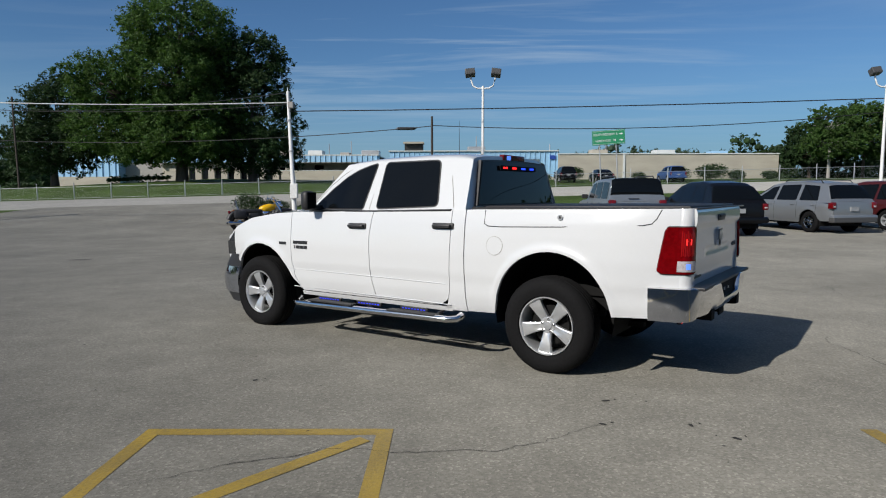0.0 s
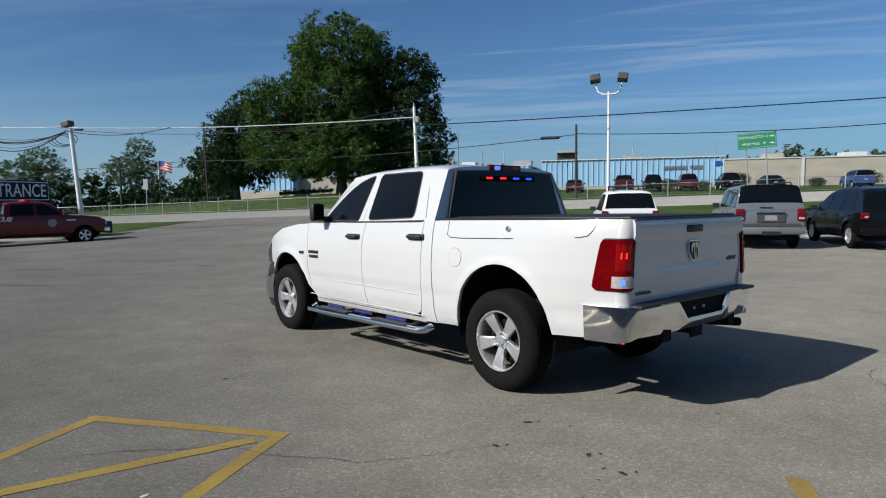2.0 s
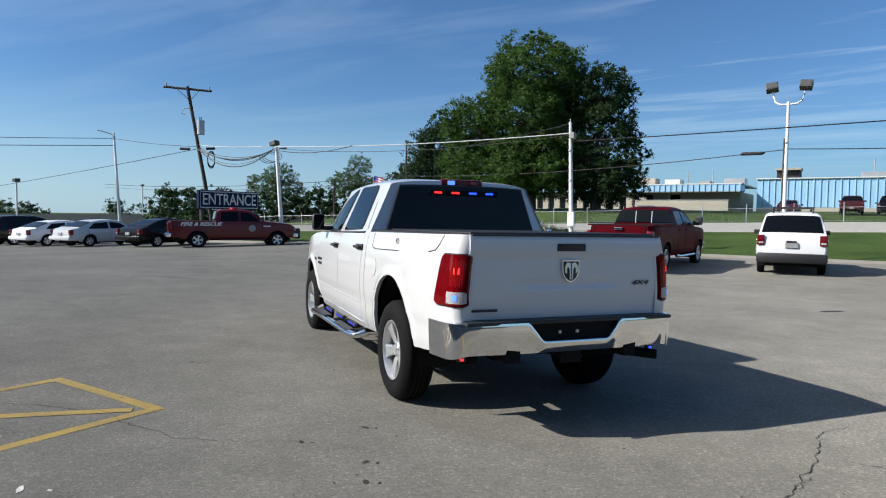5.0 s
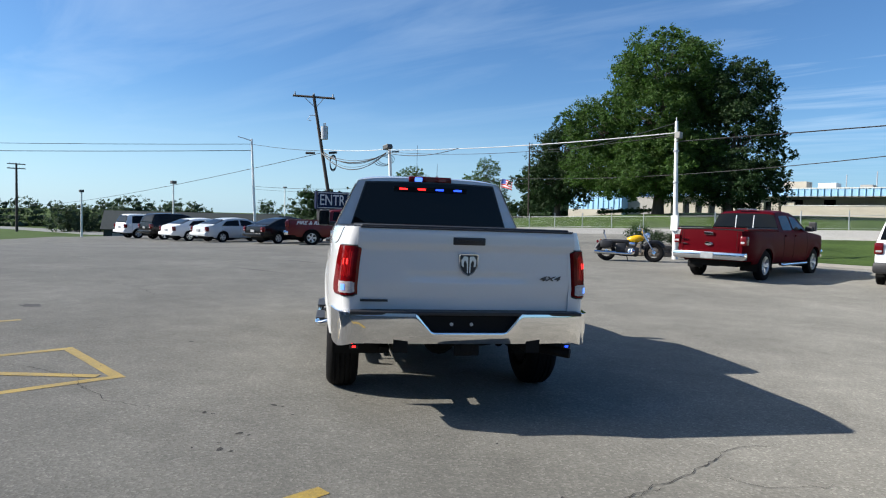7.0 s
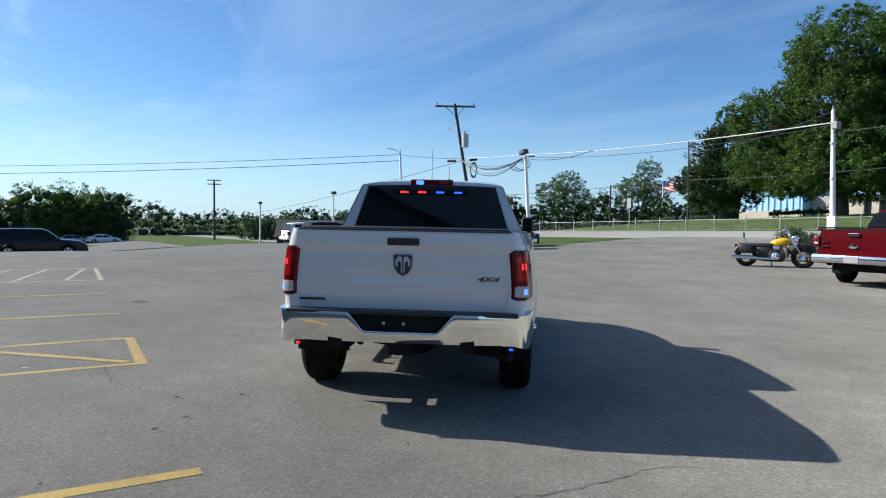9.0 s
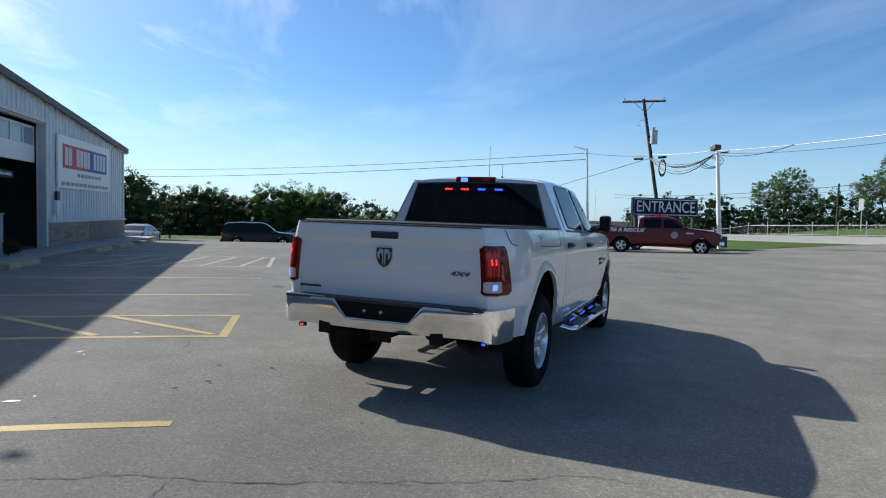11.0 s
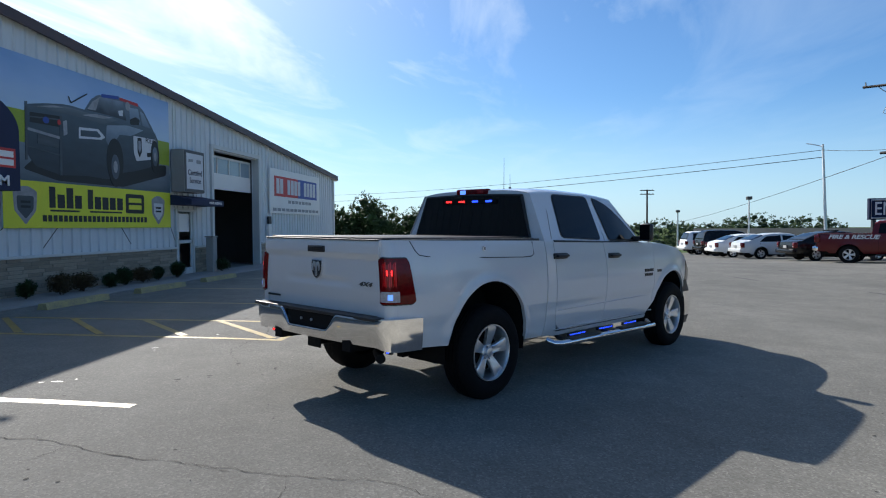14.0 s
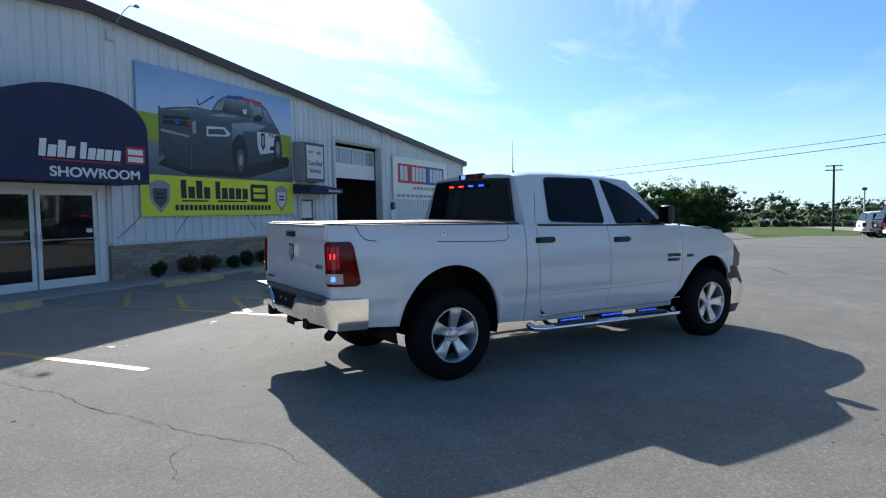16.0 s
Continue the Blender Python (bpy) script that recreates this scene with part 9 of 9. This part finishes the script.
# the darker leaf puts the oak's shade into this tree's colour
tree(-20.6, 69.0, 2.1, ((0.5, 0, 12.6, 3.5, 3.3), (0.8, 0.2, 7.8, 4.4, 4.4), (0.6, 0.2, 3.5, 4.2, 2.5)), 9, "green tree darkened for the shade of the taller oak it merges with", M_LEAF_DARK, 450, 0.12, 0.4, 2.2, lobe=1.15, dense=0.26)
tree(-42.4, 70.0, 1.6, ((0.7, 0.3, 8.5, 4.0, 3.5), (-0.2, 0, 4.6, 5.2, 2.9)), 12, "dark rounded tree on the factory lawn", M_LEAF_DARK, 450, 0.12, 0.38, 2.0, lobe=1.1, dense=0.24)
tree(-85.0, 103.0, -1.5, ((1.0, 0.6, 12.6, 2.6, 2.4), (-1.0, -0.8, 9.0, 4.2, 2.6), (2.2, 1.5, 8.2, 3.0, 2.2)), 20, "tall feathery green tree beyond the road", M_LEAF_PALED, 230, 0.1, 0.3, 4.0, group="trees beyond the road", lobe=0.95, dense=0.1)
tree(-96.5, 92.5, -1.5, ((0.6, 0.5, 10.6, 3.0, 2.2), (-1.8, -1.6, 8.2, 3.6, 2.4), (1.8, 1.8, 7.4, 3.4, 2.4)), 21, "broad feathery green tree beyond the road", M_LEAF_PALED, 230, 0.1, 0.3, 3.6, group="trees beyond the road", lobe=0.95, dense=0.1)
for k, (x, y, h, s) in enumerate(((57.1, 96, 11.7, 4.2), (65.6, 101.2, 13.0, 5.2), (74.7, 93.4, 9.8, 4.6), (61.7, 109, 10.4, 5.2), (82.5, 103.8, 11.0, 5.2))):
    tree(x, y, 2.2, ((0, 0, h * 0.74, s * 0.8, h * 0.22), (0.4, 0.2, h * 0.5, s, h * 0.2)), 40 + k, "tall green tree with a pale trunk beside the factory" if k == 0 else "broad green tree beside the factory", M_LEAF if k < 2 else M_LEAF_DARK, 130 if k == 0 else 200, 0.15, 0.22, h * 0.35, group="trees beside the factory", bark=M_CONCRETE if k == 0 else None, lobe=0.8 if k == 0 else 0.9, dense=0.16 if k == 0 else 0.34)


def woods(x0, y0, x1, y1, z0, h, n, seed, label, m, depth=6.0, size=0.4, per=150):
    """A far belt of trees as one mass of lobes with an uneven top."""
    rng = random.Random(seed)
    d = Vector((x1 - x0, y1 - y0, 0))
    side = Vector((-d.y, d.x, 0)).normalized()
    lobes = []
    for k in range(n):
        t = (k + rng.random()) / n
        p = Vector((x0, y0, z0)) + d * t + side * rng.uniform(-depth, depth)
        hh = h * rng.uniform(0.75, 1.0) * (1 + 0.13 * math.sin(t * 17 + seed) + 0.08 * math.sin(t * 41))
        r = hh * rng.uniform(0.2, 0.3)
        for f in (0.14, 0.36, 0.58, 0.8):
            for _ in range(2):
                q = p + Vector((rng.uniform(-1, 1) * r * 0.8, rng.uniform(-1, 1) * r * 0.8, hh * f))
                rr = r * (1.15 - 0.5 * f) * rng.uniform(0.7, 1.0)
                lobes.append((q, rr, min(rr * 0.9, hh * (1 - f))))
    return tagged(crown_mesh("woods", lobes, m, None, rng, int(per * 0.54), size * 1.3, 0.42), label, "woods", kind="stuff")


woods(-116, -62, -117, 11.8, -4.2, 9.4, 140, 3, "dense dark green belt of trees west of the lot", M_LEAF_DARK, 3.0, 0.13, 250)
woods(-114.5, -2, -115, 9.4, -4.2, 10.3, 22, 5, "taller dark green trees at the end of the belt", M_LEAF, 2.5, 0.13, 300)
woods(-68, -48, -72, -12, -2.4, 7.6, 80, 4, "dense dark green belt of trees behind the showroom", M_LEAF_DARK, 3.0, 0.1, 330)
woods(-106, 72, -60, 112, -1.5, 8.0, 60, 13, "dark trees behind the flagpole", M_LEAF_DARK, 3, 0.17, 130)
woods(-260, -60, -245, 120, -7, 12.0, 110, 6, "distant green wooded ridge", M_LEAF_HAZED, 10, 0.25, 100)
woods(-150, 40, -139, 66, -4, 5.6, 55, 7, "distant green trees beyond the fields", M_LEAF_HAZED, 6, 0.13, 190)
woods(-139, 66, -118, 112, -4, 3.4, 60, 27, "low distant trees beyond the fields", M_LEAF_HAZED, 5, 0.12, 110)
woods(-215, 120, -100, 190, -4, 10, 50, 8, "distant green wooded ridge", M_LEAF_HAZED, 10, 0.2, 120)
woods(-130.8, 145.4, 25.3, 153.2, 0.9, 7.0, 50, 10, "far green trees behind the factory", M_LEAF_HAZED, 6, 0.3, 50)
woods(18.8, 145.4, 122.8, 129.8, 2.4, 8.2, 70, 11, "green trees behind the brick factory wing", M_LEAF_HAZED, 6, 0.28, 60)
woods(56, 124, 103.3, 90.8, 1.9, 9.9, 46, 15, "dark trees beyond the factory wing", M_LEAF_DARK, 3, 0.2, 110)
woods(52, 66, 80, 40, 1.6, 6.8, 26, 12, "green trees beyond the road", M_LEAF, 4, 0.22, 90)
woods(-86.6, 119.4, -63.2, 111.6, 0.3, 8.1, 22, 17, "dark trees beside the blue factory wing", M_LEAF_DARK, 2, 0.2, 90)
def hedge(x0, y0, x1, y1, h, w, seed):
    """A low clipped hedge: leaf sprays over a row of close lumps."""
    rng = random.Random(seed)
    a, b = Vector((x0, y0, 0)), Vector((x1, y1, 0))
    n = max(3, int((b - a).length / 0.45))
    lobes = []
    for k in range(n + 1):
        p = a.lerp(b, k / n)
        lobes.append((Vector((p.x, p.y, ground_z(p.x, p.y) + h * 0.5)), w * rng.uniform(0.9, 1.05), h * rng.uniform(0.48, 0.55)))
    return tagged(crown_mesh("hedge", lobes, M_LEAF_DARK, None, rng, 70, 0.1), "low dark clipped hedge on the factory lawn", "hedge", "clipped hedges")


hedge(-60.0, 76.0, -53.0, 74.6, 1.1, 0.6, 1)
hedge(-49.0, 73.0, -45.0, 72.4, 0.9, 0.55, 2)
hedge(-37.5, 72.0, -31.5, 73.2, 0.9, 0.55, 3)
# long low dark shed in the distance
M_SHED = mat("dark_shed_metal", (0.05, 0.058, 0.058), 0.9, vary=0.15, big=0.3, fine=4, spec=0.15)
sh = tagged(empty("shed", Matrix.Translation((-65.5, 33.3, -3.2)) @ Matrix.Rotation(radians(68), 4, "Z")), "long low dark grey metal shed in the distance", "shed")
part("wall", block((-9, -4, -0.5), (9, 4, 2.3)), M_SHED, sh)
part("roof", solid(bmesh.new(), [(-4.3, 2.3), (0, 4.2), (4.3, 2.3)], -9.3, 9.3, "x"), M_SHED, sh)
for x in (-7, -3, 3, 7):
    part("door", block((x - 1.2, -4.06, -0.3), (x + 1.2, -3.98, 1.9)), M_GREYWALL, sh)
# stone courses on the showroom band, laid in running bond
def stone_bm():
    return block((-0.5, 0, -0.5), (0.5, 1, 0.5), 0.0)


STONE = shared("wall_stone", stone_bm, [M_STONE], 0)
rng = random.Random(8)
for x0, x1 in ((-10.1, -3.1), (DOOR0 - 4.2, DOOR0 - 0.12), (DOOR1 + 0.12, -11.15)):
    for row in range(10):
        x = x0 - rng.uniform(0, 0.25)
        while x < x1:
            ln = rng.uniform(0.3, 0.62)
            a, b = max(x, x0), min(x + ln, x1)
            if b - a > 0.06:
                place("stone", STONE, wall_n, Matrix.Translation(((a + b) / 2, FY - 0.02, 0.045 + row * 0.08)) @ Matrix.Diagonal((b - a - 0.012, 0.055 + rng.uniform(0, 0.018), 0.068, 1)))
            x += ln
# the same courses on the rest of the band, as one mesh
verts, faces = [], []
for x0, x1 in ((WEST, DOOR0 - 4.2), (0.15, EAST)):
    for row in range(10):
        x = x0 - rng.uniform(0, 0.25)
        while x < x1:
            ln = rng.uniform(0.3, 0.62)
            a, b = max(x, x0) + 0.006, min(x + ln, x1) - 0.006
            if b - a > 0.06:
                y0, y1, z0 = FY - 0.02, FY + 0.035 + rng.uniform(0, 0.018), 0.011 + row * 0.08
                k = len(verts)
                verts += [(u, v, w) for w in (z0, z0 + 0.068) for u, v in ((a, y0), (b, y0), (b, y1), (a, y1))]
                faces += [(k, k + 3, k + 2, k + 1), (k + 4, k + 5, k + 6, k + 7), (k, k + 1, k + 5, k + 4), (k + 1, k + 2, k + 6, k + 5), (k + 2, k + 3, k + 7, k + 6), (k + 3, k, k + 4, k + 7)]
            x += ln
me = bpy.data.meshes.new("stone_courses")
me.from_pydata(verts, [], faces)
me.materials.append(M_STONE)
courses = new("stone_courses", me)
courses.parent = wall_n
tagged(courses, kind="stuff")
